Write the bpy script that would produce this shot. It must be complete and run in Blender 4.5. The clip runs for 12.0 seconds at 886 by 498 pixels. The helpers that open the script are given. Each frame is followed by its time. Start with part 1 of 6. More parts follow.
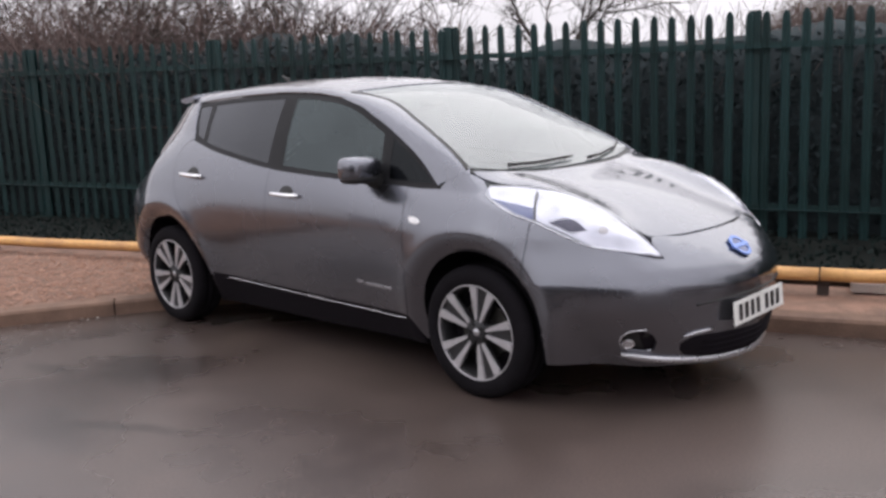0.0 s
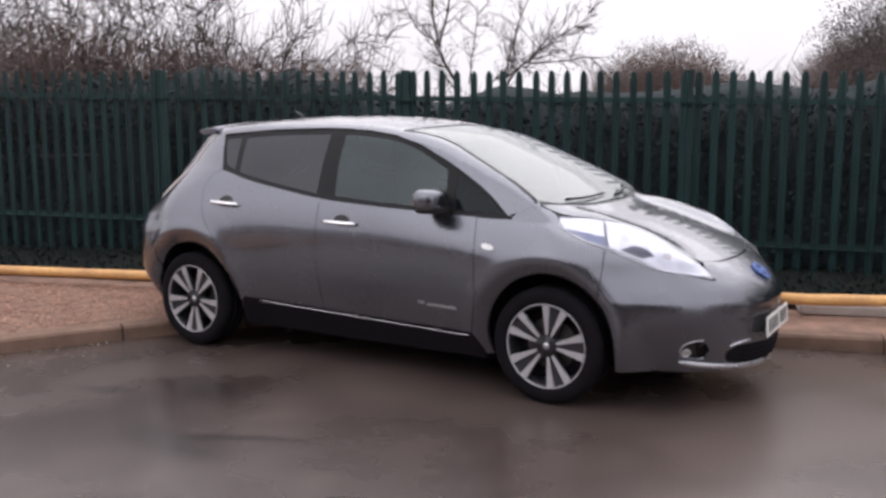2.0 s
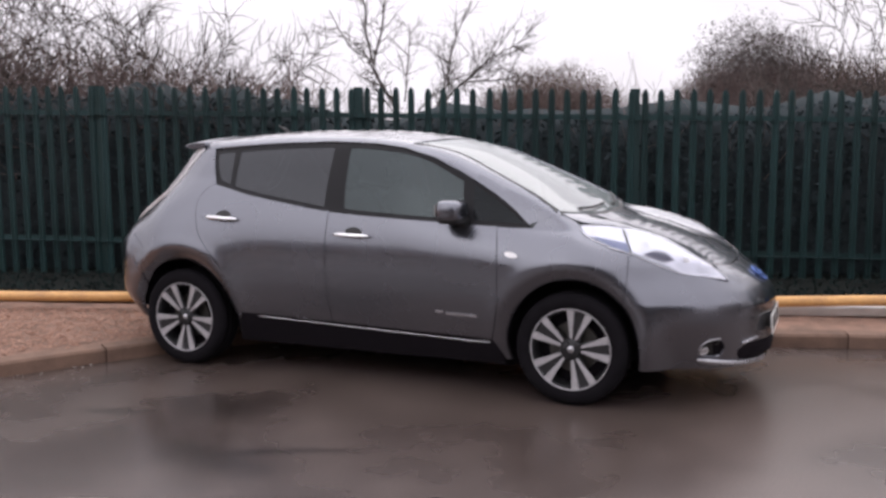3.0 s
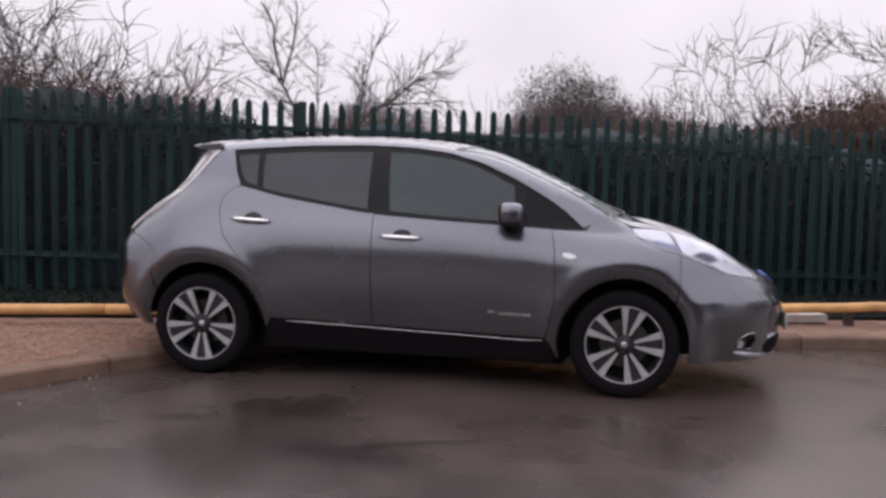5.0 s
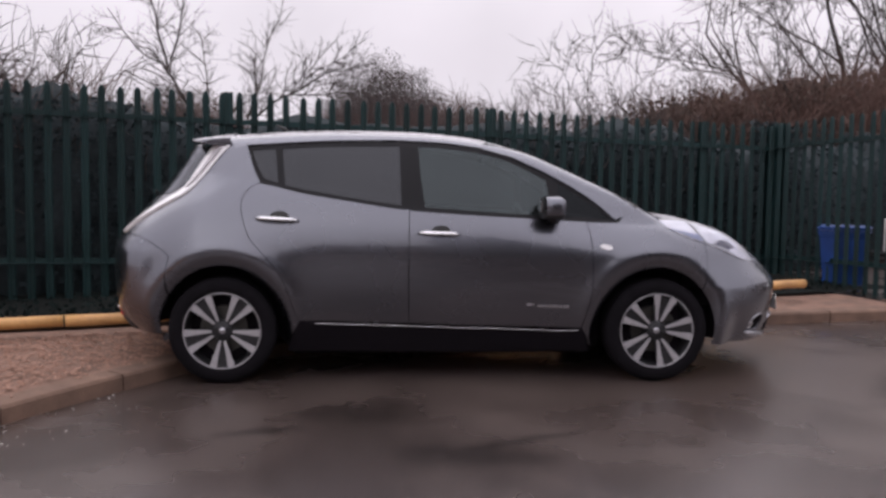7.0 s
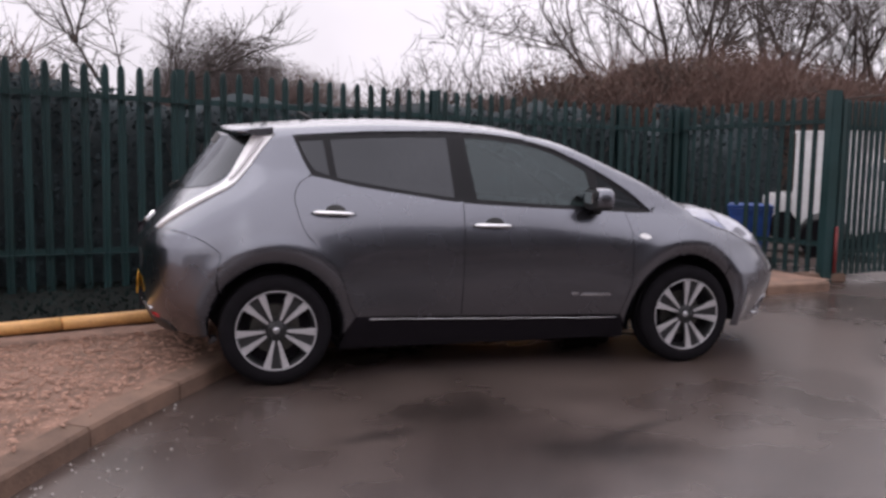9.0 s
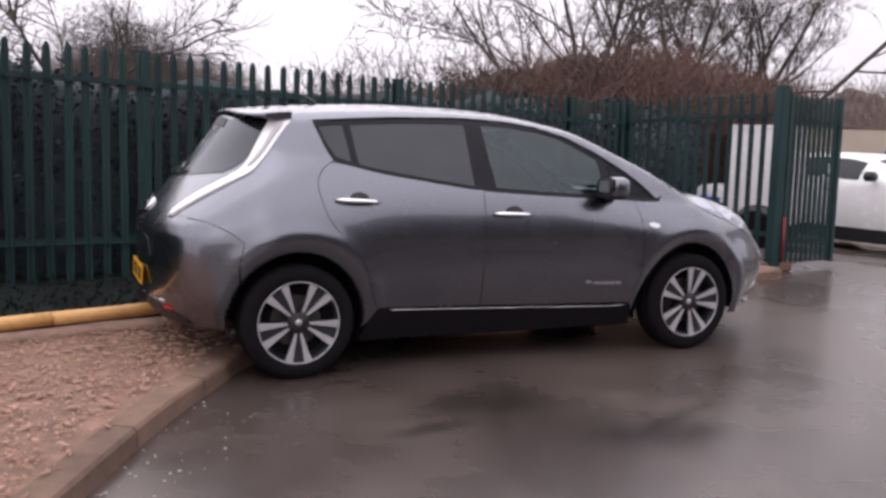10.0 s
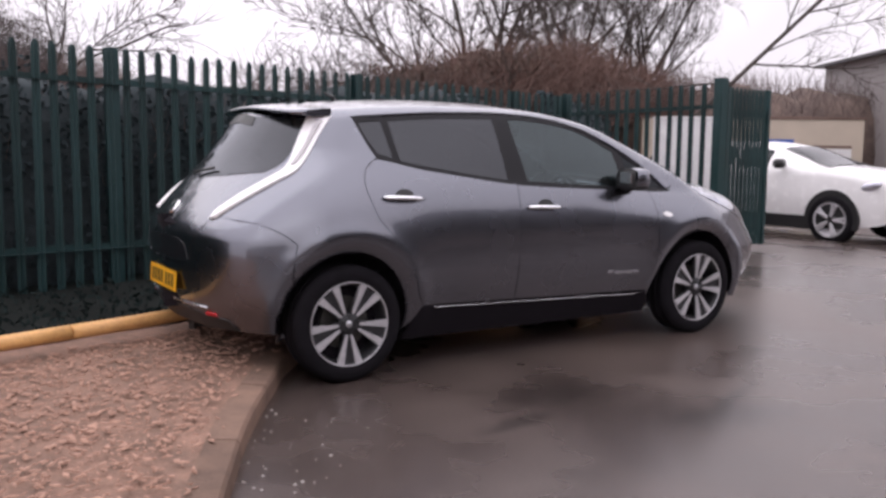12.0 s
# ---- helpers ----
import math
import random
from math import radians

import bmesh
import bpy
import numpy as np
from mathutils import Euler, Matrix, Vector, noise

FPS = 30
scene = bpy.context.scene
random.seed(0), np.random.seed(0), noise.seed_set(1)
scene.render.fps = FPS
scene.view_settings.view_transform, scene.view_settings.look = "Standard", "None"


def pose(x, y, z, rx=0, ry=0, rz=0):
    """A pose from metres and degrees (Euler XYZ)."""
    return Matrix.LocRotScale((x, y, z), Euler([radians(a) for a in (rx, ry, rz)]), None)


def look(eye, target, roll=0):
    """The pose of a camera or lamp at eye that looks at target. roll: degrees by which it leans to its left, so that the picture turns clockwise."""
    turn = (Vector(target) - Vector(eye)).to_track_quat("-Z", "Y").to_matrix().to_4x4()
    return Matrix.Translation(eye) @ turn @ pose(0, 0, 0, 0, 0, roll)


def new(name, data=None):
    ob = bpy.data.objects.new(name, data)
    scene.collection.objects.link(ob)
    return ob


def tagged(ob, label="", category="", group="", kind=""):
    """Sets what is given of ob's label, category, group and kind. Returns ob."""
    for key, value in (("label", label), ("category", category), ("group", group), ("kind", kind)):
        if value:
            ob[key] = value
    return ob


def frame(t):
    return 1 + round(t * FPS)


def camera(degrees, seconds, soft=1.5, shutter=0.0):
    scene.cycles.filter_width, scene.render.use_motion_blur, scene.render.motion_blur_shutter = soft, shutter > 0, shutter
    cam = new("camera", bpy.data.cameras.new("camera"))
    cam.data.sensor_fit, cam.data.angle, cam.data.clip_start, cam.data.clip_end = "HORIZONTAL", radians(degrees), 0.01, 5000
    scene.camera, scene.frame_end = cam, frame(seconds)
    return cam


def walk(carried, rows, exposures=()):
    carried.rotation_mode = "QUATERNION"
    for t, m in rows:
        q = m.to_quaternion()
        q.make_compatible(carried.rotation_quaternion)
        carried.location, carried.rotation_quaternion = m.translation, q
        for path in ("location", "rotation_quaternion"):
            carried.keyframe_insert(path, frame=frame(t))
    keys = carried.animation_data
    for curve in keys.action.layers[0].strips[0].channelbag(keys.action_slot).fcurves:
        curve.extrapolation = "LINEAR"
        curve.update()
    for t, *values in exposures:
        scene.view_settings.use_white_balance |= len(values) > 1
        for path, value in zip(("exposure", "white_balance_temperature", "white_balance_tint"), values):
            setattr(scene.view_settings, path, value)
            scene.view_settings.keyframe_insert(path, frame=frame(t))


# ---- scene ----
cam = camera(51.3, 12.0, soft=3.0)
PATH = [
    (0, (4.19, -4.066, 1.492), (2.84, -2.631, 1.147), -2.5),
    (0.5, (4.075, -4.404, 1.491), (2.81, -2.887, 1.179), -0.4),
    (1, (3.88, -4.698, 1.471), (2.704, -3.109, 1.166), 0.8),
    (1.5, (3.635, -4.976, 1.537), (2.536, -3.336, 1.219), 0.2),
    (2, (3.451, -5.313, 1.55), (2.411, -3.627, 1.273), -0.3),
    (2.5, (3.107, -5.552, 1.525), (2.201, -3.789, 1.261), -0.2),
    (3, (2.731, -5.817, 1.503), (1.939, -3.995, 1.27), -0.4),
    (4.8, (1.353, -6.402, 1.271), (0.985, -4.441, 1.144), 0.8),
    (5, (1.203, -6.436, 1.284), (0.862, -4.471, 1.137), 1.3),
    (5.5, (0.807, -6.556, 1.294), (0.604, -4.572, 1.146), 1.0),
    (6, (0.403, -6.537, 1.288), (0.317, -4.545, 1.132), 0.7),
    (6.5, (-0.03, -6.547, 1.311), (0.01, -4.555, 1.137), 0.9),
    (7, (-0.442, -6.486, 1.291), (-0.289, -4.498, 1.13), 0.7),
    (9, (-1.96, -6.174, 1.414), (-1.384, -4.272, 1.191), 1.0),
    (9.5, (-2.274, -6.005, 1.394), (-1.602, -4.136, 1.159), 1.2),
    (10, (-2.669, -5.817, 1.362), (-1.869, -3.999, 1.129), 1.6),
    (10.5, (-2.928, -5.673, 1.388), (-2.054, -3.891, 1.146), 1.2),
    (11, (-3.201, -5.518, 1.384), (-2.265, -3.767, 1.147), 1.3),
    (11.5, (-3.454, -5.357, 1.364), (-2.41, -3.669, 1.119), 0.9),
    (12, (-3.553, -5.33, 1.34), (-2.501, -3.646, 1.103), 0.6),
]
walk(cam, [(t, look(eye, target, roll)) for t, eye, target, roll in PATH],
     [(0, 0.10, 6500, 8), (2.5, 0.12, 6500, 10), (3, 0.11, 6500, 11), (5, -0.17, 6500, 13), (5.5, -0.22, 6500, 14), (7, -0.25, 6500, 14), (9.5, 0.08, 6500, 13), (10, 0.18, 6500, 13), (10.5, 0.20, 6500, 13), (12, 0.20, 6500, 14)])
from mathutils import geometry

# ---- world: a bright overcast winter sky ----
world = bpy.data.worlds.new("overcast_sky")
scene.world = world
world.use_nodes = True
wn, wl = world.node_tree.nodes, world.node_tree.links
bg = wn["Background"]
sky = wn.new("ShaderNodeTexSky")
sky.sky_type = "NISHITA"
sky.sun_disc = False
sky.sun_elevation, sky.sun_rotation = radians(32), radians(200)
sky.air_density, sky.dust_density, sky.ozone_density = 1.0, 4.0, 1.0
grey = wn.new("ShaderNodeHueSaturation")
grey.inputs["Saturation"].default_value = 0.12
cloud = wn.new("ShaderNodeMix")
cloud.data_type = "RGBA"
cloud.inputs["Factor"].default_value = 0.92
# an overcast sky is brighter overhead than at the horizon
height = wn.new("ShaderNodeSeparateXYZ")
wl.new(wn.new("ShaderNodeTexCoord").outputs["Generated"], height.inputs["Vector"])
deck = wn.new("ShaderNodeMix")
deck.data_type = "RGBA"
deck.inputs["A"].default_value, deck.inputs["B"].default_value = (8.3, 7.85, 8.5, 1), (15.6, 15.0, 16.0, 1)
wl.new(height.outputs["Z"], deck.inputs["Factor"])
billow = wn.new("ShaderNodeTexNoise")
billow.inputs["Scale"].default_value, billow.inputs["Detail"].default_value = 3.5, 4
shade = wn.new("ShaderNodeMapRange")
for key, v in (("From Min", 0.3), ("From Max", 0.7), ("To Min", 0.86), ("To Max", 1.10)):
    shade.inputs[key].default_value = v
wl.new(billow.outputs["Fac"], shade.inputs["Value"])
stratus = wn.new("ShaderNodeHueSaturation")
wl.new(shade.outputs["Result"], stratus.inputs["Value"])
wl.new(deck.outputs["Result"], stratus.inputs["Color"])
wl.new(stratus.outputs["Color"], cloud.inputs["B"])
wl.new(sky.outputs["Color"], grey.inputs["Color"])
wl.new(grey.outputs["Color"], cloud.inputs["A"])
wl.new(cloud.outputs["Result"], bg.inputs["Color"])
bg.inputs["Strength"].default_value = 0.115

sun_data = bpy.data.lights.new("sun", "SUN")
sun_data.energy, sun_data.angle, sun_data.color = 0.9, radians(85), (1.0, 0.975, 0.97)
sun = new("sun", sun_data)
sun.matrix_world = look((-1, 10, 20), (0, 0, 0))

# ---- materials ----
def material(name, color, rough=0.6, metal=0.0, spread=0.25, scale=8.0, fine=120.0, bump=0.0, bump_scale=60.0,
             coat=0.0, tint=None, per_object=0.0, spec=0.5, rough_spread=0.12):
    """A surface with blotches at one scale, grain at another, and a fine relief."""
    m = bpy.data.materials.new(name)
    m.use_nodes = True
    n, l = m.node_tree.nodes, m.node_tree.links
    b = n["Principled BSDF"]
    at = n.new("ShaderNodeTexCoord").outputs["Object"]
    big = n.new("ShaderNodeTexNoise")
    big.inputs["Scale"].default_value, big.inputs["Detail"].default_value = scale, 5
    small = n.new("ShaderNodeTexNoise")
    small.inputs["Scale"].default_value, small.inputs["Detail"].default_value = fine, 3
    l.new(at, big.inputs["Vector"]), l.new(at, small.inputs["Vector"])
    add = n.new("ShaderNodeMath")
    add.operation = "MULTIPLY_ADD"
    l.new(small.outputs["Fac"], add.inputs[0])
    add.inputs[1].default_value = 0.5
    l.new(big.outputs["Fac"], add.inputs[2])
    ramp = n.new("ShaderNodeMapRange")
    ramp.inputs["From Min"].default_value, ramp.inputs["From Max"].default_value = 0.45, 1.05
    l.new(add.outputs[0], ramp.inputs["Value"])
    other = tint or tuple(c * (1 - spread) for c in color)
    light = tuple(min(1, c * (1 + spread)) for c in color)
    mix = n.new("ShaderNodeMix")
    mix.data_type = "RGBA"
    mix.inputs["A"].default_value, mix.inputs["B"].default_value = (*other, 1), (*light, 1)
    l.new(ramp.outputs["Result"], mix.inputs["Factor"])
    colour = mix.outputs["Result"]
    if per_object:
        info = n.new("ShaderNodeObjectInfo")
        shift = n.new("ShaderNodeMapRange")
        shift.inputs["To Min"].default_value, shift.inputs["To Max"].default_value = 1 - per_object, 1 + per_object
        l.new(info.outputs["Random"], shift.inputs["Value"])
        hsv = n.new("ShaderNodeHueSaturation")
        l.new(shift.outputs["Result"], hsv.inputs["Value"])
        l.new(colour, hsv.inputs["Color"])
        colour = hsv.outputs["Color"]
    l.new(colour, b.inputs["Base Color"])
    if rough_spread:
        rr = n.new("ShaderNodeMapRange")
        rr.inputs["To Min"].default_value, rr.inputs["To Max"].default_value = max(0.02, rough - rough_spread), min(1, rough + rough_spread)
        l.new(big.outputs["Fac"], rr.inputs["Value"])
        l.new(rr.outputs["Result"], b.inputs["Roughness"])
    else:
        b.inputs["Roughness"].default_value = rough
    b.inputs["Metallic"].default_value = metal
    b.inputs["Specular IOR Level"].default_value = spec
    b.inputs["Coat Weight"].default_value = coat
    b.inputs["Coat Roughness"].default_value = 0.06
    if bump:
        rel = n.new("ShaderNodeTexNoise")
        rel.inputs["Scale"].default_value, rel.inputs["Detail"].default_value = bump_scale, 4
        l.new(at, rel.inputs["Vector"])
        bm_ = n.new("ShaderNodeBump")
        bm_.inputs["Strength"].default_value, bm_.inputs["Distance"].default_value = bump, 0.01
        l.new(rel.outputs["Fac"], bm_.inputs["Height"])
        l.new(bm_.outputs["Normal"], b.inputs["Normal"])
    return m


def wet_asphalt():
    """Dark wet tarmac: coarse aggregate, damp patches that shine and drier, paler ones."""
    m = bpy.data.materials.new("wet_asphalt")
    m.use_nodes = True
    n, l = m.node_tree.nodes, m.node_tree.links
    b = n["Principled BSDF"]
    at = n.new("ShaderNodeTexCoord").outputs["Object"]

    def noise_at(scale, detail, rough=0.5):
        x = n.new("ShaderNodeTexNoise")
        x.inputs["Scale"].default_value, x.inputs["Detail"].default_value, x.inputs["Roughness"].default_value = scale, detail, rough
        l.new(at, x.inputs["Vector"])
        return x.outputs["Fac"]

    def spread(value, a, c, lo, hi):
        x = n.new("ShaderNodeMapRange")
        for key, v in (("From Min", a), ("From Max", c), ("To Min", lo), ("To Max", hi)):
            x.inputs[key].default_value = v
        l.new(value, x.inputs["Value"])
        return x.outputs["Result"]

    damp = spread(noise_at(0.55, 4, 0.6), 0.40, 0.62, 0.0, 1.0)
    grain = noise_at(95, 4, 0.7)
    mix = n.new("ShaderNodeMix")
    mix.data_type = "RGBA"
    mix.inputs["A"].default_value, mix.inputs["B"].default_value = (0.045, 0.034, 0.0305, 1), (0.090, 0.0685, 0.0615, 1)
    l.new(damp, mix.inputs["Factor"])
    speck = n.new("ShaderNodeHueSaturation")
    l.new(spread(grain, 0.3, 0.7, 0.55, 1.5), speck.inputs["Value"])
    l.new(mix.outputs["Result"], speck.inputs["Color"])
    colour = speck.outputs["Color"]
    # hollows that stay wet: soft dark stains, each with its place, size and turn
    ragged = spread(noise_at(7, 3), 0.3, 0.7, -0.35, 0.35)
    for px, py, rx, ry, turn in ((-1.0, -1.9, 0.24, 0.075, 12), (0.27, -2.12, 0.36, 0.055, 24), (-0.02, -2.34, 0.36, 0.16, -8), (-0.48, -1.55, 0.42, 0.26, 10), (0.42, -3.38, 0.55, 0.46, 5)):
        place = n.new("ShaderNodeMapping")
        place.vector_type = "TEXTURE"
        place.inputs["Location"].default_value = (px, py, 0)
        place.inputs["Rotation"].default_value = (0, 0, radians(turn))
        place.inputs["Scale"].default_value = (rx, ry, 1)
        l.new(at, place.inputs["Vector"])
        far = n.new("ShaderNodeVectorMath")
        far.operation = "LENGTH"
        l.new(place.outputs["Vector"], far.inputs[0])
        edge = n.new("ShaderNodeMath")
        l.new(far.outputs["Value"], edge.inputs[0]), l.new(ragged, edge.inputs[1])
        wet = n.new("ShaderNodeHueSaturation")
        l.new(spread(edge.outputs[0], 0.35, 1.25, 0.5, 1.0), wet.inputs["Value"])
        l.new(colour, wet.inputs["Color"])
        colour = wet.outputs["Color"]
    l.new(colour, b.inputs["Base Color"])
    l.new(spread(damp, 0, 1, 0.23, 0.33), b.inputs["Roughness"])
    b.inputs["IOR"].default_value = 1.62
    b.inputs["Specular Tint"].default_value = (1.0, 0.90, 0.87, 1)
    bump = n.new("ShaderNodeBump")
    bump.inputs["Strength"].default_value, bump.inputs["Distance"].default_value = 0.07, 0.005
    l.new(grain, bump.inputs["Height"])
    l.new(bump.outputs["Normal"], b.inputs["Normal"])
    return m


def glass(name, color, rough=0.02, see=0.06, film=0.0, sheen=(1, 1, 1)):
    """Tinted pane: part mirror, part see-through."""
    m = bpy.data.materials.new(name)
    m.use_nodes = True
    n, l = m.node_tree.nodes, m.node_tree.links
    b = n["Principled BSDF"]
    b.inputs["Base Color"].default_value = (*color, 1)
    b.inputs["Roughness"].default_value = rough
    b.inputs["IOR"].default_value = 1.5
    clear = n.new("ShaderNodeBsdfTransparent")
    clear.inputs["Color"].default_value = (*color, 1)
    gloss = n.new("ShaderNodeBsdfGlossy")
    gloss.inputs["Roughness"].default_value = rough
    gloss.inputs["Color"].default_value = (*sheen, 1)
    edge = n.new("ShaderNodeLayerWeight")
    edge.inputs["Blend"].default_value = 0.5
    steep = n.new("ShaderNodeMath")
    steep.operation, steep.inputs[1].default_value = "POWER", 4.0
    l.new(edge.outputs["Facing"], steep.inputs[0])
    fres = n.new("ShaderNodeMapRange")
    fres.inputs["To Min"].default_value = see
    l.new(steep.outputs[0], fres.inputs["Value"])
    mix = n.new("ShaderNodeMixShader")
    l.new(fres.outputs["Result"], mix.inputs["Fac"])
    l.new(clear.outputs["BSDF"], mix.inputs[1])
    l.new(gloss.outputs["BSDF"], mix.inputs[2])
    last = mix.outputs["Shader"]
    # film: a pale diffuse veil that paints sky sheen onto the pane
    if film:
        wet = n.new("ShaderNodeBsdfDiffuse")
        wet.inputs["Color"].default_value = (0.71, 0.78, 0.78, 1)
        mottle = n.new("ShaderNodeTexNoise")
        mottle.inputs["Scale"].default_value, mottle.inputs["Detail"].default_value = 2.2, 2
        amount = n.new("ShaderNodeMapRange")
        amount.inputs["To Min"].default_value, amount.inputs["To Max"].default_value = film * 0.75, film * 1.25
        l.new(n.new("ShaderNodeTexCoord").outputs["Object"], mottle.inputs["Vector"])
        l.new(mottle.outputs["Fac"], amount.inputs["Value"])
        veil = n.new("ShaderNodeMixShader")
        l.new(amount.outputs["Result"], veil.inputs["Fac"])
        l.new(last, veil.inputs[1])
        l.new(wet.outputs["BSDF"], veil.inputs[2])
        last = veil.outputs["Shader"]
    l.new(last, n["Material Output"].inputs["Surface"])
    return m


M_ASPHALT = wet_asphalt()
M_KERB = material("kerb_concrete", (0.190, 0.120, 0.088), 0.85, spec=0.3, spread=0.3, scale=5, bump=0.5, bump_scale=70, tint=(0.095, 0.062, 0.048), per_object=0.12)
M_BED = material("bark_soil", (0.228, 0.133, 0.097), 0.9, spread=0.35, scale=7, fine=60, bump=0.9, bump_scale=45, tint=(0.115, 0.070, 0.050))
M_CHIP = material("bark_chip", (0.375, 0.223, 0.163), 0.85, spread=0.35, scale=20, bump=0.4, bump_scale=90)
# verge: near-black base colour, so the strip behind the rail stays dark
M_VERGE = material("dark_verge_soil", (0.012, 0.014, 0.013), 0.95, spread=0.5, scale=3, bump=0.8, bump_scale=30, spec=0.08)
M_GRIT = material("pale_grit", (0.40, 0.37, 0.35), 0.8, spread=0.3, scale=30)
M_RAIL = material("yellow_painted_timber", (0.64, 0.36, 0.13), 0.55, spread=0.22, scale=4, fine=40, bump=0.35, bump_scale=35, tint=(0.42, 0.22, 0.09))
M_GREEN = material("green_painted_steel", (0.011, 0.031, 0.033), 0.5, spec=0.35, spread=0.35, scale=3, fine=60, bump=0.15, per_object=0.22, tint=(0.008, 0.026, 0.025))
M_BARK = material("grey_brown_bark", (0.060, 0.047, 0.042), 0.9, spread=0.35, scale=6, bump=0.6)
M_TWIG = material("russet_twigs", (0.145, 0.102, 0.094), 0.9, spread=0.35, scale=3)
M_GROUNDIVY = material("black_green_ivy", (0.013, 0.020, 0.019), 0.9, spread=0.35, scale=3, fine=30, spec=0.1)
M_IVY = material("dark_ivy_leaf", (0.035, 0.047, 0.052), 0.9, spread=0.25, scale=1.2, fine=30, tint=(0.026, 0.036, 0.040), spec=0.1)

# ---- tools ----
def mesh_of(name, bm, mat, smooth=False):
    me = bpy.data.meshes.new(name)
    bm.normal_update()
    bm.to_mesh(me)
    bm.free()
    for m in mat if isinstance(mat, (list, tuple)) else [mat]:
        me.materials.append(m)
    if smooth:
        me.polygons.foreach_set("use_smooth", [True] * len(me.polygons))
    return me


def part(name, bm, mat, parent=None, label="", smooth=False, m=None):
    """Links a bmesh as one mesh object under a thing or a part."""
    ob = new(name, bm if isinstance(bm, bpy.types.Mesh) else mesh_of(name, bm, mat, smooth))
    if parent is not None:
        ob.parent = parent
    if m is not None:
        ob.matrix_basis = m
    if label:
        tagged(ob, label)
    return ob


def empty(name, m=None):
    ob = new(name)
    ob.empty_display_size = 0.2
    if m is not None:
        ob.matrix_basis = m
    return ob


def box(bm, x0, y0, z0, x1, y1, z1, bevel=0.0, m=None):
    t = Matrix.LocRotScale(((x0 + x1) / 2, (y0 + y1) / 2, (z0 + z1) / 2), None, (x1 - x0, y1 - y0, z1 - z0))
    made = bmesh.ops.create_cube(bm, size=1, matrix=(m or Matrix()) @ t)["verts"]
    if bevel:
        bmesh.ops.bevel(bm, geom=list({e for v in made for e in v.link_edges}), offset=bevel, segments=2, affect="EDGES")
    return bm


def tube(bm, points, radii, sides=8, cap=True, squash=1.0):
    """A round bar along points; radii may be one number."""
    pts = [Vector(p) for p in points]
    if not isinstance(radii, (list, tuple)):
        radii = [radii] * len(pts)
    rings = []
    side = None
    for i, p in enumerate(pts):
        way = (pts[min(i + 1, len(pts) - 1)] - pts[max(i - 1, 0)]).normalized()
        if side is None:
            side = way.orthogonal().normalized()
        side = (side - way * side.dot(way)).normalized()
        up = way.cross(side)
        rings.append([bm.verts.new(p + radii[i] * (math.cos(a) * side + squash * math.sin(a) * up)) for a in (2 * math.pi * k / sides for k in range(sides))])
    for a, b in zip(rings, rings[1:]):
        for k in range(sides):
            bm.faces.new((a[k], a[(k + 1) % sides], b[(k + 1) % sides], b[k]))
    if cap:
        bm.faces.new(rings[0][::-1])
        bm.faces.new(rings[-1])
    return bm


def sweep(bm, path, profile, closed=True):
    """A profile of (out, up) points swept along a level path of (x, y) points; out is to the path's left."""
    rings = []
    n = len(path)
    for i, p in enumerate(path):
        a, b = Vector(path[max(i - 1, 0)][:2]), Vector(path[min(i + 1, n - 1)][:2])
        way = (b - a).normalized()
        left = Vector((-way.y, way.x))
        rings.append([bm.verts.new((p[0] + left.x * o, p[1] + left.y * o, u)) for o, u in profile])
    k = len(profile)
    for r, s in zip(rings, rings[1:]):
        for j in range(k if closed else k - 1):
            bm.faces.new((r[j], s[j], s[(j + 1) % k], r[(j + 1) % k]))
    if closed:
        bm.faces.new(rings[0])
        bm.faces.new(rings[-1][::-1])
    return bm


def smooth_path(points, step=0.25):
    """Catmull-Rom through points, at about even steps."""
    pts = [Vector(p) for p in points]
    pts = [pts[0] * 2 - pts[1]] + pts + [pts[-1] * 2 - pts[-2]]
    out = []
    for i in range(1, len(pts) - 2):
        p0, p1, p2, p3 = pts[i - 1:i + 3]
        k = max(1, round((p2 - p1).length / step))
        for j in range(k):
            t = j / k
            out.append(0.5 * (2 * p1 + (p2 - p0) * t + (2 * p0 - 5 * p1 + 4 * p2 - p3) * t * t + (3 * p1 - p0 - 3 * p2 + p3) * t ** 3))
    return out + [pts[-2]]

# ---- ground, kerb, planting bed ----
def drop(x, y):
    """The yard falls away gently beyond the gate."""
    k = max(0.0, min(1.0, (x - 5.6) / 6.0))
    return -0.26 * k * k * (3 - 2 * k)


def ground_sheet():
    bm = bmesh.new()
    xs = [-400, -120, -40, -15, -6, -2, 2, 5, 6, 7, 8, 9, 10, 11, 12, 16, 30, 80, 200, 500]
    ys = [-400, -120, -40, -15, -6, -2, 2, 6, 12, 30, 80, 200, 500]
    grid = [[bm.verts.new((x, y, drop(x, y))) for y in ys] for x in xs]
    for i in range(len(xs) - 1):
        for j in range(len(ys) - 1):
            bm.faces.new((grid[i][j], grid[i + 1][j], grid[i + 1][j + 1], grid[i][j + 1]))
    return tagged(part("ground", bm, M_ASPHALT, smooth=True), "wet dark grey tarmac of a car park", "ground", kind="structure")


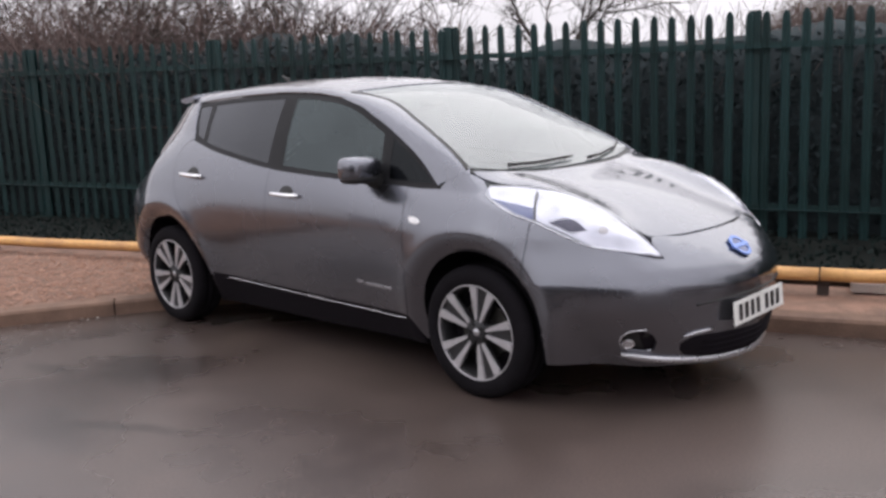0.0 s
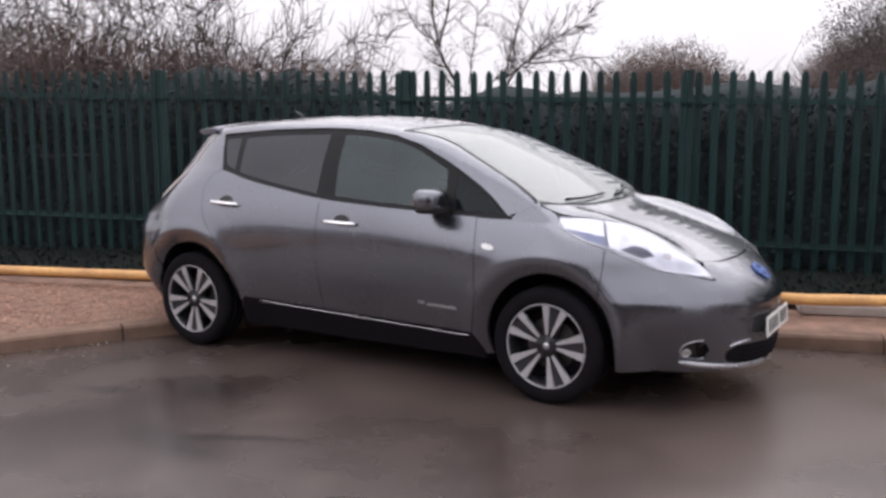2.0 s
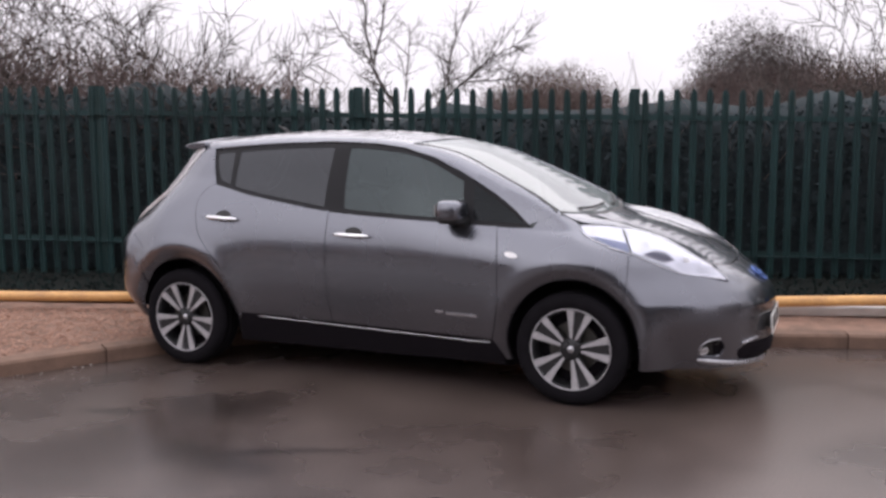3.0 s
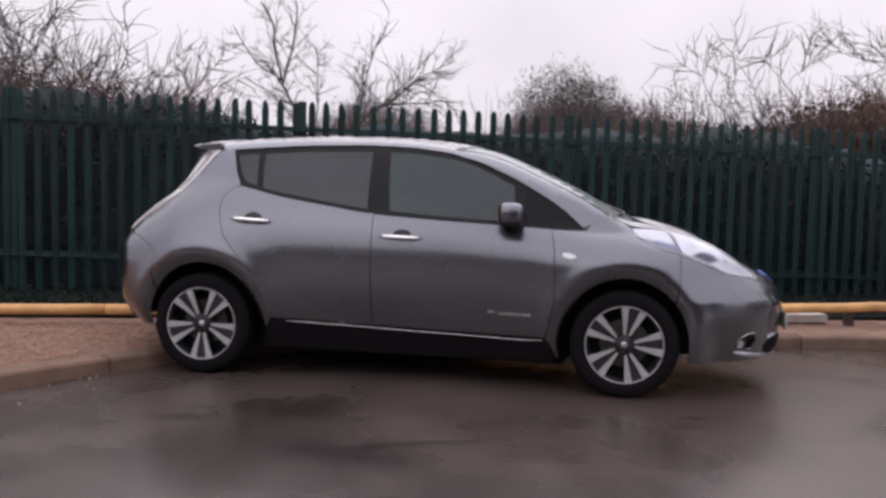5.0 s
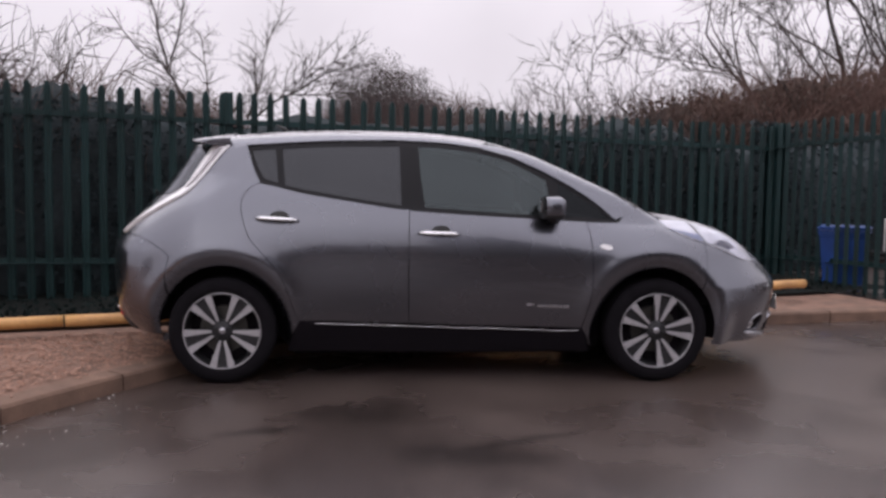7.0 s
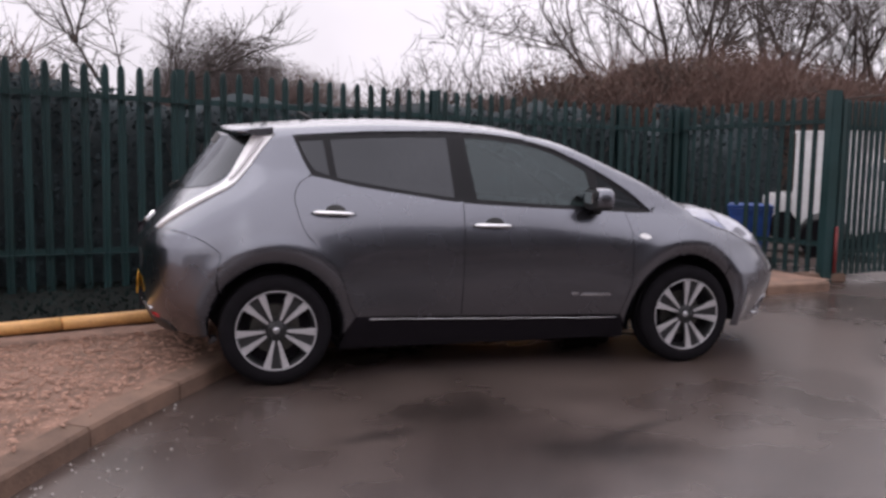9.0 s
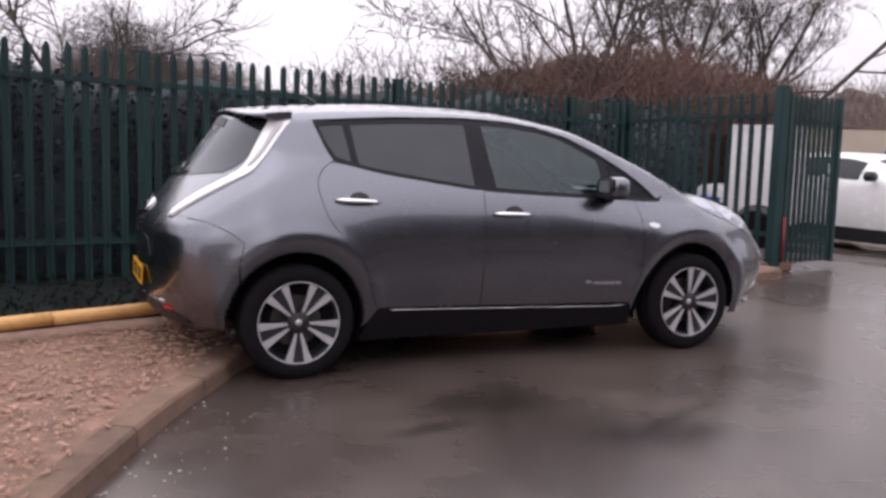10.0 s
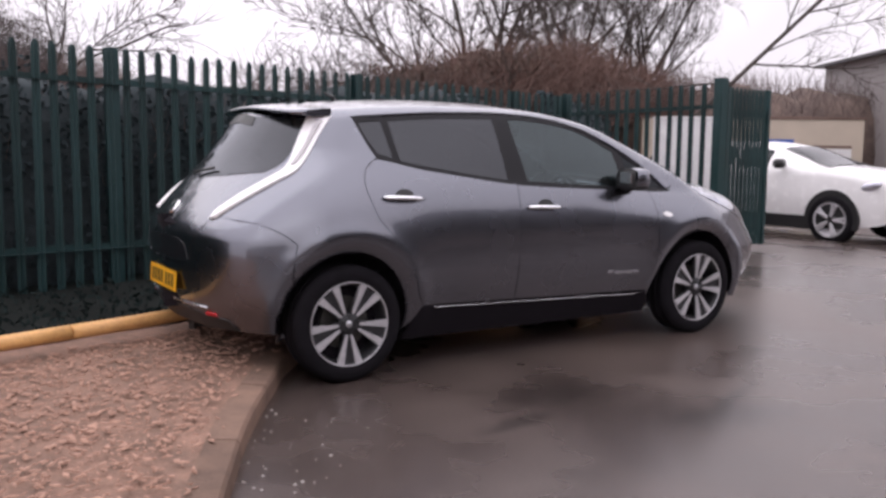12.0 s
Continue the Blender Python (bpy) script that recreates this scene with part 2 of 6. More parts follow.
ground = ground_sheet()
KERB = smooth_path([(-4.2, -5.6), (-3.45, -4.0), (-2.87, -2.95), (-2.45, -2.08), (-2.22, -1.6), (-2.0, -1.2), (-1.79, -0.85), (-1.59, -0.52), (-1.22, -0.12), (-0.6, 0.2),
                    (0.6, 0.6), (2.1, 1.06), (2.9, 1.33), (3.7, 1.5), (4.75, 1.66)], 0.1)
KERB_FAR = smooth_path([(-9.0, -13.4), (-6.5, -9.3), (-4.2, -5.6)], 0.1)
BED = 0.095

FENCE_A = Vector((-3.3, 2.03))
FENCE_D = Vector((1, 0.316)).normalized()
FENCE_N = Vector((-FENCE_D.y, FENCE_D.x))


def fence_at(s, off=0.0):
    p = FENCE_A + FENCE_D * s + FENCE_N * off
    return p.x, p.y


def bed_sheet():
    """Earth from the kerb to past the fence, slightly uneven."""
    bm = bmesh.new()
    rows = []
    for p in KERB_FAR[::4] + KERB[::2]:
        s = (Vector(p[:2]) - FENCE_A).dot(FENCE_D)
        back = Vector(fence_at(s * 1.05 - 0.5 - 3.2 * max(0.0, 1.2 - s), -0.3))
        row = []
        for k in range(14):
            t = max(k / 13, 0.001)
            q = Vector(p[:2]).lerp(back, t) if k else Vector(p[:2]) + (back - Vector(p[:2])).normalized() * 0.13
            z = BED + 0.012 * noise.noise((q.x * 2.2, q.y * 2.2, 0)) + (0.03 * t)
            row.append(bm.verts.new((q.x, q.y, z if k else BED)))
        rows.append(row)
    for a, b in zip(rows, rows[1:]):
        for k in range(13):
            bm.faces.new((a[k], b[k], b[k + 1], a[k + 1]))
    return tagged(part("planting_bed", bm, M_BED, smooth=True), "red-brown bark and gravel bed behind the kerb", "planting bed", kind="structure")


bed = bed_sheet()

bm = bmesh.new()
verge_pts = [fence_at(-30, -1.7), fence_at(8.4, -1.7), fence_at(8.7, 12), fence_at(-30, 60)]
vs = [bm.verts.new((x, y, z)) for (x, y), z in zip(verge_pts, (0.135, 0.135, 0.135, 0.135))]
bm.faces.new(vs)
verge = tagged(part("verge", bm, M_VERGE), "near-black soil strip under the fence", "verge", kind="structure")

# kerb stones, 0.9 m each with a narrow joint
kerb = tagged(empty("kerb"), "low worn concrete kerb round the planting bed", "kerb", kind="structure")
KERB_ALL = KERB_FAR[:-1] + KERB
for i in range(0, len(KERB_ALL) - 9, 9):
    bm = bmesh.new()
    stretch = [Vector(p) for p in KERB_ALL[i:i + 10]]
    stretch[0] = stretch[0].lerp(stretch[1], 0.06)
    stretch[-1] = stretch[-1].lerp(stretch[-2], 0.06)
    sweep(bm, stretch, [(0, -0.05), (0.003, 0.082), (0.016, 0.099), (0.140, 0.106), (0.150, 0.02), (0.155, -0.05)])
    part("kerb_stone", bm, M_KERB, kerb)


# ---- yellow knee rail ----
RAIL_A, RAIL_D = Vector((-3.3, -0.05)), FENCE_D


def rail_at(s, z):
    p = RAIL_A + RAIL_D * s
    return p.x, p.y, z


def rail_z(s):
    """The rail climbs a little along its run."""
    return 0.222 + 0.020 * ramp(s, 0.0, 5.8) + 0.03 * ramp(s, 5.8, 7.4)


def ramp(s, a, b):
    return max(0.0, min(1.0, (s - a) / (b - a)))


def knee_rail():
    rail = tagged(empty("knee_rail"), "low yellow painted timber knee rail on short posts", "knee rail")
    joints = [-7.2, -4.4, -1.9, 0.72, 3.5, 5.6, 7.42]
    for a, b in zip(joints, joints[1:]):
        bm = bmesh.new()
        k = 9
        pts = [Vector(rail_at(a + 0.006 + (b - a - 0.012) * i / (k - 1), 0.0)) + Vector((0, 0, rail_z(a + (b - a) * i / (k - 1)) + 0.008 * noise.noise((a + i * 0.7, 3, 1)))) for i in range(k)]
        tube(bm, pts, 0.043, 12, squash=0.95)
        part("rail", bm, M_RAIL, rail, smooth=True)
    for s in (-6.6, -4.4, -1.9, 1.6, 3.5, 5.62, 7.0):
        bm = bmesh.new()
        x, y, _ = rail_at(s, 0)
        box(bm, -0.035, -0.035, 0.0, 0.035, 0.035, 0.215, 0.006, Matrix.Translation((x - 0.02, y + 0.06, 0)) @ Matrix.Rotation(math.atan(0.316), 4, "Z"))
        part("post", bm, M_BARK, rail)
    return rail


knee_rail()


# ---- palisade fence ----
PITCH = 0.158


def pale_mesh(height=1.0):
    """A W-section steel pale with a splayed, notched top, unit height 2 m."""
    bm = bmesh.new()
    prof = [(-0.034, 0.0), (-0.020, 0.016), (-0.007, 0.004), (0.007, 0.004), (0.020, 0.016), (0.034, 0.0)]
    levels = [(0.0, 1.0, 0.0), (1.90, 1.0, 0.0), (1.965, 0.86, 0.0), (2.0, 0.30, 0.0)]
    t = 0.003
    rings = []
    for z, k, lean in levels:
        front = [bm.verts.new((x * k, -y * k + lean, z)) for x, y in prof]
        back = [bm.verts.new((x * k, -y * k + lean + t + 0.002, z)) for x, y in prof]
        rings.append(front + back[::-1])
    n = len(rings[0])
    for a, b in zip(rings, rings[1:]):
        for j in range(n):
            bm.faces.new((a[j], a[(j + 1) % n], b[(j + 1) % n], b[j]))
    bm.faces.new(rings[0][::-1]), bm.faces.new(rings[-1])
    return mesh_of("pale", bm, M_GREEN)


PALE = pale_mesh()


def angle_rail(a, b, z0, z1, off):
    bm = bmesh.new()
    p, q = Vector((*a, z0)), Vector((*b, z1))
    way = (q - p).normalized()
    side = Vector((-way.y, way.x, 0)) * off
    for w, h in ((0.005, 0.05), (0.045, 0.005)):
        sx = Vector((-way.y, way.x, 0)) * w * (1 if off > 0 else -1)
        up = Vector((0, 0, h))
        c = [p + side, p + side + sx, p + side + sx + up, p + side + up]
        d = [v + (q - p) for v in c]
        va, vb = [bm.verts.new(v) for v in c], [bm.verts.new(v) for v in d]
        for j in range(4):
            bm.faces.new((va[j], va[(j + 1) % 4], vb[(j + 1) % 4], vb[j]))
        bm.faces.new(va[::-1]), bm.faces.new(vb)
    bmesh.ops.recalc_face_normals(bm, faces=bm.faces[:])
    return bm


def steel_post(bm, x, y, z0, z1, turn, w=0.05, d=0.09):
    m = Matrix.Translation((x, y, 0)) @ Matrix.Rotation(turn, 4, "Z")
    box(bm, -w, -0.006, z0, w, 0.0, z1, 0, m)
    box(bm, -w, d, z0, w, d + 0.006, z1, 0, m)
    box(bm, -0.004, 0.0, z0, 0.004, d, z1, 0, m)
    return bm


def top_of(s):
    return 2.07 - 0.018 * s


def palisade(name, bays, at, top, label, foot=0.10, lean=0.0):
    """Bays of pales between posts; at(s, off) gives the ground point."""
    fence = tagged(empty(name), label, "fence", kind="structure")
    x0, y0 = at(0, 0)
    x1, y1 = at(1, 0)
    turn = math.atan2(y1 - y0, x1 - x0)
    for s in bays:
        bm = bmesh.new()
        x, y = at(s, 0.0)
        steel_post(bm, x, y, 0.0, top(s) + 0.005, turn, 0.042)
        part("post", bm, M_GREEN, fence)
    for a, b in zip(bays, bays[1:]):
        for drop_z in (0.30, 1.62):
            part("rail", angle_rail(at(a, 0), at(b, 0), top(a) - drop_z, top(b) - drop_z, -0.012), M_GREEN, fence)
        k = int((b - a - 0.06) / PITCH)
        for i in range(k + 1):
            s = a + 0.09 + i * (b - a - 0.14) / k
            x, y = at(s, -0.022)
            h = top(s) - foot + 0.012 * noise.noise((s * 9.0, 1.7, 0))
            part("pale", PALE, None, fence, m=Matrix.Translation((x, y, foot)) @ Matrix.Rotation(turn, 4, "Z")
                 @ Matrix.Rotation(0.012 * noise.noise((s * 5.1, 7.7, 0)), 4, "Y") @ Matrix.Diagonal((1, 1, h / 2.0, 1)))
    return fence


MAIN_BAYS = [1.56 + 2.765 * k for k in range(-5, 3)] + [8.10]
palisade("palisade_fence", MAIN_BAYS, fence_at, top_of, "dark green steel palisade fence with pointed pales", 0.10)
CORNER = Vector(fence_at(8.10))
GATE_POST = Vector((4.88, 2.14))
SIDE_D = (GATE_POST - CORNER).normalized()
SIDE_L = (GATE_POST - CORNER).length


def side_at(s, off=0.0):
    p = CORNER + SIDE_D * s + Vector((-SIDE_D.y, SIDE_D.x)) * off
    return p.x, p.y


palisade("palisade_fence", [0.06, SIDE_L], side_at, lambda s: 1.95 + 0.03 * s, "short run of green palisade fence between corner and gate", 0.08)

# ---- the car: one smooth surface, from which all panels are cut ----
# Its own axes: x ahead from mid-wheelbase, y to its left, z up from the ground.
def curve(xs, ys):
    """A smooth curve through points (monotone cubic)."""
    xs, ys = np.array(xs, float), np.array(ys, float)
    h, d = np.diff(xs), np.diff(ys) / np.diff(xs)
    m = np.zeros(len(xs))
    for i in range(1, len(xs) - 1):
        if d[i - 1] * d[i] > 0:
            w1, w2 = 2 * h[i] + h[i - 1], h[i] + 2 * h[i - 1]
            m[i] = (w1 + w2) / (w1 / d[i - 1] + w2 / d[i])
    m[0], m[-1] = d[0], d[-1]

    def at(x):
        x = np.asarray(x, float)
        i = np.clip(np.searchsorted(xs, x) - 1, 0, len(h) - 1)
        t = (x - xs[i]) / h[i]
        inside = ((1 + 2 * t) * (1 - t) ** 2 * ys[i] + t * (1 - t) ** 2 * h[i] * m[i]
                  + t * t * (3 - 2 * t) * ys[i + 1] + t * t * (t - 1) * h[i] * m[i + 1])
        return np.where(x < xs[0], ys[0] + (x - xs[0]) * m[0], np.where(x > xs[-1], ys[-1] + (x - xs[-1]) * m[-1], inside))
    return at


def ramp01(a, b, x):
    t = np.clip((x - a) / (b - a), 0, 1)
    return t * t * (3 - 2 * t)


belt_line = curve([-2.2, -1.5, -1.13, -0.85, -0.57, -0.21, 0.14, 0.56, 1.08, 2.4], [1.30, 1.27, 1.225, 1.164, 1.12, 1.07, 1.047, 1.026, 1.0, 0.96])
roof_line = curve([-2.3, -1.75, -1.35, -1.0, -0.6, -0.2, 0.1, 0.3, 0.5, 0.75, 1.0, 1.2, 1.38, 1.48, 1.65, 1.85, 2.02, 2.15, 2.26, 2.36],
                  [1.42, 1.497, 1.545, 1.572, 1.585, 1.580, 1.560, 1.532, 1.485, 1.386, 1.270, 1.162, 1.068, 1.030, 0.985, 0.918, 0.846, 0.778, 0.708, 0.62])
crown = curve([-2.2, -1.4, -0.5, 0.2, 0.6, 0.9, 1.2, 1.4, 1.7, 2.3], [0.15, 0.16, 0.15, 0.15, 0.13, 0.11, 0.07, 0.10, 0.12, 0.10])
nose_line = curve([0.1, 0.2, 0.27, 0.36, 0.43, 0.50, 0.56, 0.65, 0.72, 0.80, 1.6], [2.24, 2.32, 2.360, 2.372, 2.373, 2.379, 2.384, 2.348, 2.296, 2.25, 2.20])
tail_line = curve([0.1, 0.25, 0.36, 0.50, 0.65, 0.80, 0.86, 0.91, 0.98, 1.08, 1.20, 1.35, 1.47, 1.6], [-1.90, -2.00, -2.08, -2.118, -2.128, -2.128, -2.106, -2.073, -2.018, -1.938, -1.838, -1.718, -1.628, -1.54])
low_side = curve([0.1, 0.20, 0.30, 0.36, 0.50, 0.62, 0.72, 0.78], [0.690, 0.740, 0.785, 0.808, 0.849, 0.873, 0.8828, 0.8845])


def side_width(x, z):
    """Half-width of the body's side before the ends close it."""
    up = lambda zz: (0.842 - 0.30 * (zz - 1.0) - 0.30 * (zz - 1.0) ** 2
                     - 0.030 * ramp01(0.2, 1.2, x) * 2.0 - 0.035 * ramp01(-0.5, -1.6, x))
    zb = belt_line(x)
    wide = low_side(np.minimum(z, 0.78))
    s = np.clip((z - 0.78) / (zb - 0.78), 0, 1)
    shoulder = 0.8845 + (up(zb) + 0.006 - 0.8845) * s ** 2.0
    w = np.where(z < 0.78, wide, np.where(z < zb, shoulder, up(z) + 0.006 * np.exp(-(z - zb) / 0.02)))
    w = w - np.where(z > 0.60, 0.080, 0.030) * np.tanh((z - 0.60) / 0.22) * ramp01(1.34, 1.84, x)
    w = w - 0.085 * ramp01(0.52, 0.24, z) * (ramp01(1.72, 1.95, x) + ramp01(-1.70, -1.90, x))
    w = w - 0.055 * np.tanh(np.maximum(z - 0.42, 0) / 0.26) * ramp01(-1.48, -1.80, x)
    w = w + 0.06 * ramp01(0.60, 0.25, z) * ramp01(1.48, 1.66, x) * ramp01(1.92, 1.74, x)
    for wheel in (-1.35, 1.35):
        r = np.hypot(x - wheel, np.where(z > 0.318, (z - 0.318) / 1.075, z - 0.318))
        w = w + 0.017 * np.exp(-((r - 0.462) / 0.06) ** 2) + 0.010 * np.exp(-((r - 0.52) / 0.12) ** 2) - 0.024 * np.clip((0.432 - r) / 0.054, 0, 1.3) ** 2
    return w


def half_width(x, z):
    f = np.clip((x - 1.0) / (nose_line(z) - 1.0), 0, 1)
    r = np.clip((-1.0 - x) / (-1.0 - tail_line(z)), 0, 1)
    over = np.maximum(x - nose_line(z), 0) + np.maximum(tail_line(z) - x, 0)
    k = ramp01(0.70, 1.25, z)
    return side_width(x, z) * (1 - f ** 4.8) ** 0.58 * (1 - r ** (10.5 - 6.7 * k)) ** (0.55 + 0.04 * k) - 3 * over


def top_height(x, y):
    """Height of bonnet, windscreen and roof."""
    lamp = 0.060 * np.exp(-((y - 0.60) / 0.15) ** 2) * ramp01(1.25, 1.55, x) * ramp01(2.15, 1.8, x)
    return roof_line(x) - crown(x) * y ** 2 + lamp


def body_field(x, y, z):
    """Negative inside the body."""
    y = np.abs(y)
    a = y - half_width(x, z)
    b = (z - top_height(x, y)) * 0.85
    k = 0.05 + 0.03 * ramp01(1.2, 1.6, x)
    h = np.maximum(k - np.abs(a - b), 0) / k
    return np.maximum(a, b) + h * h * k * 0.25


def meet(start, way, far):
    """Where rays from inside leave the body: rows of points."""
    start, way = np.broadcast_arrays(np.asarray(start, float), np.asarray(way, float))
    lo, hi = np.zeros(len(start)), np.full(len(start), float(far))
    for _ in range(40):
        mid = (lo + hi) / 2
        p = start + way * mid[:, None]
        out = body_field(p[:, 0], p[:, 1], p[:, 2]) > 0
        hi, lo = np.where(out, mid, hi), np.where(out, lo, mid)
    return start + way * lo[:, None]


def body_normal(p):
    e = 0.004
    g = np.stack([body_field(p[:, 0] + e * i, p[:, 1] + e * j, p[:, 2] + e * k) - body_field(p[:, 0] - e * i, p[:, 1] - e * j, p[:, 2] - e * k)
                  for i, j, k in ((1, 0, 0), (0, 1, 0), (0, 0, 1))], 1)
    return g / np.maximum(np.linalg.norm(g, axis=1, keepdims=True), 1e-9)


# ways to lay a flat outline (a, b) on the body's right half
def on_side(q):
    q = np.asarray(q, float)
    return meet(np.stack([q[:, 0], 0 * q[:, 0], q[:, 1]], 1), (0, -1, 0), 1.2)


def on_top(q):
    q = np.asarray(q, float)
    return meet(np.stack([q[:, 0], q[:, 1], 0 * q[:, 0] + 0.5], 1), (0, 0, 1), 1.4)


def on_front(q, x0=1.5):
    """a: degrees round an upright axis, 0 straight ahead, negative to the car's right; b: height."""
    q = np.asarray(q, float)
    t = np.radians(q[:, 0])
    return meet(np.stack([0 * t + x0, 0 * t, q[:, 1]], 1), np.stack([np.cos(t), np.sin(t), 0 * t], 1), 1.4)


def on_rear(q, x0=-1.3):
    """a: degrees round an upright axis, 0 straight back, negative to the car's right; b: height."""
    q = np.asarray(q, float)
    t = np.radians(q[:, 0])
    return meet(np.stack([0 * t + x0, 0 * t, q[:, 1]], 1), np.stack([-np.cos(t), np.sin(t), 0 * t], 1), 1.4)

# ---- car materials ----
def car_paint():
    """Dark grey metallic lacquer with a faint flake and a film of road dirt and drizzle."""
    m = bpy.data.materials.new("grey_metallic_paint")
    m.use_nodes = True
    n, l = m.node_tree.nodes, m.node_tree.links
    b = n["Principled BSDF"]
    at = n.new("ShaderNodeTexCoord").outputs["Object"]
    flake = n.new("ShaderNodeTexNoise")
    flake.inputs["Scale"].default_value = 900
    dirt = n.new("ShaderNodeTexNoise")
    dirt.inputs["Scale"].default_value, dirt.inputs["Detail"].default_value = 3.2, 6
    l.new(at, flake.inputs["Vector"]), l.new(at, dirt.inputs["Vector"])
    mix = n.new("ShaderNodeMix")
    mix.data_type = "RGBA"
    mix.inputs["A"].default_value, mix.inputs["B"].default_value = (0.133, 0.138, 0.161, 1), (0.191, 0.197, 0.229, 1)
    l.new(flake.outputs["Fac"], mix.inputs["Factor"])
    l.new(mix.outputs["Result"], b.inputs["Base Color"])
    rough = n.new("ShaderNodeMapRange")
    rough.inputs["To Min"].default_value, rough.inputs["To Max"].default_value = 0.23, 0.31
    l.new(dirt.outputs["Fac"], rough.inputs["Value"])
    l.new(rough.outputs["Result"], b.inputs["Roughness"])
    b.inputs["Metallic"].default_value = 1.0
    b.inputs["Coat Weight"].default_value = 1.0
    film = n.new("ShaderNodeMapRange")
    film.inputs["To Min"].default_value, film.inputs["To Max"].default_value = 0.02, 0.06
    l.new(dirt.outputs["Fac"], film.inputs["Value"])
    l.new(film.outputs["Result"], b.inputs["Coat Roughness"])
    return m


M_PAINT = car_paint()
M_BLACK = material("black_trim_plastic", (0.014, 0.014, 0.015), 0.45, spread=0.3, scale=9)
M_GLOSSBLACK = material("gloss_black_trim", (0.010, 0.010, 0.012), 0.16, spread=0.2, scale=6, rough_spread=0.05)
M_FRAME = material("satin_black_frame", (0.009, 0.009, 0.011), 0.5, spread=0.2, spec=0.22)
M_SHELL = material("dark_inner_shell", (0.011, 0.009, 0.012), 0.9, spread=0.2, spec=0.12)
M_TYRE = material("tyre_rubber", (0.009, 0.008, 0.010), 0.85, spec=0.1, spread=0.35, scale=14, bump=0.2, bump_scale=120)
M_ALLOY = material("machined_alloy", (0.47, 0.455, 0.475), 0.34, metal=0.3, spread=0.12, scale=30)
M_RIMDARK = material("dark_grey_wheel_paint", (0.030, 0.030, 0.033), 0.4, metal=0.3, spread=0.25)
M_DISC = material("brake_disc_steel", (0.09, 0.085, 0.08), 0.5, metal=0.8, spread=0.3)
M_CHROME = material("chrome", (0.80, 0.80, 0.82), 0.10, metal=1.0, spread=0.05, rough_spread=0.04)
M_SATIN = material("satin_silver_trim", (0.52, 0.52, 0.55), 0.28, metal=0.85, spread=0.08)
# fourth number: strength of the painted sky sheen, strongest on the windscreen
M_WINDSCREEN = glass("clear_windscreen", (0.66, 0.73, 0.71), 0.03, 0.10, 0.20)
M_SIDEGLASS = glass("green_tinted_glass", (0.12, 0.17, 0.17), 0.02, 0.075, 0.008, (0.72, 0.84, 0.87))
M_PRIVACY = glass("dark_privacy_glass", (0.030, 0.028, 0.032), 0.03, 0.075, 0.015, (0.72, 0.74, 0.80))
M_SMOKED = glass("smoked_quarter_glass", (0.03, 0.032, 0.036), 0.02, 0.035, 0.0, (0.50, 0.54, 0.58))
M_LAMPGLASS = glass("clear_lamp_cover", (0.96, 0.97, 0.98), 0.02, 0.05)
M_LAMPWHITE = material("lamp_reflector_silver", (0.53, 0.53, 0.60), 0.22, metal=0.6, spread=0.36, scale=13, fine=40, bump=0.5, bump_scale=14)
M_LAMPCLEAR = material("white_lamp_lens", (0.88, 0.87, 0.88), 0.18, spread=0.06, scale=18, coat=0.8)
M_LAMPGREY = material("grey_lamp_inner_lens", (0.46, 0.44, 0.46), 0.2, spread=0.15, scale=18, coat=0.8)
M_BLUE = material("blue_lamp_insert", (0.045, 0.065, 0.19), 0.25, spread=0.2, coat=0.5)
M_PROJECTOR = material("bluish_projector_glass", (0.045, 0.042, 0.075), 0.2, metal=0.5, spread=0.3, scale=40)
M_BADGEBLUE = material("pale_blue_badge", (0.16, 0.26, 0.62), 0.2, metal=0.4, spread=0.15, scale=30)
M_RED = material("red_reflector", (0.45, 0.012, 0.02), 0.2, spread=0.2)
M_PLATEWHITE = material("white_plate", (0.78, 0.78, 0.76), 0.35, spread=0.06)
M_PLATEYELLOW = material("yellow_plate", (0.80, 0.42, 0.02), 0.35, spread=0.08)
M_SEAT = material("dark_seat_cloth", (0.022, 0.021, 0.023), 0.9, spread=0.25, fine=200)
M_DASH = material("grey_dashboard_plastic", (0.050, 0.050, 0.052), 0.6, spread=0.2)


# ---- cutting panels from the body ----
def bend(*runs):
    """A closed outline from runs of points: smooth along each run, sharp where runs join."""
    out = []
    for run in runs:
        pts = [Vector((*p, 0)) for p in run]
        out += [tuple(p[:2]) for p in (smooth_path(pts, 0.03) if len(pts) > 2 else smooth_path([pts[0], pts[0].lerp(pts[1], 0.5), pts[1]], 0.03))][:-1]
    return out


def inset(poly, gap):
    """The outline drawn in by gap."""
    p = np.array(poly)
    area = 0.5 * np.sum(p[:, 0] * np.roll(p[:, 1], -1) - np.roll(p[:, 0], -1) * p[:, 1])
    if area < 0:
        p = p[::-1]
    e = np.roll(p, -1, 0) - p
    e /= np.maximum(np.linalg.norm(e, axis=1, keepdims=True), 1e-9)
    n = np.stack([-e[:, 1], e[:, 0]], 1)
    m = n + np.roll(n, 1, 0)
    m /= np.maximum(np.sum(m * m, 1, keepdims=True) / 2, 0.35)
    return p + m * gap


def within(poly, q):
    x, y = q[:, 0], q[:, 1]
    hit = np.zeros(len(q), bool)
    j = len(poly) - 1
    for i in range(len(poly)):
        xi, yi, xj, yj = *poly[i], *poly[j]
        if yi != yj:
            hit ^= ((yi > y) != (yj > y)) & (x < (xj - xi) * (y - yi) / (yj - yi) + xi)
        j = i
    return hit


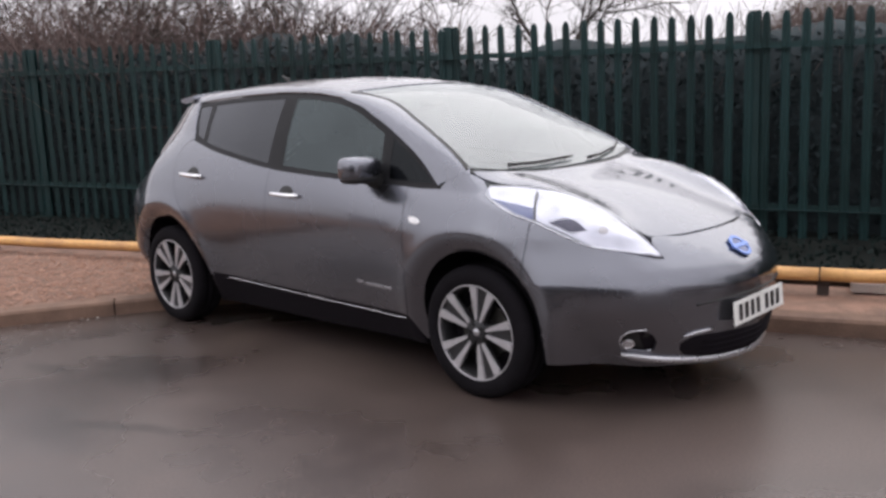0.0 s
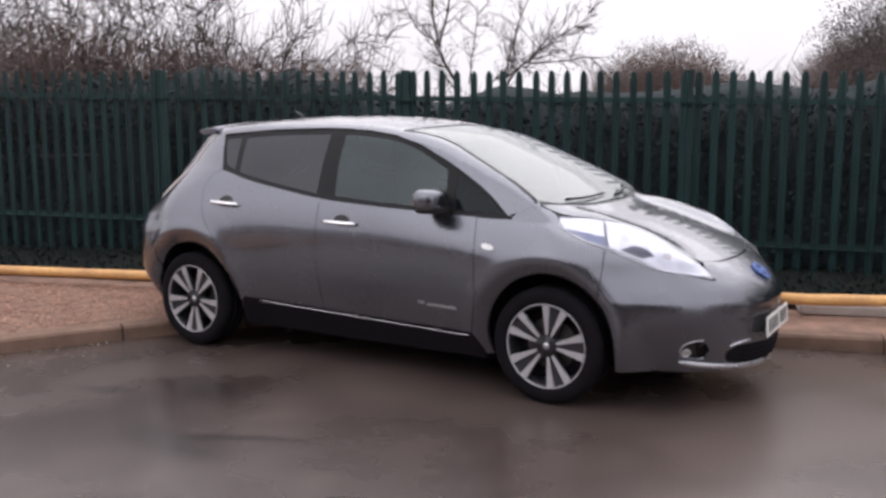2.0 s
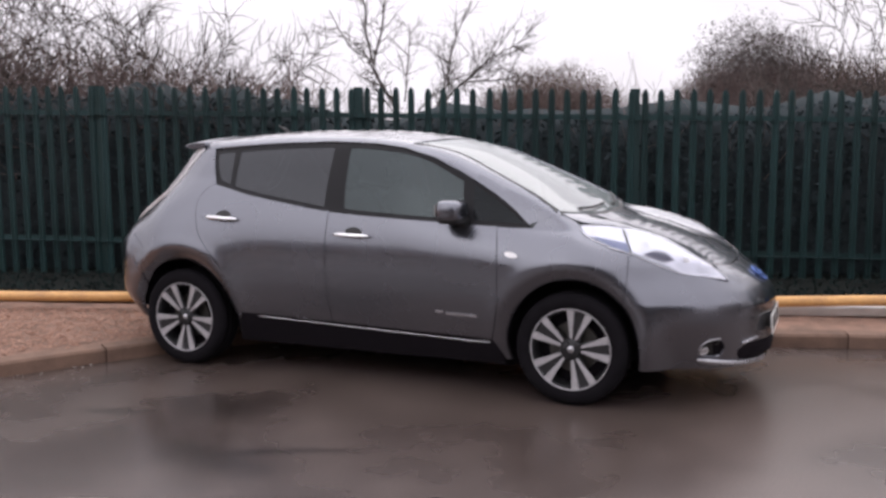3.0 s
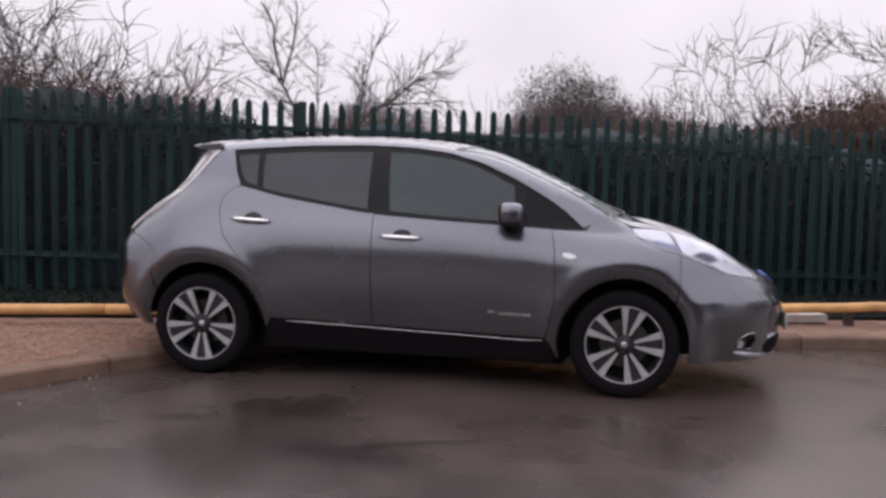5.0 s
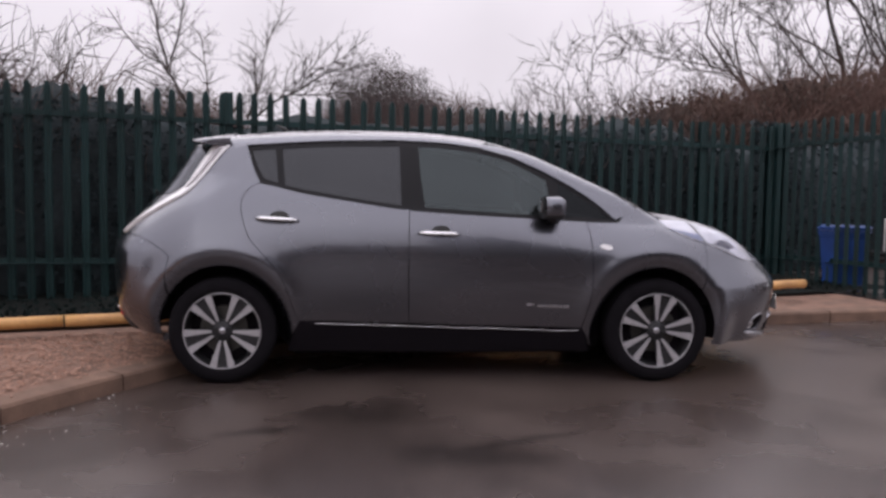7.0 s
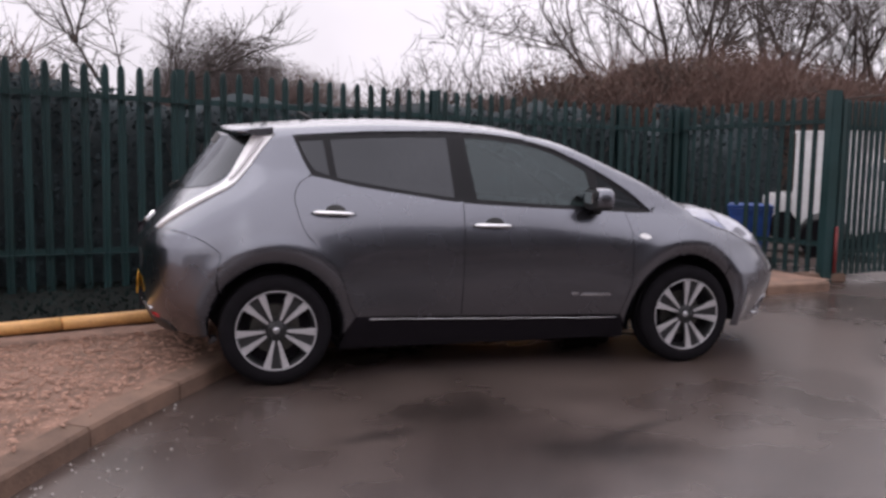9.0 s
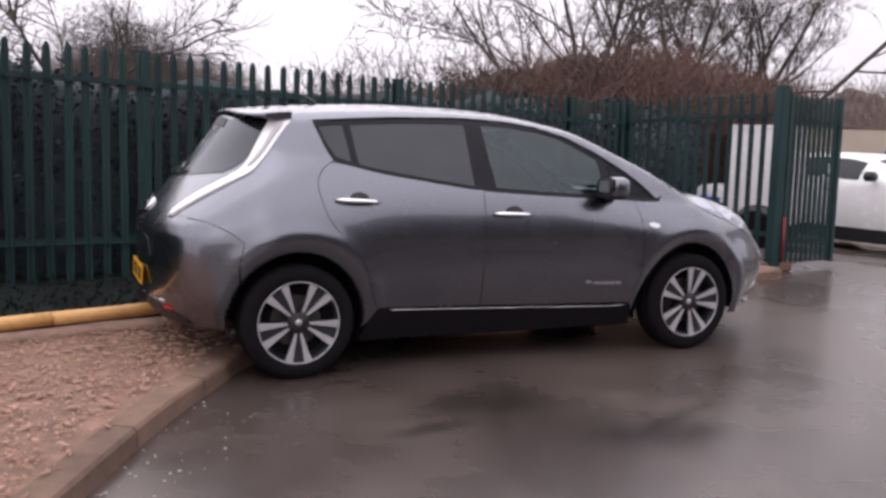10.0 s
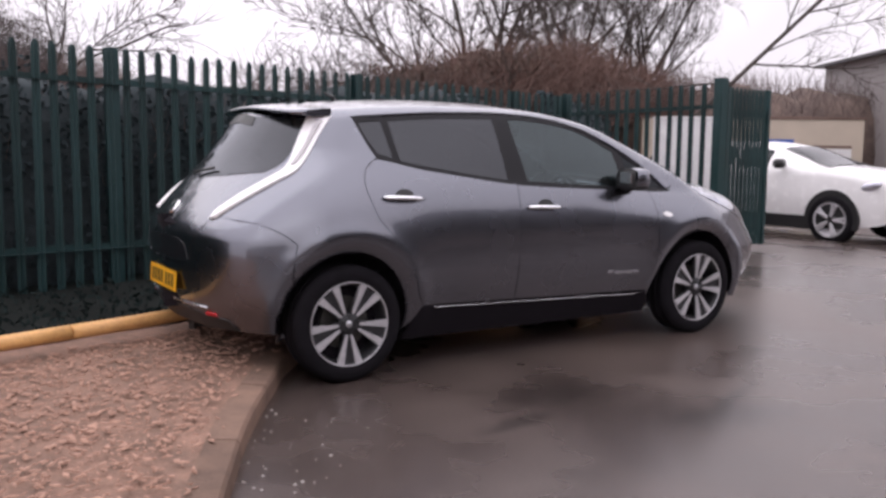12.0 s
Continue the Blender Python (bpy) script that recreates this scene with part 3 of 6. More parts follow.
def panel_mesh(name, poly, lay, mat, gap=0.002, out=0.0, thick=0.014, step=0.034, flip=False, holes=()):
    """A curved sheet with a turned-in rim, cut along poly and laid on the body by lay()."""
    from_poly = inset(poly, gap)
    lo, hi = from_poly.min(0), from_poly.max(0)
    gx, gy = np.meshgrid(np.arange(lo[0], hi[0], step), np.arange(lo[1], hi[1], step * 0.87))
    gx[1::2] += step / 2
    grid = np.stack([gx.ravel(), gy.ravel()], 1)
    grid = grid[within(from_poly, grid)]
    if len(grid):
        far = np.sqrt(((grid[:, None] - from_poly[None]) ** 2).sum(2)).min(1)
        grid = grid[far > step * 0.45]
    n = len(from_poly)
    pts = [Vector(p) for p in from_poly]
    ties = [(i, (i + 1) % n) for i in range(n)]
    for hole in holes:
        k = len(hole)
        ties += [(len(pts) + i, len(pts) + (i + 1) % k) for i in range(k)]
        pts += [Vector(p) for p in hole]
        grid = grid[~within(hole, grid)]
    pts += [Vector(p) for p in grid]
    co, _, faces, *_ = geometry.delaunay_2d_cdt(pts, ties, [], 0, 1e-6)
    co = np.array([(v.x, v.y) for v in co])
    tri = np.array([f for f in faces if len(f) == 3])
    tri = tri[within(from_poly, co[tri].mean(1))]
    for hole in holes:
        tri = tri[~within(hole, co[tri].mean(1))]
    p = lay(co)
    nor = body_normal(p)
    p = p + nor * (out(p)[:, None] if callable(out) else out)
    face = np.cross(p[tri[:, 1]] - p[tri[:, 0]], p[tri[:, 2]] - p[tri[:, 0]])
    turn = (face * nor[tri].mean(1)).sum(1) < 0
    tri[turn] = tri[turn][:, ::-1]
    use = {}
    for a, b, c in tri:
        for e in ((a, b), (b, c), (c, a)):
            use[e] = 1
    rim = [(a, b) for a, b in use if (b, a) not in use]
    verts, norms, polys = p.tolist(), nor.tolist(), tri.tolist()
    at = {}
    for v in {v for e in rim for v in e}:
        at[v] = len(verts)
        verts += [p[v].tolist(), (p[v] - nor[v] * thick).tolist()]
        norms += [nor[v].tolist(), nor[v].tolist()]
    for a, b in rim:
        side = np.cross(p[b] - p[a], nor[a])
        side /= max(np.linalg.norm(side), 1e-9)
        for v in (a, b):
            for k in (0, 1):
                norms[at[v] + k] = (0.7 * side + 0.3 * nor[v]).tolist()
        polys.append([a * 0 + at[a], at[a] + 1, at[b] + 1, at[b]])
    if flip:
        verts = [(x, -y, z) for x, y, z in verts]
        norms = [(x, -y, z) for x, y, z in norms]
        polys = [f[::-1] for f in polys]
    me = bpy.data.meshes.new(name)
    me.from_pydata(verts, [], polys)
    me.materials.append(mat)
    me.polygons.foreach_set("use_smooth", [True] * len(me.polygons))
    me.update()
    me.normals_split_custom_set_from_vertices([Vector(v).normalized() for v in norms])
    return me


def both(name, poly, lay, mat, parent, label="", **kw):
    """The panel and its twin on the car's other side."""
    if not isinstance(parent, (list, tuple)):
        parent = (parent, parent)
    return [part(name, panel_mesh(name, poly, lay, mat, flip=f, **kw), None, p, label) for f, p in ((False, parent[0]), (True, parent[1]))]


def on_way(way, c):
    """Lays outlines along any direction from a plane through c; give() turns body points into its flat outline."""
    way, c = np.array(way, float) / np.linalg.norm(way), np.array(c, float)
    u = np.cross((0, 0, 1), way)
    u /= np.linalg.norm(u)
    v = np.cross(way, u)

    def lay(q):
        q = np.asarray(q, float)
        return meet(c + q[:, :1] * u + q[:, 1:] * v, way, 1.5)

    def give(points):
        d = np.asarray(points, float) - c
        return [tuple(x) for x in np.stack([d @ u, d @ v], 1)]
    return lay, give


def arch(cx, r, a0, a1, n=15, cz=0.318):
    return [(cx + r * math.cos(radians(a)), cz + r * math.sin(radians(a)) * (1.075 if math.sin(radians(a)) > 0 else 1.0)) for a in np.linspace(a0, a1, n)]


def belt_pts(x0, x1, n, dz=0.0):
    return [(float(x), float(belt_line(x)) + dz) for x in np.linspace(x0, x1, n)]


car = tagged(empty("car"), "dark grey metallic five-door electric hatchback, wet, parked on tarmac", "car")

# inner shell: a dark skin just inside the panels, so that gaps read black
def inner_shell():
    bm = bmesh.new()
    xs = np.concatenate([np.linspace(-2.125, -1.9, 6), np.linspace(-1.8, 2.1, 46), np.linspace(2.15, 2.36, 8)])
    rings = []
    for x in xs:
        zs = np.linspace(0.135 if -1.0 < x < 1.0 else (0.36 if x < -1.7 else 0.24), 0.93 if x > 1.0 else (0.95 if x > -1.55 else 0.9), 14)
        zs = np.minimum(zs, float(top_height(np.array([x]), np.array([0.3]))[0]) - 0.05)
        y = np.abs(meet(np.stack([0 * zs + x, 0 * zs, zs], 1), (0, -1, 0), 1.2)[:, 1])
        y = np.maximum(y - 0.028 - 0.12 * np.clip((0.24 - zs) / 0.08, 0, 1), 0.02)
        for wheel in (-1.35, 1.35):
            y = np.where(np.hypot(x - wheel, zs - 0.318) < 0.43, np.minimum(y, 0.58), y)
        ring = [bm.verts.new((x, -b, z)) for b, z in zip(y, zs)] + [bm.verts.new((x, b, z)) for b, z in zip(y[::-1], zs[::-1])]
        rings.append(ring)
    n = len(rings[0])
    for a, b in zip(rings, rings[1:]):
        for j in range(n):
            bm.faces.new((a[j], b[j], b[(j + 1) % n], a[(j + 1) % n]))
    bm.faces.new(rings[0]), bm.faces.new(rings[-1][::-1])
    return part("underbody", bm, M_SHELL, car, "dark underbody and wheel housings")


inner_shell()

# side: doors, wings, quarters
DOOR_F = [(0.893, 1.012), (0.915, 0.90), (0.924, 0.75), (0.922, 0.58), (0.905, 0.47), (0.872, 0.338)]
DOOR_MID = [(-0.216, 1.078), (-0.219, 0.80), (-0.217, 0.55), (-0.212, 0.366)]
DOOR_R = [(-1.128, 1.232), (-1.200, 1.185), (-1.238, 1.11), (-1.226, 1.02), (-1.185, 0.905), (-1.10, 0.80), (-1.012, 0.70), (-0.955, 0.58), (-0.918, 0.46), (-0.880, 0.386)]
front_door = both("front_door", bend(DOOR_F, [(0.872, 0.338), (0.30, 0.350), (-0.212, 0.366)], DOOR_MID[::-1], belt_pts(-0.216, 0.893, 12)), on_side, M_PAINT, car, step=0.028, gap=0.003)
rear_door = both("rear_door", bend(DOOR_MID, [(-0.212, 0.366), (-0.55, 0.376), (-0.880, 0.386)], DOOR_R[::-1], belt_pts(-1.128, -0.216, 12)), on_side, M_PAINT, car, step=0.028)
ARCH_F = arch(1.35, 0.378, 196, 40)
wing_front = [ARCH_F[-1], (1.66, 0.70), (1.665, 0.80), (1.655, 0.895)]
front_wing = both("front_wing", bend([(0.893, 1.006)] + DOOR_F[1:], [(0.872, 0.338), (0.90, 0.30), (0.94, 0.215)], [(0.94, 0.215), ARCH_F[0]], ARCH_F, wing_front,
                                     [(1.655, 0.895), (1.56, 0.917), (1.46, 0.952), (1.388, 1.008)], [(1.388, 1.008), (1.34, 1.045), (1.27, 1.076)],
                                     [(1.27, 1.076), (1.20, 1.082), (1.14, 1.052), (1.105, 1.004)], [(1.105, 1.004), (0.99, 1.003), (0.893, 1.006)]), on_side, M_PAINT, car, step=0.026)
ARCH_R = arch(-1.35, 0.378, 192, -14)
QUARTER_B = [(-1.86, 0.895), (-1.79, 0.868), (-1.72, 0.83), (-1.66, 0.78)]
both("rear_quarter", bend(QUARTER_B, [(-1.66, 0.78), (-1.685, 0.66), ARCH_R[3]], ARCH_R[3:], [ARCH_R[-1], (-0.93, 0.30), (-0.880, 0.386)], DOOR_R[::-1],
                          [(-1.128, 1.232), (-1.165, 1.30), (-1.195, 1.38), (-1.222, 1.458)],
                          [(-1.222, 1.458), (-1.30, 1.472), (-1.40, 1.462)], [(-1.40, 1.462), (-1.50, 1.32), (-1.61, 1.205), (-1.71, 1.130), (-1.86, 1.025), (-1.975, 0.915)],
                          [(-1.975, 0.915), (-1.86, 0.895)]), on_side, M_PAINT, car, step=0.026)
SILL_TOP = [(-0.880, 0.386), (-0.212, 0.366), (0.872, 0.338)]
# matte shell black here paints in the shade low on the sides
sill = both("sill", bend(SILL_TOP, [(0.872, 0.338), (0.90, 0.30), (0.94, 0.175)], [(0.94, 0.175), (0.0, 0.170), (-0.97, 0.180)], [(-0.97, 0.180), (-0.93, 0.30), (-0.880, 0.386)]), on_side, M_SHELL, car, "lower sill, its shade put into a black colour", out=-0.004)

# glass and pillars of the side
DLO_TOP = [(1.105, 1.002), (1.010, 1.088), (0.870, 1.190), (0.655, 1.308), (0.436, 1.404), (0.245, 1.456), (0.0, 1.488), (-0.299, 1.500), (-0.732, 1.489), (-1.017, 1.471), (-1.222, 1.455)]
FRONT_PANE = bend([(0.655, 1.275), (0.424, 1.386), (0.245, 1.438), (0.0, 1.469), (-0.165, 1.476)], [(-0.165, 1.476), (-0.15, 1.28), (-0.125, 1.085)],
                  [(-0.125, 1.085), (0.30, 1.056), (0.695, 1.038)], [(0.695, 1.038), (0.675, 1.15), (0.655, 1.275)])
REAR_PANE = bend([(-0.265, 1.478), (-0.55, 1.474), (-0.80, 1.464), (-1.01, 1.45)], [(-1.01, 1.45), (-1.00, 1.33), (-0.985, 1.212)],
                 [(-0.985, 1.212), (-0.85, 1.184), (-0.57, 1.138), (-0.255, 1.092)], [(-0.255, 1.092), (-0.262, 1.28), (-0.265, 1.478)])
REAR_QUARTER = bend([(-1.04, 1.448), (-1.12, 1.445), (-1.20, 1.437)], [(-1.20, 1.437), (-1.165, 1.34), (-1.115, 1.255)], [(-1.115, 1.255), (-1.06, 1.235), (-1.012, 1.222)],
                    [(-1.012, 1.222), (-1.025, 1.33), (-1.04, 1.448)])
FRONT_QUARTER = bend([(1.062, 1.020), (0.992, 1.085), (0.867, 1.170), (0.71, 1.262)], [(0.71, 1.262), (0.722, 1.14), (0.74, 1.036)], [(0.74, 1.036), (0.90, 1.028), (1.062, 1.020)])
PANES = [FRONT_PANE, REAR_PANE, REAR_QUARTER, FRONT_QUARTER]
both("window_surround", bend(DLO_TOP, [(-1.222, 1.455), (-1.195, 1.38), (-1.165, 1.30), (-1.128, 1.232)], belt_pts(-1.128, 1.105, 24)), on_side, M_FRAME, car,
     "satin black window surround", gap=0.001, out=-0.010, thick=0.010, holes=[inset(p, 0.008).tolist() for p in PANES])
both("front_door_window", FRONT_PANE, on_side, M_SIDEGLASS, front_door, "green-tinted side window", gap=0, out=-0.012, thick=0.004)
both("rear_door_window", REAR_PANE, on_side, M_PRIVACY, rear_door, "dark privacy glass", gap=0, out=-0.012, thick=0.004)
both("rear_quarter_window", REAR_QUARTER, on_side, M_PRIVACY, car, "dark privacy glass", gap=0, out=-0.012, thick=0.004)
both("front_quarter_window", FRONT_QUARTER, on_side, M_SMOKED, car, "small dark quarter light", gap=0, out=-0.012, thick=0.004)


# roof, pillars, bonnet, windscreen
def rail_y(x):
    """Half-width of the roof sheet at x, along the drip line over the side windows."""
    z = np.interp(x, [p[0] for p in DLO_TOP[::-1]], [p[1] for p in DLO_TOP[::-1]])
    return float(-on_side([(x, z + 0.004)])[0, 1])


A_OUT = [(x, -rail_y(x)) for x in np.linspace(0.25, 1.085, 10)]
roof_right = [(x, -rail_y(x)) for x in np.linspace(-1.215, 0.25, 14)]
roof_front = [(0.25, -rail_y(0.25)), (0.262, -rail_y(0.25) + 0.07), (0.33, -0.30), (0.355, 0.0), (0.33, 0.30), (0.262, rail_y(0.25) - 0.07), (0.25, rail_y(0.25))]
roof_rear = [(-1.36, 0.565), (-1.44, 0.40), (-1.47, 0.0), (-1.44, -0.40), (-1.36, -0.565)]
part("roof", panel_mesh("roof", bend(roof_right, roof_front, [(x, -y) for x, y in roof_right[::-1]], [(-1.215, rail_y(-1.215)), (-1.29, 0.60), (-1.36, 0.565)], roof_rear,
                                     [(-1.36, -0.565), (-1.29, -0.60), (-1.215, -rail_y(-1.215))]), on_top, M_PAINT), None, car)
A_IN = [(1.235, -0.715), (1.05, -0.655), (0.80, -0.592), (0.55, -0.535), (0.262, -rail_y(0.25) + 0.07)]
both("front_pillar", bend(A_OUT, [A_OUT[-1], (1.10, -0.775), (1.20, -0.760), (1.262, -0.742)], [(1.262, -0.742), A_IN[0]], A_IN, [A_IN[-1], A_OUT[0]]), on_top, M_PAINT, car, gap=-0.002, out=0.0012)
ws_low = [(1.235, -0.712), (1.315, -0.50), (1.362, -0.25), (1.375, 0.0), (1.362, 0.25), (1.315, 0.50), (1.235, 0.712)]
ws_top = roof_front[1:-1]
windscreen = part("windscreen", panel_mesh("windscreen", bend(A_IN[::-1], ws_low, [(x, -y) for x, y in A_IN], ws_top[::-1]), on_top, M_WINDSCREEN, out=-0.006, thick=0.004), None, car, "rain-wet clear windscreen with pale sky sheen painted in")
both("windscreen_seal", bend(A_IN, [A_IN[-1], (A_IN[-1][0], A_IN[-1][1] - 0.022)], [(x, y - 0.022) for x, y in A_IN[::-1]], [(A_IN[0][0], A_IN[0][1] - 0.022), A_IN[0]]), on_top, M_BLACK, windscreen, "black rubber seal", gap=0, out=0.003, thick=0.006)
bonnet_side = [(1.29, -0.725), (1.37, -0.700), (1.50, -0.662), (1.60, -0.628), (1.73, -0.560), (1.87, -0.522), (1.99, -0.512), (2.075, -0.475)]
bonnet_nose = [(2.075, -0.475), (2.125, -0.28), (2.145, 0.0), (2.125, 0.28), (2.075, 0.475)]
cowl = [(1.262, -0.722), (1.345, -0.50), (1.394, -0.25), (1.408, 0.0), (1.394, 0.25), (1.345, 0.50), (1.262, 0.722)]
bonnet = part("bonnet", panel_mesh("bonnet", bend([cowl[0]] + bonnet_side, bonnet_nose, [(x, -y) for x, y in bonnet_side[::-1]] + [cowl[-1]], cowl[::-1]), on_top, M_PAINT, gap=0.0008), None, car)
part("scuttle", panel_mesh("scuttle", bend(ws_low, [ws_low[-1], cowl[-1]], cowl[::-1], [cowl[0], ws_low[0]]), on_top, M_BLACK, out=-0.012), None, car, "black plastic scuttle under the windscreen")

# front bumper, from wheel arch round to wheel arch
FR = 0.8


def lay_front(q):
    q = np.asarray(q, float)
    return on_front(np.stack([np.degrees(q[:, 0] / FR), q[:, 1]], 1))


def front_flat(points):
    return [(math.atan2(y, x - 1.5) * FR, z) for x, y, z in points]


head_low3 = [(1.655, -0.80, 0.893), (1.70, -0.795, 0.880), (1.833, -0.771, 0.832), (1.943, -0.716, 0.778), (2.051, -0.614, 0.742), (2.150, -0.487, 0.705)]
wing3 = [tuple(v) for v in on_side([(x, z) for x, z in [ARCH_F[-1], (1.66, 0.70), (1.665, 0.80), (1.655, 0.893)]])]
top3 = [(2.150, -0.487, 0.708)] + [tuple(v) for v in on_top([(2.085, -0.472), (2.133, -0.28), (2.153, 0.0)])]
right = front_flat(wing3)
low_arc = [tuple(v) for v in on_side(arch(1.35, 0.378, 40, -14, 9))]
head_low = front_flat(head_low3)
top_mid = front_flat(top3)
flip2 = lambda pts: [(-a, b) for a, b in pts[::-1]]
arcs = front_flat(low_arc)
bottom = [arcs[-1], (-0.95, 0.225), (-0.55, 0.205), (0.0, 0.198), (0.55, 0.205), (0.95, 0.225), (-arcs[-1][0], arcs[-1][1])]
FOG_R = bend([(-0.705, 0.338), (-0.698, 0.368), (-0.668, 0.392), (-0.62, 0.394), (-0.575, 0.372), (-0.555, 0.338)], [(-0.555, 0.338), (-0.56, 0.292)],
             [(-0.56, 0.292), (-0.59, 0.288), (-0.64, 0.292), (-0.69, 0.304), (-0.705, 0.338)])
front_bumper = part("front_bumper", panel_mesh("front_bumper", bend(right, head_low, top_mid, flip2(top_mid), flip2(head_low), flip2(right), [(-a, b) for a, b in arcs], bottom[::-1], arcs[::-1]), lay_front, M_PAINT, holes=[FOG_R, [(-a, b) for a, b in FOG_R]]), None, car)

# headlamps: a silver bowl, a chrome-edged insert and a clear cover
lay_head, head_flat = on_way((0.42, -0.55, 0.70), (1.58, -0.32, 0.58))
HEAD_UP = [(2.150, -0.487, 0.708), (1.994, -0.521, 0.845), (1.876, -0.530, 0.912), (1.735, -0.570, 0.975), (1.60, -0.637, 1.005), (1.48, -0.680, 1.02), (1.38, -0.735, 1.022)]
HEAD_LO = [(1.38, -0.735, 1.022), (1.40, -0.790, 0.985), (1.466, -0.803, 0.955), (1.568, -0.814, 0.921), (1.682, -0.797, 0.890), (1.833, -0.771, 0.836), (1.943, -0.716, 0.780), (2.051, -0.614, 0.744), (2.150, -0.487, 0.708)]
head_poly = bend(head_flat(HEAD_UP), head_flat(HEAD_LO))
lamps = []
for side in (1, -1):
    lamps.append(part("headlamp", panel_mesh("headlamp", head_poly, lay_head, M_LAMPWHITE, out=-0.004, thick=0.02, gap=-0.003, flip=side < 0), None, car, "silver headlamp bowl under a clear cover"))
both("lamp_cover", head_poly, lay_head, M_LAMPGLASS, lamps, "clear lamp cover", out=0.006, thick=0.004, gap=-0.003)
both("indicator_insert", bend(head_flat([(1.42, -0.792, 0.976), (1.50, -0.797, 0.948), (1.60, -0.805, 0.917), (1.672, -0.792, 0.898)]), head_flat([(1.672, -0.792, 0.898), (1.660, -0.750, 0.947)]),
                              head_flat([(1.660, -0.750, 0.947), (1.55, -0.772, 0.966), (1.42, -0.792, 0.980)])), lay_head, M_BLUE, lamps, "blue strip", out=0.0, thick=0.006, step=0.02)
both("divider", bend(head_flat([(1.585, -0.645, 1.005), (1.63, -0.73, 0.955), (1.675, -0.795, 0.895)]), head_flat([(1.675, -0.795, 0.895), (1.69, -0.79, 0.893)]),
                     head_flat([(1.69, -0.79, 0.893), (1.645, -0.725, 0.955), (1.602, -0.637, 1.004)])), lay_head, M_RIMDARK, lamps, "dark divider", out=0.001, thick=0.008, step=0.02)
for k, (bx, by, bz, r) in enumerate(((1.795, -0.705, 0.880, 0.046), (1.935, -0.625, 0.812, 0.022))):
    poly = bend(head_flat([(1.735, -0.755, 0.872), (1.79, -0.745, 0.850), (1.84, -0.735, 0.832)]), head_flat([(1.84, -0.735, 0.832), (1.89, -0.69, 0.835)]), head_flat([(1.89, -0.69, 0.835), (1.83, -0.69, 0.875), (1.78, -0.71, 0.885)]), head_flat([(1.78, -0.71, 0.885), (1.735, -0.755, 0.872)])) if k == 0 else [(head_flat([(bx, by, bz)])[0][0] + r * math.cos(a), head_flat([(bx, by, bz)])[0][1] + 0.8 * r * math.sin(a)) for a in np.linspace(0, 2 * math.pi, 18, endpoint=False)]
    both("projector", poly, lay_head, M_PROJECTOR if k == 0 else M_LAMPGREY, lamps, "dark bluish projector lens" if k == 0 else "grey lens", out=0.0, thick=0.02, gap=0, step=0.02)
edge = lay_head(np.array(head_flat(HEAD_LO[1:])))
for s, lamp in zip((1, -1), lamps):
    bm = bmesh.new()
    tube(bm, smooth_path([(x, y * s, z) for x, y, z in edge + body_normal(edge) * 0.003], 0.03), 0.0025, 6)
    part("bezel", bm, M_CHROME, lamp, "chrome lower bezel", smooth=True)

# front face details
ahead = lambda q: meet(np.stack([0 * np.asarray(q, float)[:, 0] + 1.5, np.asarray(q, float)[:, 0], np.asarray(q, float)[:, 1]], 1), (1, 0, 0), 1.2)
gr = [(-0.455, 0.318), (-0.40, 0.350), (-0.25, 0.348), (0.0, 0.340), (0.25, 0.348), (0.40, 0.350), (0.455, 0.318)]
grb = [(0.455, 0.318), (0.42, 0.258), (0.22, 0.232), (0.0, 0.226), (-0.22, 0.232), (-0.42, 0.258), (-0.455, 0.318)]
grille = part("lower_grille", panel_mesh("lower_grille", bend(gr, grb), ahead, M_SHELL, out=0.003, thick=0.01), None, front_bumper, "dark lower air intake")
for z in (0.262, 0.29, 0.318):
    pts = ahead(np.array([(y, z) for y in np.linspace(-0.36, 0.36, 13)]))
    bm = bmesh.new()
    tube(bm, pts + np.array((0.006, 0, 0)), 0.004, 6)
    part("grille_bar", bm, M_SHELL, grille, smooth=True)
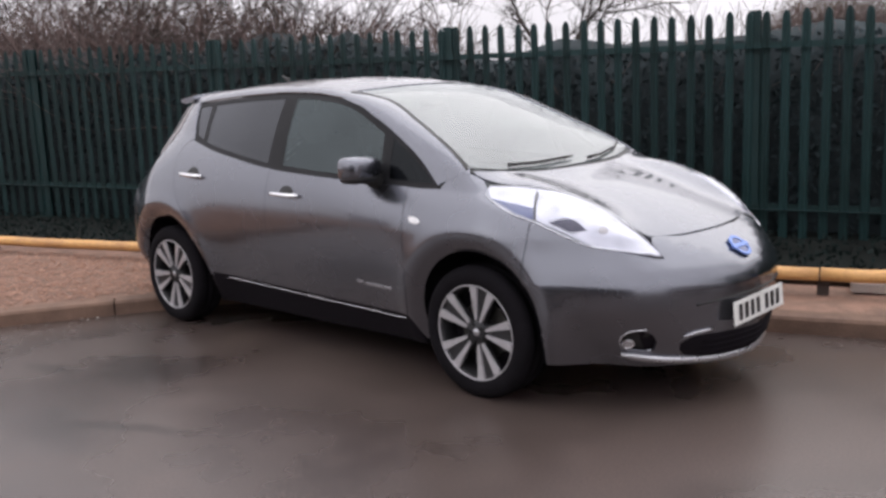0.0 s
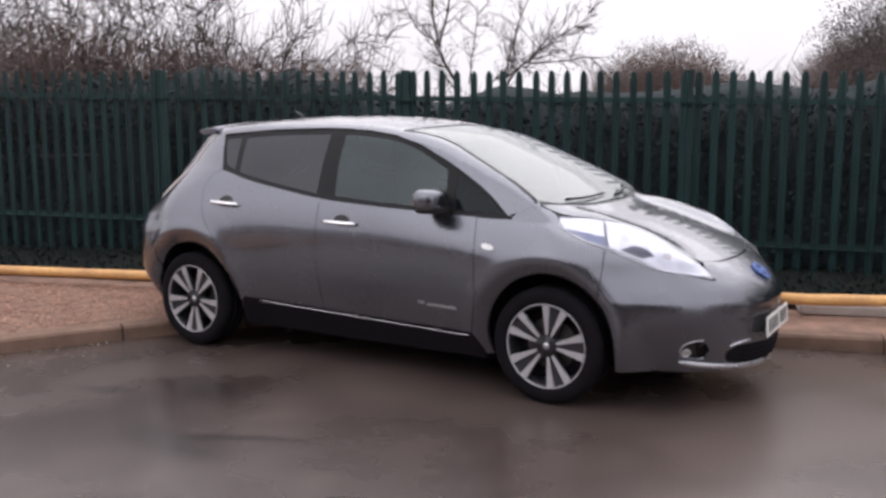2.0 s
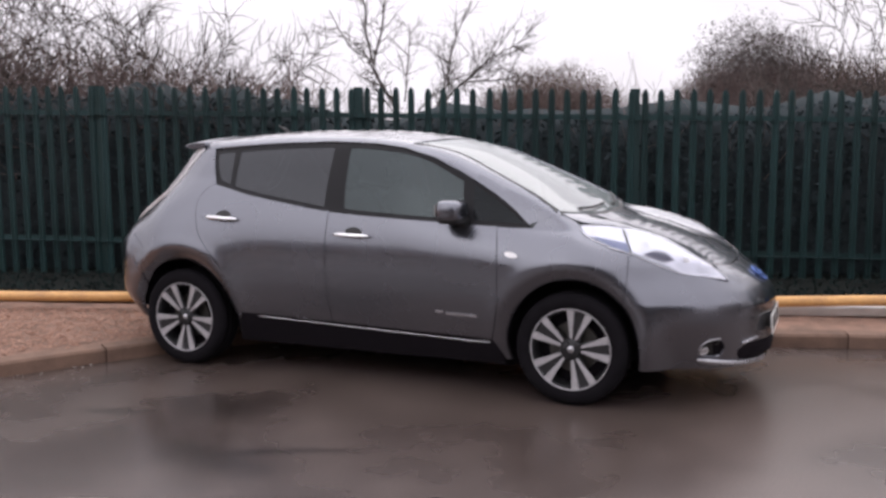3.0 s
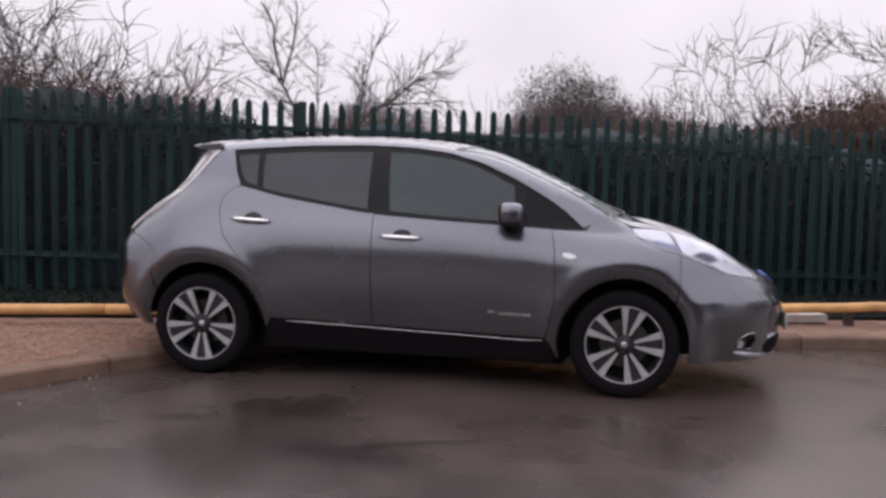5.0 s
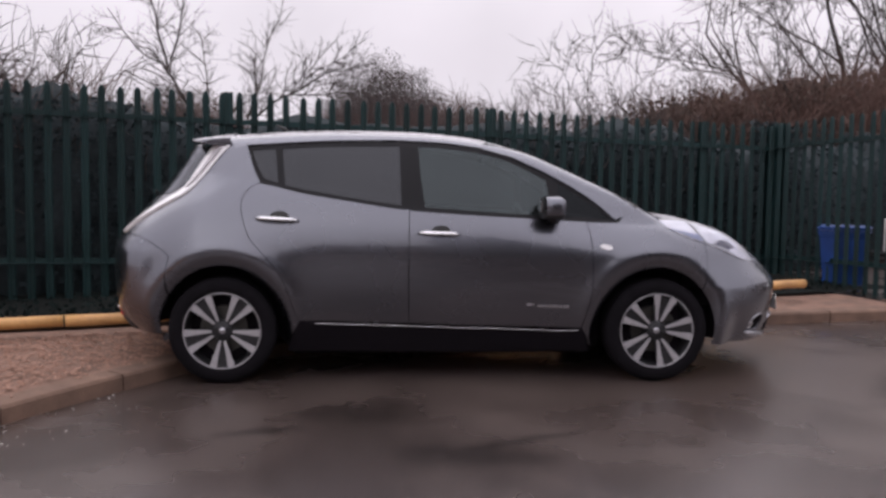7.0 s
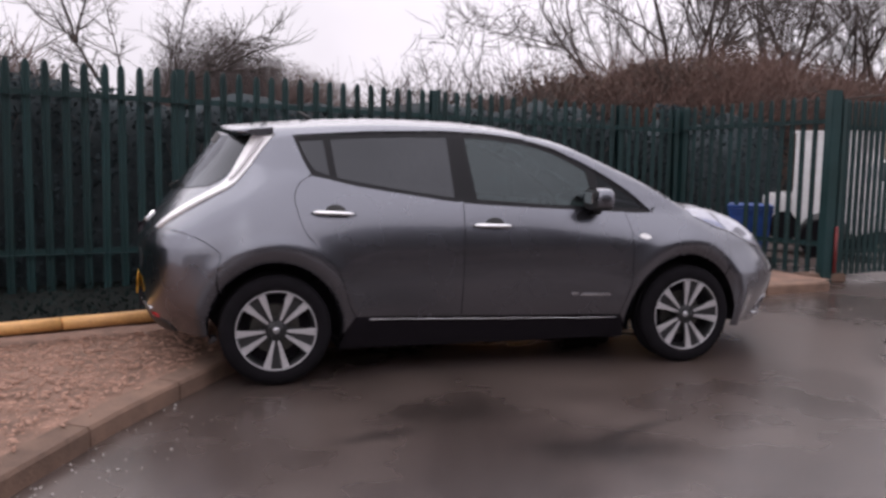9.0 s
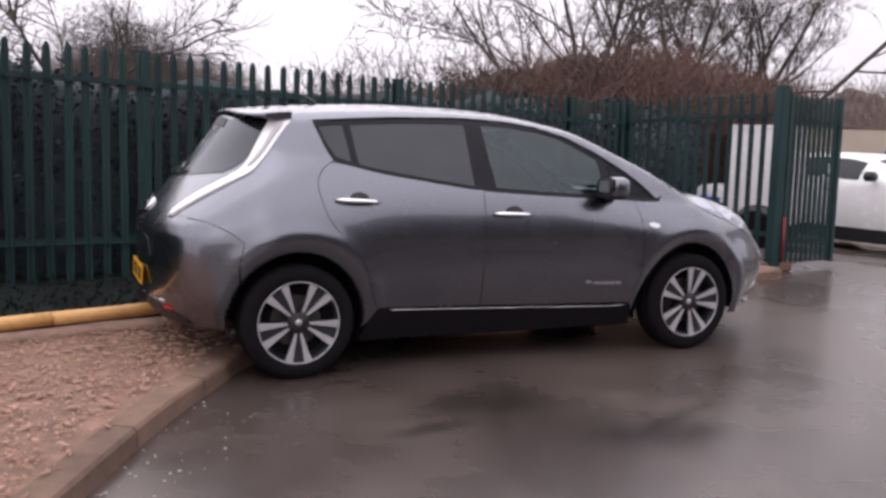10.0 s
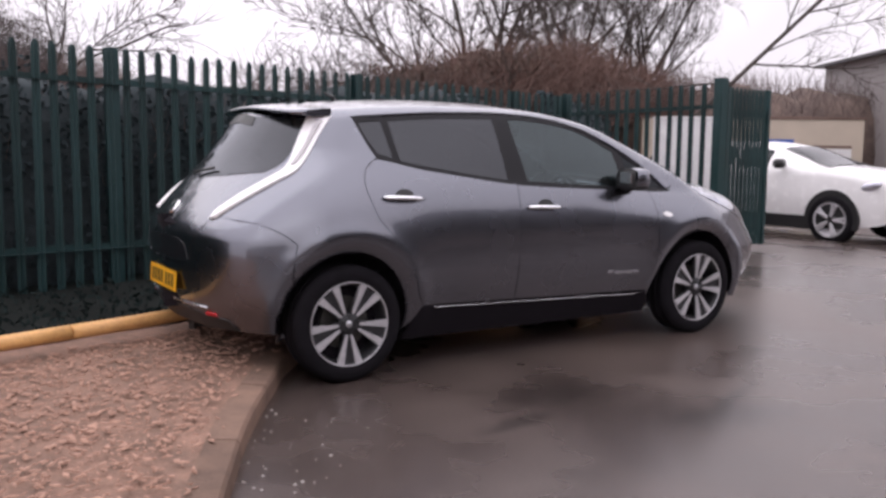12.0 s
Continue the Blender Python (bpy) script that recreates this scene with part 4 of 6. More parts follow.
for s in (1, -1):
    pts = ahead(np.array([(-0.455 * s, 0.352), (-0.42 * s, 0.362), (-0.37 * s, 0.368), (-0.32 * s, 0.370)]))
    bm = bmesh.new()
    tube(bm, smooth_path(pts + np.array((0.004, 0, 0)), 0.03), 0.009, 8, squash=0.8)
    part("intake_trim", bm, M_SATIN, front_bumper, "satin silver trim", smooth=True)
    # fog lamp in its recess, which runs in to the grille
    turn = lambda pts: np.array([(a * s, b) for a, b in pts])
    pocket = part("fog_lamp", panel_mesh("fog_lamp", turn(bend([(-0.715, 0.338), (-0.70, 0.385), (-0.60, 0.405), (-0.54, 0.375)], [(-0.54, 0.375), (-0.54, 0.275)], [(-0.54, 0.275), (-0.70, 0.285), (-0.715, 0.338)]))[::s],
                                         lay_front, M_BLACK, out=-0.020, thick=0.004, gap=0, step=0.03), None, front_bumper, "fog lamp in a dark recess")
    rim = turn([(-0.672 + 0.026 * math.cos(a), 0.322 + 0.020 * math.sin(a)) for a in np.linspace(0, 2 * math.pi, 18, endpoint=False)]).tolist()
    part("lens", panel_mesh("lens", rim, lay_front, M_LAMPGREY, out=-0.008, thick=0.012, gap=0, step=0.015), None, pocket, "small clear lens")
    ring = lay_front(np.array(rim + rim[:1]))
    bm = bmesh.new()
    tube(bm, ring - body_normal(ring) * 0.008, 0.004, 6, cap=False)
    part("bezel", bm, M_CHROME, pocket, "chrome ring", smooth=True)
    up = lay_front(turn([(-0.60, 0.402), (-0.66, 0.398), (-0.696, 0.377), (-0.709, 0.345), (-0.698, 0.302)]))
    bm = bmesh.new()
    tube(bm, smooth_path(up + body_normal(up) * 0.001, 0.02), 0.0045, 6)
    part("recess_trim", bm, M_SATIN, pocket, "silver edge", smooth=True)
lip = lay_front(np.array([(a, z) for a, z in zip(np.linspace(-0.70, 0.70, 25), 0.212 + 0.085 * (np.abs(np.linspace(-0.70, 0.70, 25)) / 0.8) ** 2.2)]))
bm = bmesh.new()
tube(bm, lip + body_normal(lip) * 0.004, [0.008] + [0.016] * 23 + [0.008], 8, squash=1.3)
part("lower_lip", bm, M_SATIN, front_bumper, "satin silver lower lip", smooth=True)
slit = ahead(np.array([(y, 0.497 + 0.012 * (1 - (y / 0.42) ** 2)) for y in np.linspace(-0.42, 0.42, 15)]))
bm = bmesh.new()
tube(bm, slit + np.array((0.001, 0, 0)), 0.0055, 6)
part("shut_line", bm, M_BLACK, front_bumper, "dark shadow gap above the plate", smooth=True)


def number_plate(name, at, mat, label, wide=0.52, high=0.111):
    """A plate with its characters as plain bars."""
    plate = part(name, box(bmesh.new(), 0, -wide / 2, -high / 2, 0.006, wide / 2, high / 2, 0.002), mat, car, label, m=at)
    y = -wide / 2 + 0.045
    for i in range(7):
        bm = box(bmesh.new(), 0.006, 0, -0.036, 0.0075, 0.036, 0.036)
        part("character_bar", bm, M_BLACK, plate, m=Matrix.Translation((0, y, 0)))
        y += 0.060 + (0.032 if i == 3 else 0)
    return plate


number_plate("front_number_plate", Matrix.Translation((2.378, 0, 0.432)) @ Matrix.Rotation(radians(-4), 4, "Y"), M_PLATEWHITE, "white front number plate")

# badge on the charging flap
b0 = lay_front(np.array([(0.0, 0.695)]))[0]
bn = body_normal(b0[None])[0]
face = Matrix.Translation(b0 + bn * 0.004) @ Vector(bn).to_track_quat("Z", "X").to_matrix().to_4x4()
bm = bmesh.new()
for a, b in zip(np.linspace(0, 2 * math.pi, 25)[:-1], np.linspace(0, 2 * math.pi, 25)[1:]):
    ring = [(0.062 * math.cos(t), 0.062 * math.sin(t)) for t in (a, b)]
    inner = [(0.046 * math.cos(t), 0.046 * math.sin(t)) for t in (a, b)]
    lo = [bm.verts.new((x, y, 0)) for x, y in ring + inner[::-1]]
    hi = [bm.verts.new((x, y, 0.009)) for x, y in ring + inner[::-1]]
    bm.faces.new(hi), bm.faces.new((lo[0], lo[1], hi[1], hi[0])), bm.faces.new((lo[2], lo[3], hi[3], hi[2]))
box(bm, -0.012, -0.074, 0.0, 0.012, 0.074, 0.011, 0.003)
badge = part("badge", bm, M_BADGEBLUE, car, "pale blue and chrome round badge", m=face)
bm = bmesh.new()
bmesh.ops.create_cone(bm, cap_ends=True, segments=28, radius1=0.046, radius2=0.044, depth=0.006, matrix=Matrix.Translation((0, 0, 0.003)))
part("badge_disc", bm, M_BLUE, badge, "blue disc")

# tail: lamps, tailgate, rear bumper
RR = 0.8


def lay_rear(q):
    q = np.asarray(q, float)
    return on_rear(np.stack([np.degrees(q[:, 0] / RR), q[:, 1]], 1))


def rear_flat(points):
    return [(math.atan2(y, -1.3 - x) * RR, z) for x, y, z in points]


lay_tail, tail_flat = on_way((-0.62, -0.66, 0.28), (-1.25, -0.15, 1.00))
TAIL_OUT = [(-1.360, -0.588, 1.452), (-1.445, -0.622, 1.352), (-1.535, -0.665, 1.240), (-1.60, -0.680, 1.165), (-1.70, -0.655, 1.108), (-1.885, -0.587, 0.990), (-1.99, -0.505, 0.900)]
TAIL_IN = [(-1.99, -0.505, 0.900), (-1.968, -0.510, 0.930), (-1.877, -0.563, 1.012), (-1.718, -0.628, 1.120), (-1.630, -0.646, 1.190), (-1.548, -0.590, 1.32), (-1.46, -0.538, 1.452)]
tail_poly = bend(tail_flat(TAIL_OUT), tail_flat(TAIL_IN), tail_flat([TAIL_IN[-1], TAIL_OUT[0]]))
tails = both("tail_lamp", tail_poly, lay_tail, M_LAMPCLEAR, car, "tall white tail lamp strip", out=lambda p: 0.008 + 0.006 * ramp01(1.25, 1.05, p[:, 2]), thick=0.03, gap=-0.009)
mid = bend(tail_flat([(-1.385, -0.582, 1.435), (-1.455, -0.610, 1.345), (-1.53, -0.645, 1.25), (-1.585, -0.662, 1.195)]), tail_flat([(-1.585, -0.662, 1.195), (-1.615, -0.652, 1.19)]),
           tail_flat([(-1.615, -0.652, 1.19), (-1.54, -0.628, 1.27), (-1.47, -0.592, 1.36), (-1.42, -0.562, 1.435)]), tail_flat([(-1.42, -0.562, 1.435), (-1.385, -0.582, 1.435)]))
both("inner_strip", mid, lay_tail, M_LAMPGREY, tails, "grey inner light strip", out=0.019, thick=0.006, step=0.02)

under = bend(tail_flat(TAIL_OUT[3:]), tail_flat([TAIL_OUT[-1], (-1.985, -0.54, 0.86), (-1.88, -0.665, 0.90)]), tail_flat([(-1.88, -0.665, 0.90), (-1.74, -0.735, 1.00), (-1.62, -0.745, 1.09)]), tail_flat([(-1.62, -0.745, 1.09), TAIL_OUT[3]]))
both("corner_panel", under, lay_tail, M_PAINT, car, out=-0.003, thick=0.01)

gate_side = rear_flat([(-1.42, -0.56, 1.452), (-1.51, -0.605, 1.32), (-1.615, -0.645, 1.205), (-1.715, -0.62, 1.135), (-1.872, -0.555, 1.02), (-1.965, -0.51, 0.94), (-1.99, -0.505, 0.900)])
gate_low = rear_flat([(-1.99, -0.505, 0.900), (-2.10, -0.47, 0.82), (-2.13, -0.44, 0.72), (-2.135, -0.36, 0.655), (-2.16, 0.0, 0.645)])
gate_top = [gate_side[0], (-0.28, 1.478), (0.0, 1.484), (0.28, 1.478), (-gate_side[0][0], gate_side[0][1])]
tailgate = part("tailgate", panel_mesh("tailgate", bend(gate_side, gate_low, flip2(gate_low), flip2(gate_side), gate_top[::-1]), lay_rear, M_PAINT), None, car)
glass_side = [(gate_side[0][0] + 0.035, 1.44), (gate_side[1][0] + 0.035, 1.32), (gate_side[2][0] + 0.04, 1.205), (gate_side[3][0] + 0.05, 1.148)]
glass_low = [glass_side[-1], (-0.30, 1.118), (0.0, 1.108), (0.30, 1.118), (-glass_side[-1][0], glass_side[-1][1])]
part("rear_window", panel_mesh("rear_window", bend(glass_side, glass_low, flip2(glass_side), [(-glass_side[0][0], 1.44), (0.0, 1.465), (glass_side[0][0], 1.44)]), lay_rear, M_PRIVACY, out=0.004, thick=0.006), None, tailgate, "dark rear window")
emblem = lay_rear(np.array([(0.0, 0.93)]))[0]
en = body_normal(emblem[None])[0]
bm = bmesh.new()
bmesh.ops.create_cone(bm, cap_ends=True, segments=24, radius1=0.055, radius2=0.050, depth=0.010)
part("badge", bm, M_CHROME, tailgate, "chrome round badge", m=Matrix.Translation(emblem + en * 0.008) @ Vector(en).to_track_quat("Z", "X").to_matrix().to_4x4())
low = [(-0.33, 0.765), (-0.20, 0.785), (0.0, 0.79), (0.20, 0.785), (0.33, 0.765)]
part("tailgate_trim", panel_mesh("tailgate_trim", bend(low, [low[-1], (0.36, 0.67)], [(0.36, 0.67), (0.0, 0.66), (-0.36, 0.67)], [(-0.36, 0.67), low[0]]), lay_rear, M_GLOSSBLACK, out=0.002, thick=0.004), None, tailgate, "gloss black lower panel")
# wiper, high
bm = bmesh.new()
wp = lay_rear(np.array([(0.02, 1.115), (-0.10, 1.135), (-0.26, 1.150)]))
tube(bm, smooth_path(wp + body_normal(wp) * 0.022, 0.05), 0.008, 6)
part("rear_wiper", bm, M_BLACK, tailgate, smooth=True)

# spoiler: a thick lip carrying the roof line back over the window
bm = bmesh.new()
rows = []
for y in np.linspace(-0.585, 0.585, 21):
    k = 1 - (abs(y) / 0.585) ** 4
    x0, x1 = -1.335 - 0.02 * k, -1.50 - 0.13 * k ** 0.7
    prof = []
    for x, dz in ((x0, 0.004), ((x0 + x1) / 2, 0.006), (x1 + 0.02, 0.004), (x1, -0.010), (x1 + 0.03, -0.022), ((x0 + x1) / 2 - 0.02, -0.034), (x0, -0.034)):
        t = float(top_height(np.array([max(x, -1.6)]), np.array([abs(y) * 0.93]))[0]) - 0.09 * max(0, -1.6 - x)
        prof.append(bm.verts.new((x, y, t + dz)))
    rows.append(prof)
for a, b in zip(rows, rows[1:]):
    for j in range(7):
        bm.faces.new((a[j], a[(j + 1) % 7], b[(j + 1) % 7], b[j]))
bm.faces.new(rows[0][::-1]), bm.faces.new(rows[-1])
bmesh.ops.recalc_face_normals(bm, faces=bm.faces[:])
spoiler = part("spoiler", bm, M_PAINT, car, smooth=False)
spoiler.data.polygons.foreach_set("use_smooth", [len(p.vertices) == 4 for p in spoiler.data.polygons])
part("spoiler_underside", panel_mesh("spoiler_underside", bend([(-0.42, 1.40), (0.0, 1.415), (0.42, 1.40)], [(0.42, 1.40), (0.40, 1.455)], [(0.40, 1.455), (0.0, 1.475), (-0.40, 1.455)], [(-0.40, 1.455), (-0.42, 1.40)]), lay_rear, M_BLACK, out=0.008, thick=0.004), None, spoiler, "black underside")
bm = bmesh.new()
aerial = on_top([(-1.05, 0.0)])[0]
tube(bm, [aerial + (0.02, 0, -0.01), aerial + (0.0, 0, 0.02), aerial + (-0.06, 0, 0.05)], [0.02, 0.014, 0.006], 8)
part("aerial", bm, M_BLACK, car, smooth=True)

quarter3 = [tuple(v) for v in on_side(QUARTER_B + [(-1.685, 0.66), ARCH_R[3]])]
q_top = rear_flat([(-1.985, -0.515, 0.898), tuple(on_side([(-1.965, 0.910)])[0])])
q_side = rear_flat([tuple(on_side([(-1.965, 0.910)])[0])] + quarter3[:4])
q_side2 = rear_flat(quarter3[3:])
r_arc = rear_flat([tuple(v) for v in on_side(ARCH_R[:4][::-1])])
rb = [r_arc[-1], (-0.86, 0.285), (-0.55, 0.30), (0.0, 0.30), (0.55, 0.30), (0.86, 0.285), (-r_arc[-1][0], r_arc[-1][1])]
gl = [(a, b) for a, b in gate_low]
rear_bumper = part("rear_bumper", panel_mesh("rear_bumper", bend(gl, flip2(gl), [(-a, b) for a, b in q_top], [(-a, b) for a, b in q_side], [(-a, b) for a, b in q_side2], [(-a, b) for a, b in r_arc], rb[::-1],
                                                                    r_arc[::-1], q_side2[::-1], q_side[::-1], q_top[::-1]), lay_rear, M_PAINT), None, car)
part("diffuser", panel_mesh("diffuser", bend([(-0.62, 0.375), (-0.30, 0.405), (0.0, 0.41), (0.30, 0.405), (0.62, 0.375)], [(0.62, 0.375), (0.66, 0.305)], [(0.66, 0.305), (0.0, 0.31), (-0.66, 0.305)], [(-0.66, 0.305), (-0.62, 0.375)]), lay_rear, M_BLACK, out=0.006, thick=0.01), None, rear_bumper, "black lower diffuser")
for s in (1, -1):
    box_y = 0.52 * s
    part("reflector", panel_mesh("reflector", [(box_y - 0.04, 0.388), (box_y + 0.04, 0.388), (box_y + 0.037, 0.406), (box_y - 0.037, 0.406)], lay_rear, M_RED, out=0.010, thick=0.008, gap=0, step=0.02), None, rear_bumper, "red reflector")
tr = lay_rear(np.array([(a, 0.43) for a in np.linspace(-0.5, 0.5, 15)]))
bm = bmesh.new()
tube(bm, tr + body_normal(tr) * 0.003, 0.007, 8)
part("bumper_trim", bm, M_SATIN, rear_bumper, "satin strip", smooth=True)
number_plate("rear_number_plate", Matrix.Translation((-2.126, 0, 0.535)) @ Matrix.Rotation(math.pi, 4, "Z") @ Matrix.Rotation(radians(-3), 4, "Y"), M_PLATEYELLOW, "yellow rear number plate")


# handles, mirrors, trims
def handle(parent, x0, z0, x1, z1, s):
    mid = on_side([((x0 + x1) / 2, (z0 + z1) / 2)])[0]
    c = [((x0 + x1) / 2 + 0.012 + 0.058 * math.cos(a), (z0 + z1) / 2 + 0.012 + 0.034 * math.sin(a)) for a in np.linspace(0, 2 * math.pi, 20, endpoint=False)]
    cup = part("handle_recess", panel_mesh("handle_recess", c, on_side, M_BLACK, out=0.002, thick=0.006, gap=0, step=0.02, flip=s < 0), None, parent, "dark hollow behind the handle")
    p = on_side([(x0 + (x1 - x0) * t, z0 + (z1 - z0) * t) for t in np.linspace(0, 1, 7)])
    off = np.array([0.012, 0.030, 0.036, 0.038, 0.036, 0.030, 0.012])
    bm = bmesh.new()
    tube(bm, [(x, (y - o) * s, z) for (x, y, z), o in zip(p, off)], [0.009, 0.013, 0.014, 0.014, 0.014, 0.013, 0.009], 10, squash=0.8)
    part("handle", bm, M_CHROME, parent, "chrome pull handle", smooth=True)


def mirror(s):
    body = empty("door_mirror")
    body.parent = car
    k = lambda t: math.copysign(abs(t) ** 0.62, t)

    def pod(x0, x1, y, wide, z, high, keep):
        """A rounded pod; keep: +1 the half that faces ahead, -1 the half that faces back, 0 both."""
        bm = bmesh.new()
        bmesh.ops.create_uvsphere(bm, u_segments=24, v_segments=14, radius=1)
        gone = [v for v in bm.verts if keep and (v.co.x + 0.55) * keep < -0.01]
        bmesh.ops.delete(bm, geom=gone, context="VERTS")
        for v in bm.verts:
            a, b, c = v.co
            v.co = (0.646 + k(a) * (x1 if a > 0 else x0), (y + k(b) * wide) * s, z + k(c) * high * (1 - 0.10 * (b + 1)))
        bmesh.ops.recalc_face_normals(bm, faces=bm.faces[:])
        return bm

    part("mirror_shell", pod(0.066, 0.090, -0.904, 0.114, 1.100, 0.074, 1), M_PAINT, body, "grey painted shell", smooth=True)
    part("mirror_housing", pod(0.066, 0.090, -0.904, 0.113, 1.100, 0.073, -1), M_BLACK, body, "black housing round the glass", smooth=True)
    part("mirror_base", pod(0.062, 0.086, -0.900, 0.108, 1.054, 0.032, 0), M_BLACK, body, "black lower shell", smooth=True)
    bm = bmesh.new()
    tube(bm, [(0.69, -0.80 * s, 1.022), (0.68, -0.83 * s, 1.035), (0.665, -0.88 * s, 1.048)], [0.042, 0.036, 0.030], 10)
    part("mirror_arm", bm, M_BLACK, body, "black arm", smooth=True)
    bm = bmesh.new()
    y0, y1 = sorted((-0.975 * s, -0.865 * s))
    box(bm, 0.572, y0, 1.070, 0.584, y1, 1.140, 0.005)
    part("mirror_glass", bm, M_CHROME, body, "mirror glass")


for s, fd, rd in ((1, front_door[0], rear_door[0]), (-1, front_door[1], rear_door[1])):
    handle(fd, -0.165, 0.937, 0.097, 0.930, s)
    handle(rd, -1.148, 1.019, -0.885, 1.006, s)
    mirror(s)
    p = on_side([(x, 0.368 - (x + 0.793) * 0.0325 + (0.012 * max(0, x - 0.75) * 8)) for x in np.linspace(-0.793, 0.852, 16)])
    bm = bmesh.new()
    tube(bm, [(x, (y - 0.004) * s, z) for x, y, z in p], 0.0028, 6)
    part("chrome_strip", bm, M_CHROME, sill[0] if s > 0 else sill[1], "thin chrome strip", smooth=True)
    c = [(1.006 + 0.040 * math.cos(a), 0.853 + 0.016 * math.sin(a) - 0.006 * math.cos(a)) for a in np.linspace(0, 2 * math.pi, 18, endpoint=False)]
    part("side_repeater", panel_mesh("side_repeater", c, on_side, M_LAMPCLEAR, out=0.006, thick=0.01, gap=0, step=0.015, flip=s < 0), None, front_wing[0] if s > 0 else front_wing[1], "small clear side repeater")
    # small lettering low on the door, unreadable: a bar and a short dash
    for x0, x1, z in ((0.520, 0.565, 0.492), (0.585, 0.785, 0.481)):
        part("lettering_bar", panel_mesh("lettering_bar", [(x0, z - 0.007), (x1, z - 0.010), (x1, z + 0.004), (x0, z + 0.007)], on_side, M_SATIN, out=0.002, thick=0.003, gap=0, step=0.02, flip=s < 0), None, fd, "small silver lettering")

# windscreen wipers
for s, y0 in ((1, -0.50), (-1, 0.12)):
    pts = on_top([(float(np.interp(y0 + 0.52 * t, [y for _, y in ws_low], [x for x, _ in ws_low])) - 0.012 - 0.035 * t, y0 + 0.52 * t) for t in np.linspace(0, 1, 8)])
    bm = bmesh.new()
    tube(bm, pts + np.array((0, 0, 0.011)), [0.010] + [0.008] * 6 + [0.005], 6)
    part("wiper", bm, M_BLACK, car, "black wiper arm", smooth=True)


# wheels
def lathe(bm, profile, n=48):
    rings = [[bm.verts.new((r * math.cos(a), y, r * math.sin(a))) for r, y in profile] for a in (2 * math.pi * k / n for k in range(n))]
    for i in range(n):
        a, b = rings[i], rings[(i + 1) % n]
        for j in range(len(profile) - 1):
            bm.faces.new((a[j], a[j + 1], b[j + 1], b[j]))
    bmesh.ops.recalc_face_normals(bm, faces=bm.faces[:])
    return bm


def wheel(x, s, turn):
    """Outer face towards -y before it is turned to its side."""
    w = empty("wheel", Matrix.Translation((x, -0.755 * s, 0.326)) @ (Matrix() if s > 0 else Matrix.Rotation(math.pi, 4, "Z")) @ Matrix.Rotation(radians(turn), 4, "Y"))
    w.parent = car
    part("tyre", lathe(bmesh.new(), [(0.222, -0.085), (0.236, -0.098), (0.264, -0.106), (0.296, -0.103), (0.314, -0.092), (0.3248, -0.075), (0.326, -0.030), (0.320, -0.028), (0.320, -0.020), (0.326, -0.018),
                                     (0.326, 0.018), (0.320, 0.020), (0.320, 0.028), (0.326, 0.030), (0.3248, 0.075), (0.306, 0.10), (0.262, 0.106), (0.222, 0.09)]), M_TYRE, w, "black rubber tyre", smooth=True)
    rim = part("rim", lathe(bmesh.new(), [(0.236, -0.094), (0.235, -0.100), (0.231, -0.101), (0.228, -0.095)]), M_ALLOY, w, "alloy rim lip", smooth=True)
    part("rim_barrel", lathe(bmesh.new(), [(0.227, -0.096), (0.221, -0.088), (0.214, -0.06), (0.206, 0.02), (0.205, 0.09)]), M_RIMDARK, w, "dark rim barrel", smooth=True)
    part("brake_disc", lathe(bmesh.new(), [(0.03, -0.015), (0.145, -0.015), (0.147, 0.0), (0.03, 0.0)]), M_DISC, w, "steel brake disc", smooth=False)
    part("wheel_backing", lathe(bmesh.new(), [(0.0, -0.004), (0.207, 0.0), (0.207, 0.01), (0.0, 0.01)]), M_SHELL, w, "dark wheel well")
    for k in range(5):
        c = radians(36 + 72 * k)
        # dark web between the two blades of a pair
        bm = bmesh.new()
        web = []
        for r, h in ((0.045, 0.030), (0.13, 0.045), (0.219, 0.066)):
            y = -0.074 - 0.012 * (r / 0.22)
            web.append([bm.verts.new((r * math.sin(c) + o * math.cos(c), yy, r * math.cos(c) - o * math.sin(c))) for o, yy in ((-h, y), (h, y), (h, y + 0.03), (-h, y + 0.03))])
        for a, b in zip(web, web[1:]):
            for j in range(4):
                bm.faces.new((a[j], a[(j + 1) % 4], b[(j + 1) % 4], b[j]))
        bm.faces.new(web[0][::-1]), bm.faces.new(web[-1])
        bmesh.ops.recalc_face_normals(bm, faces=bm.faces[:])
        spoke = part("spoke", bm, M_RIMDARK, w, "dark painted twin spoke")
        for d in (-12.5, 12.5):
            a = c + radians(d)
            bm = bmesh.new()
            rows = []
            for r, h in ((0.062, 0.006), (0.085, 0.0092), (0.15, 0.0150), (0.205, 0.0215), (0.226, 0.0235)):
                y = -0.084 - 0.014 * (r / 0.22)
                sk = 0.10 * (r - 0.06) * (1 if d > 0 else -1) * 0.4
                rows.append([bm.verts.new((r * math.sin(a) + (o + sk) * math.cos(a), yy, r * math.cos(a) - (o + sk) * math.sin(a))) for o, yy in ((-h, y + 0.012), (-h * 0.86, y), (h * 0.86, y), (h, y + 0.012))])
            for p, q in zip(rows, rows[1:]):
                for j in range(3):
                    bm.faces.new((p[j], p[j + 1], q[j + 1], q[j]))
            bmesh.ops.recalc_face_normals(bm, faces=bm.faces[:])
            part("blade", bm, M_ALLOY, spoke, "machined silver blade")
    hub = part("hub", lathe(bmesh.new(), [(0.0, -0.086), (0.050, -0.086), (0.058, -0.078), (0.066, -0.050), (0.066, -0.01)], 28), M_RIMDARK, w, "dark hub", smooth=True)
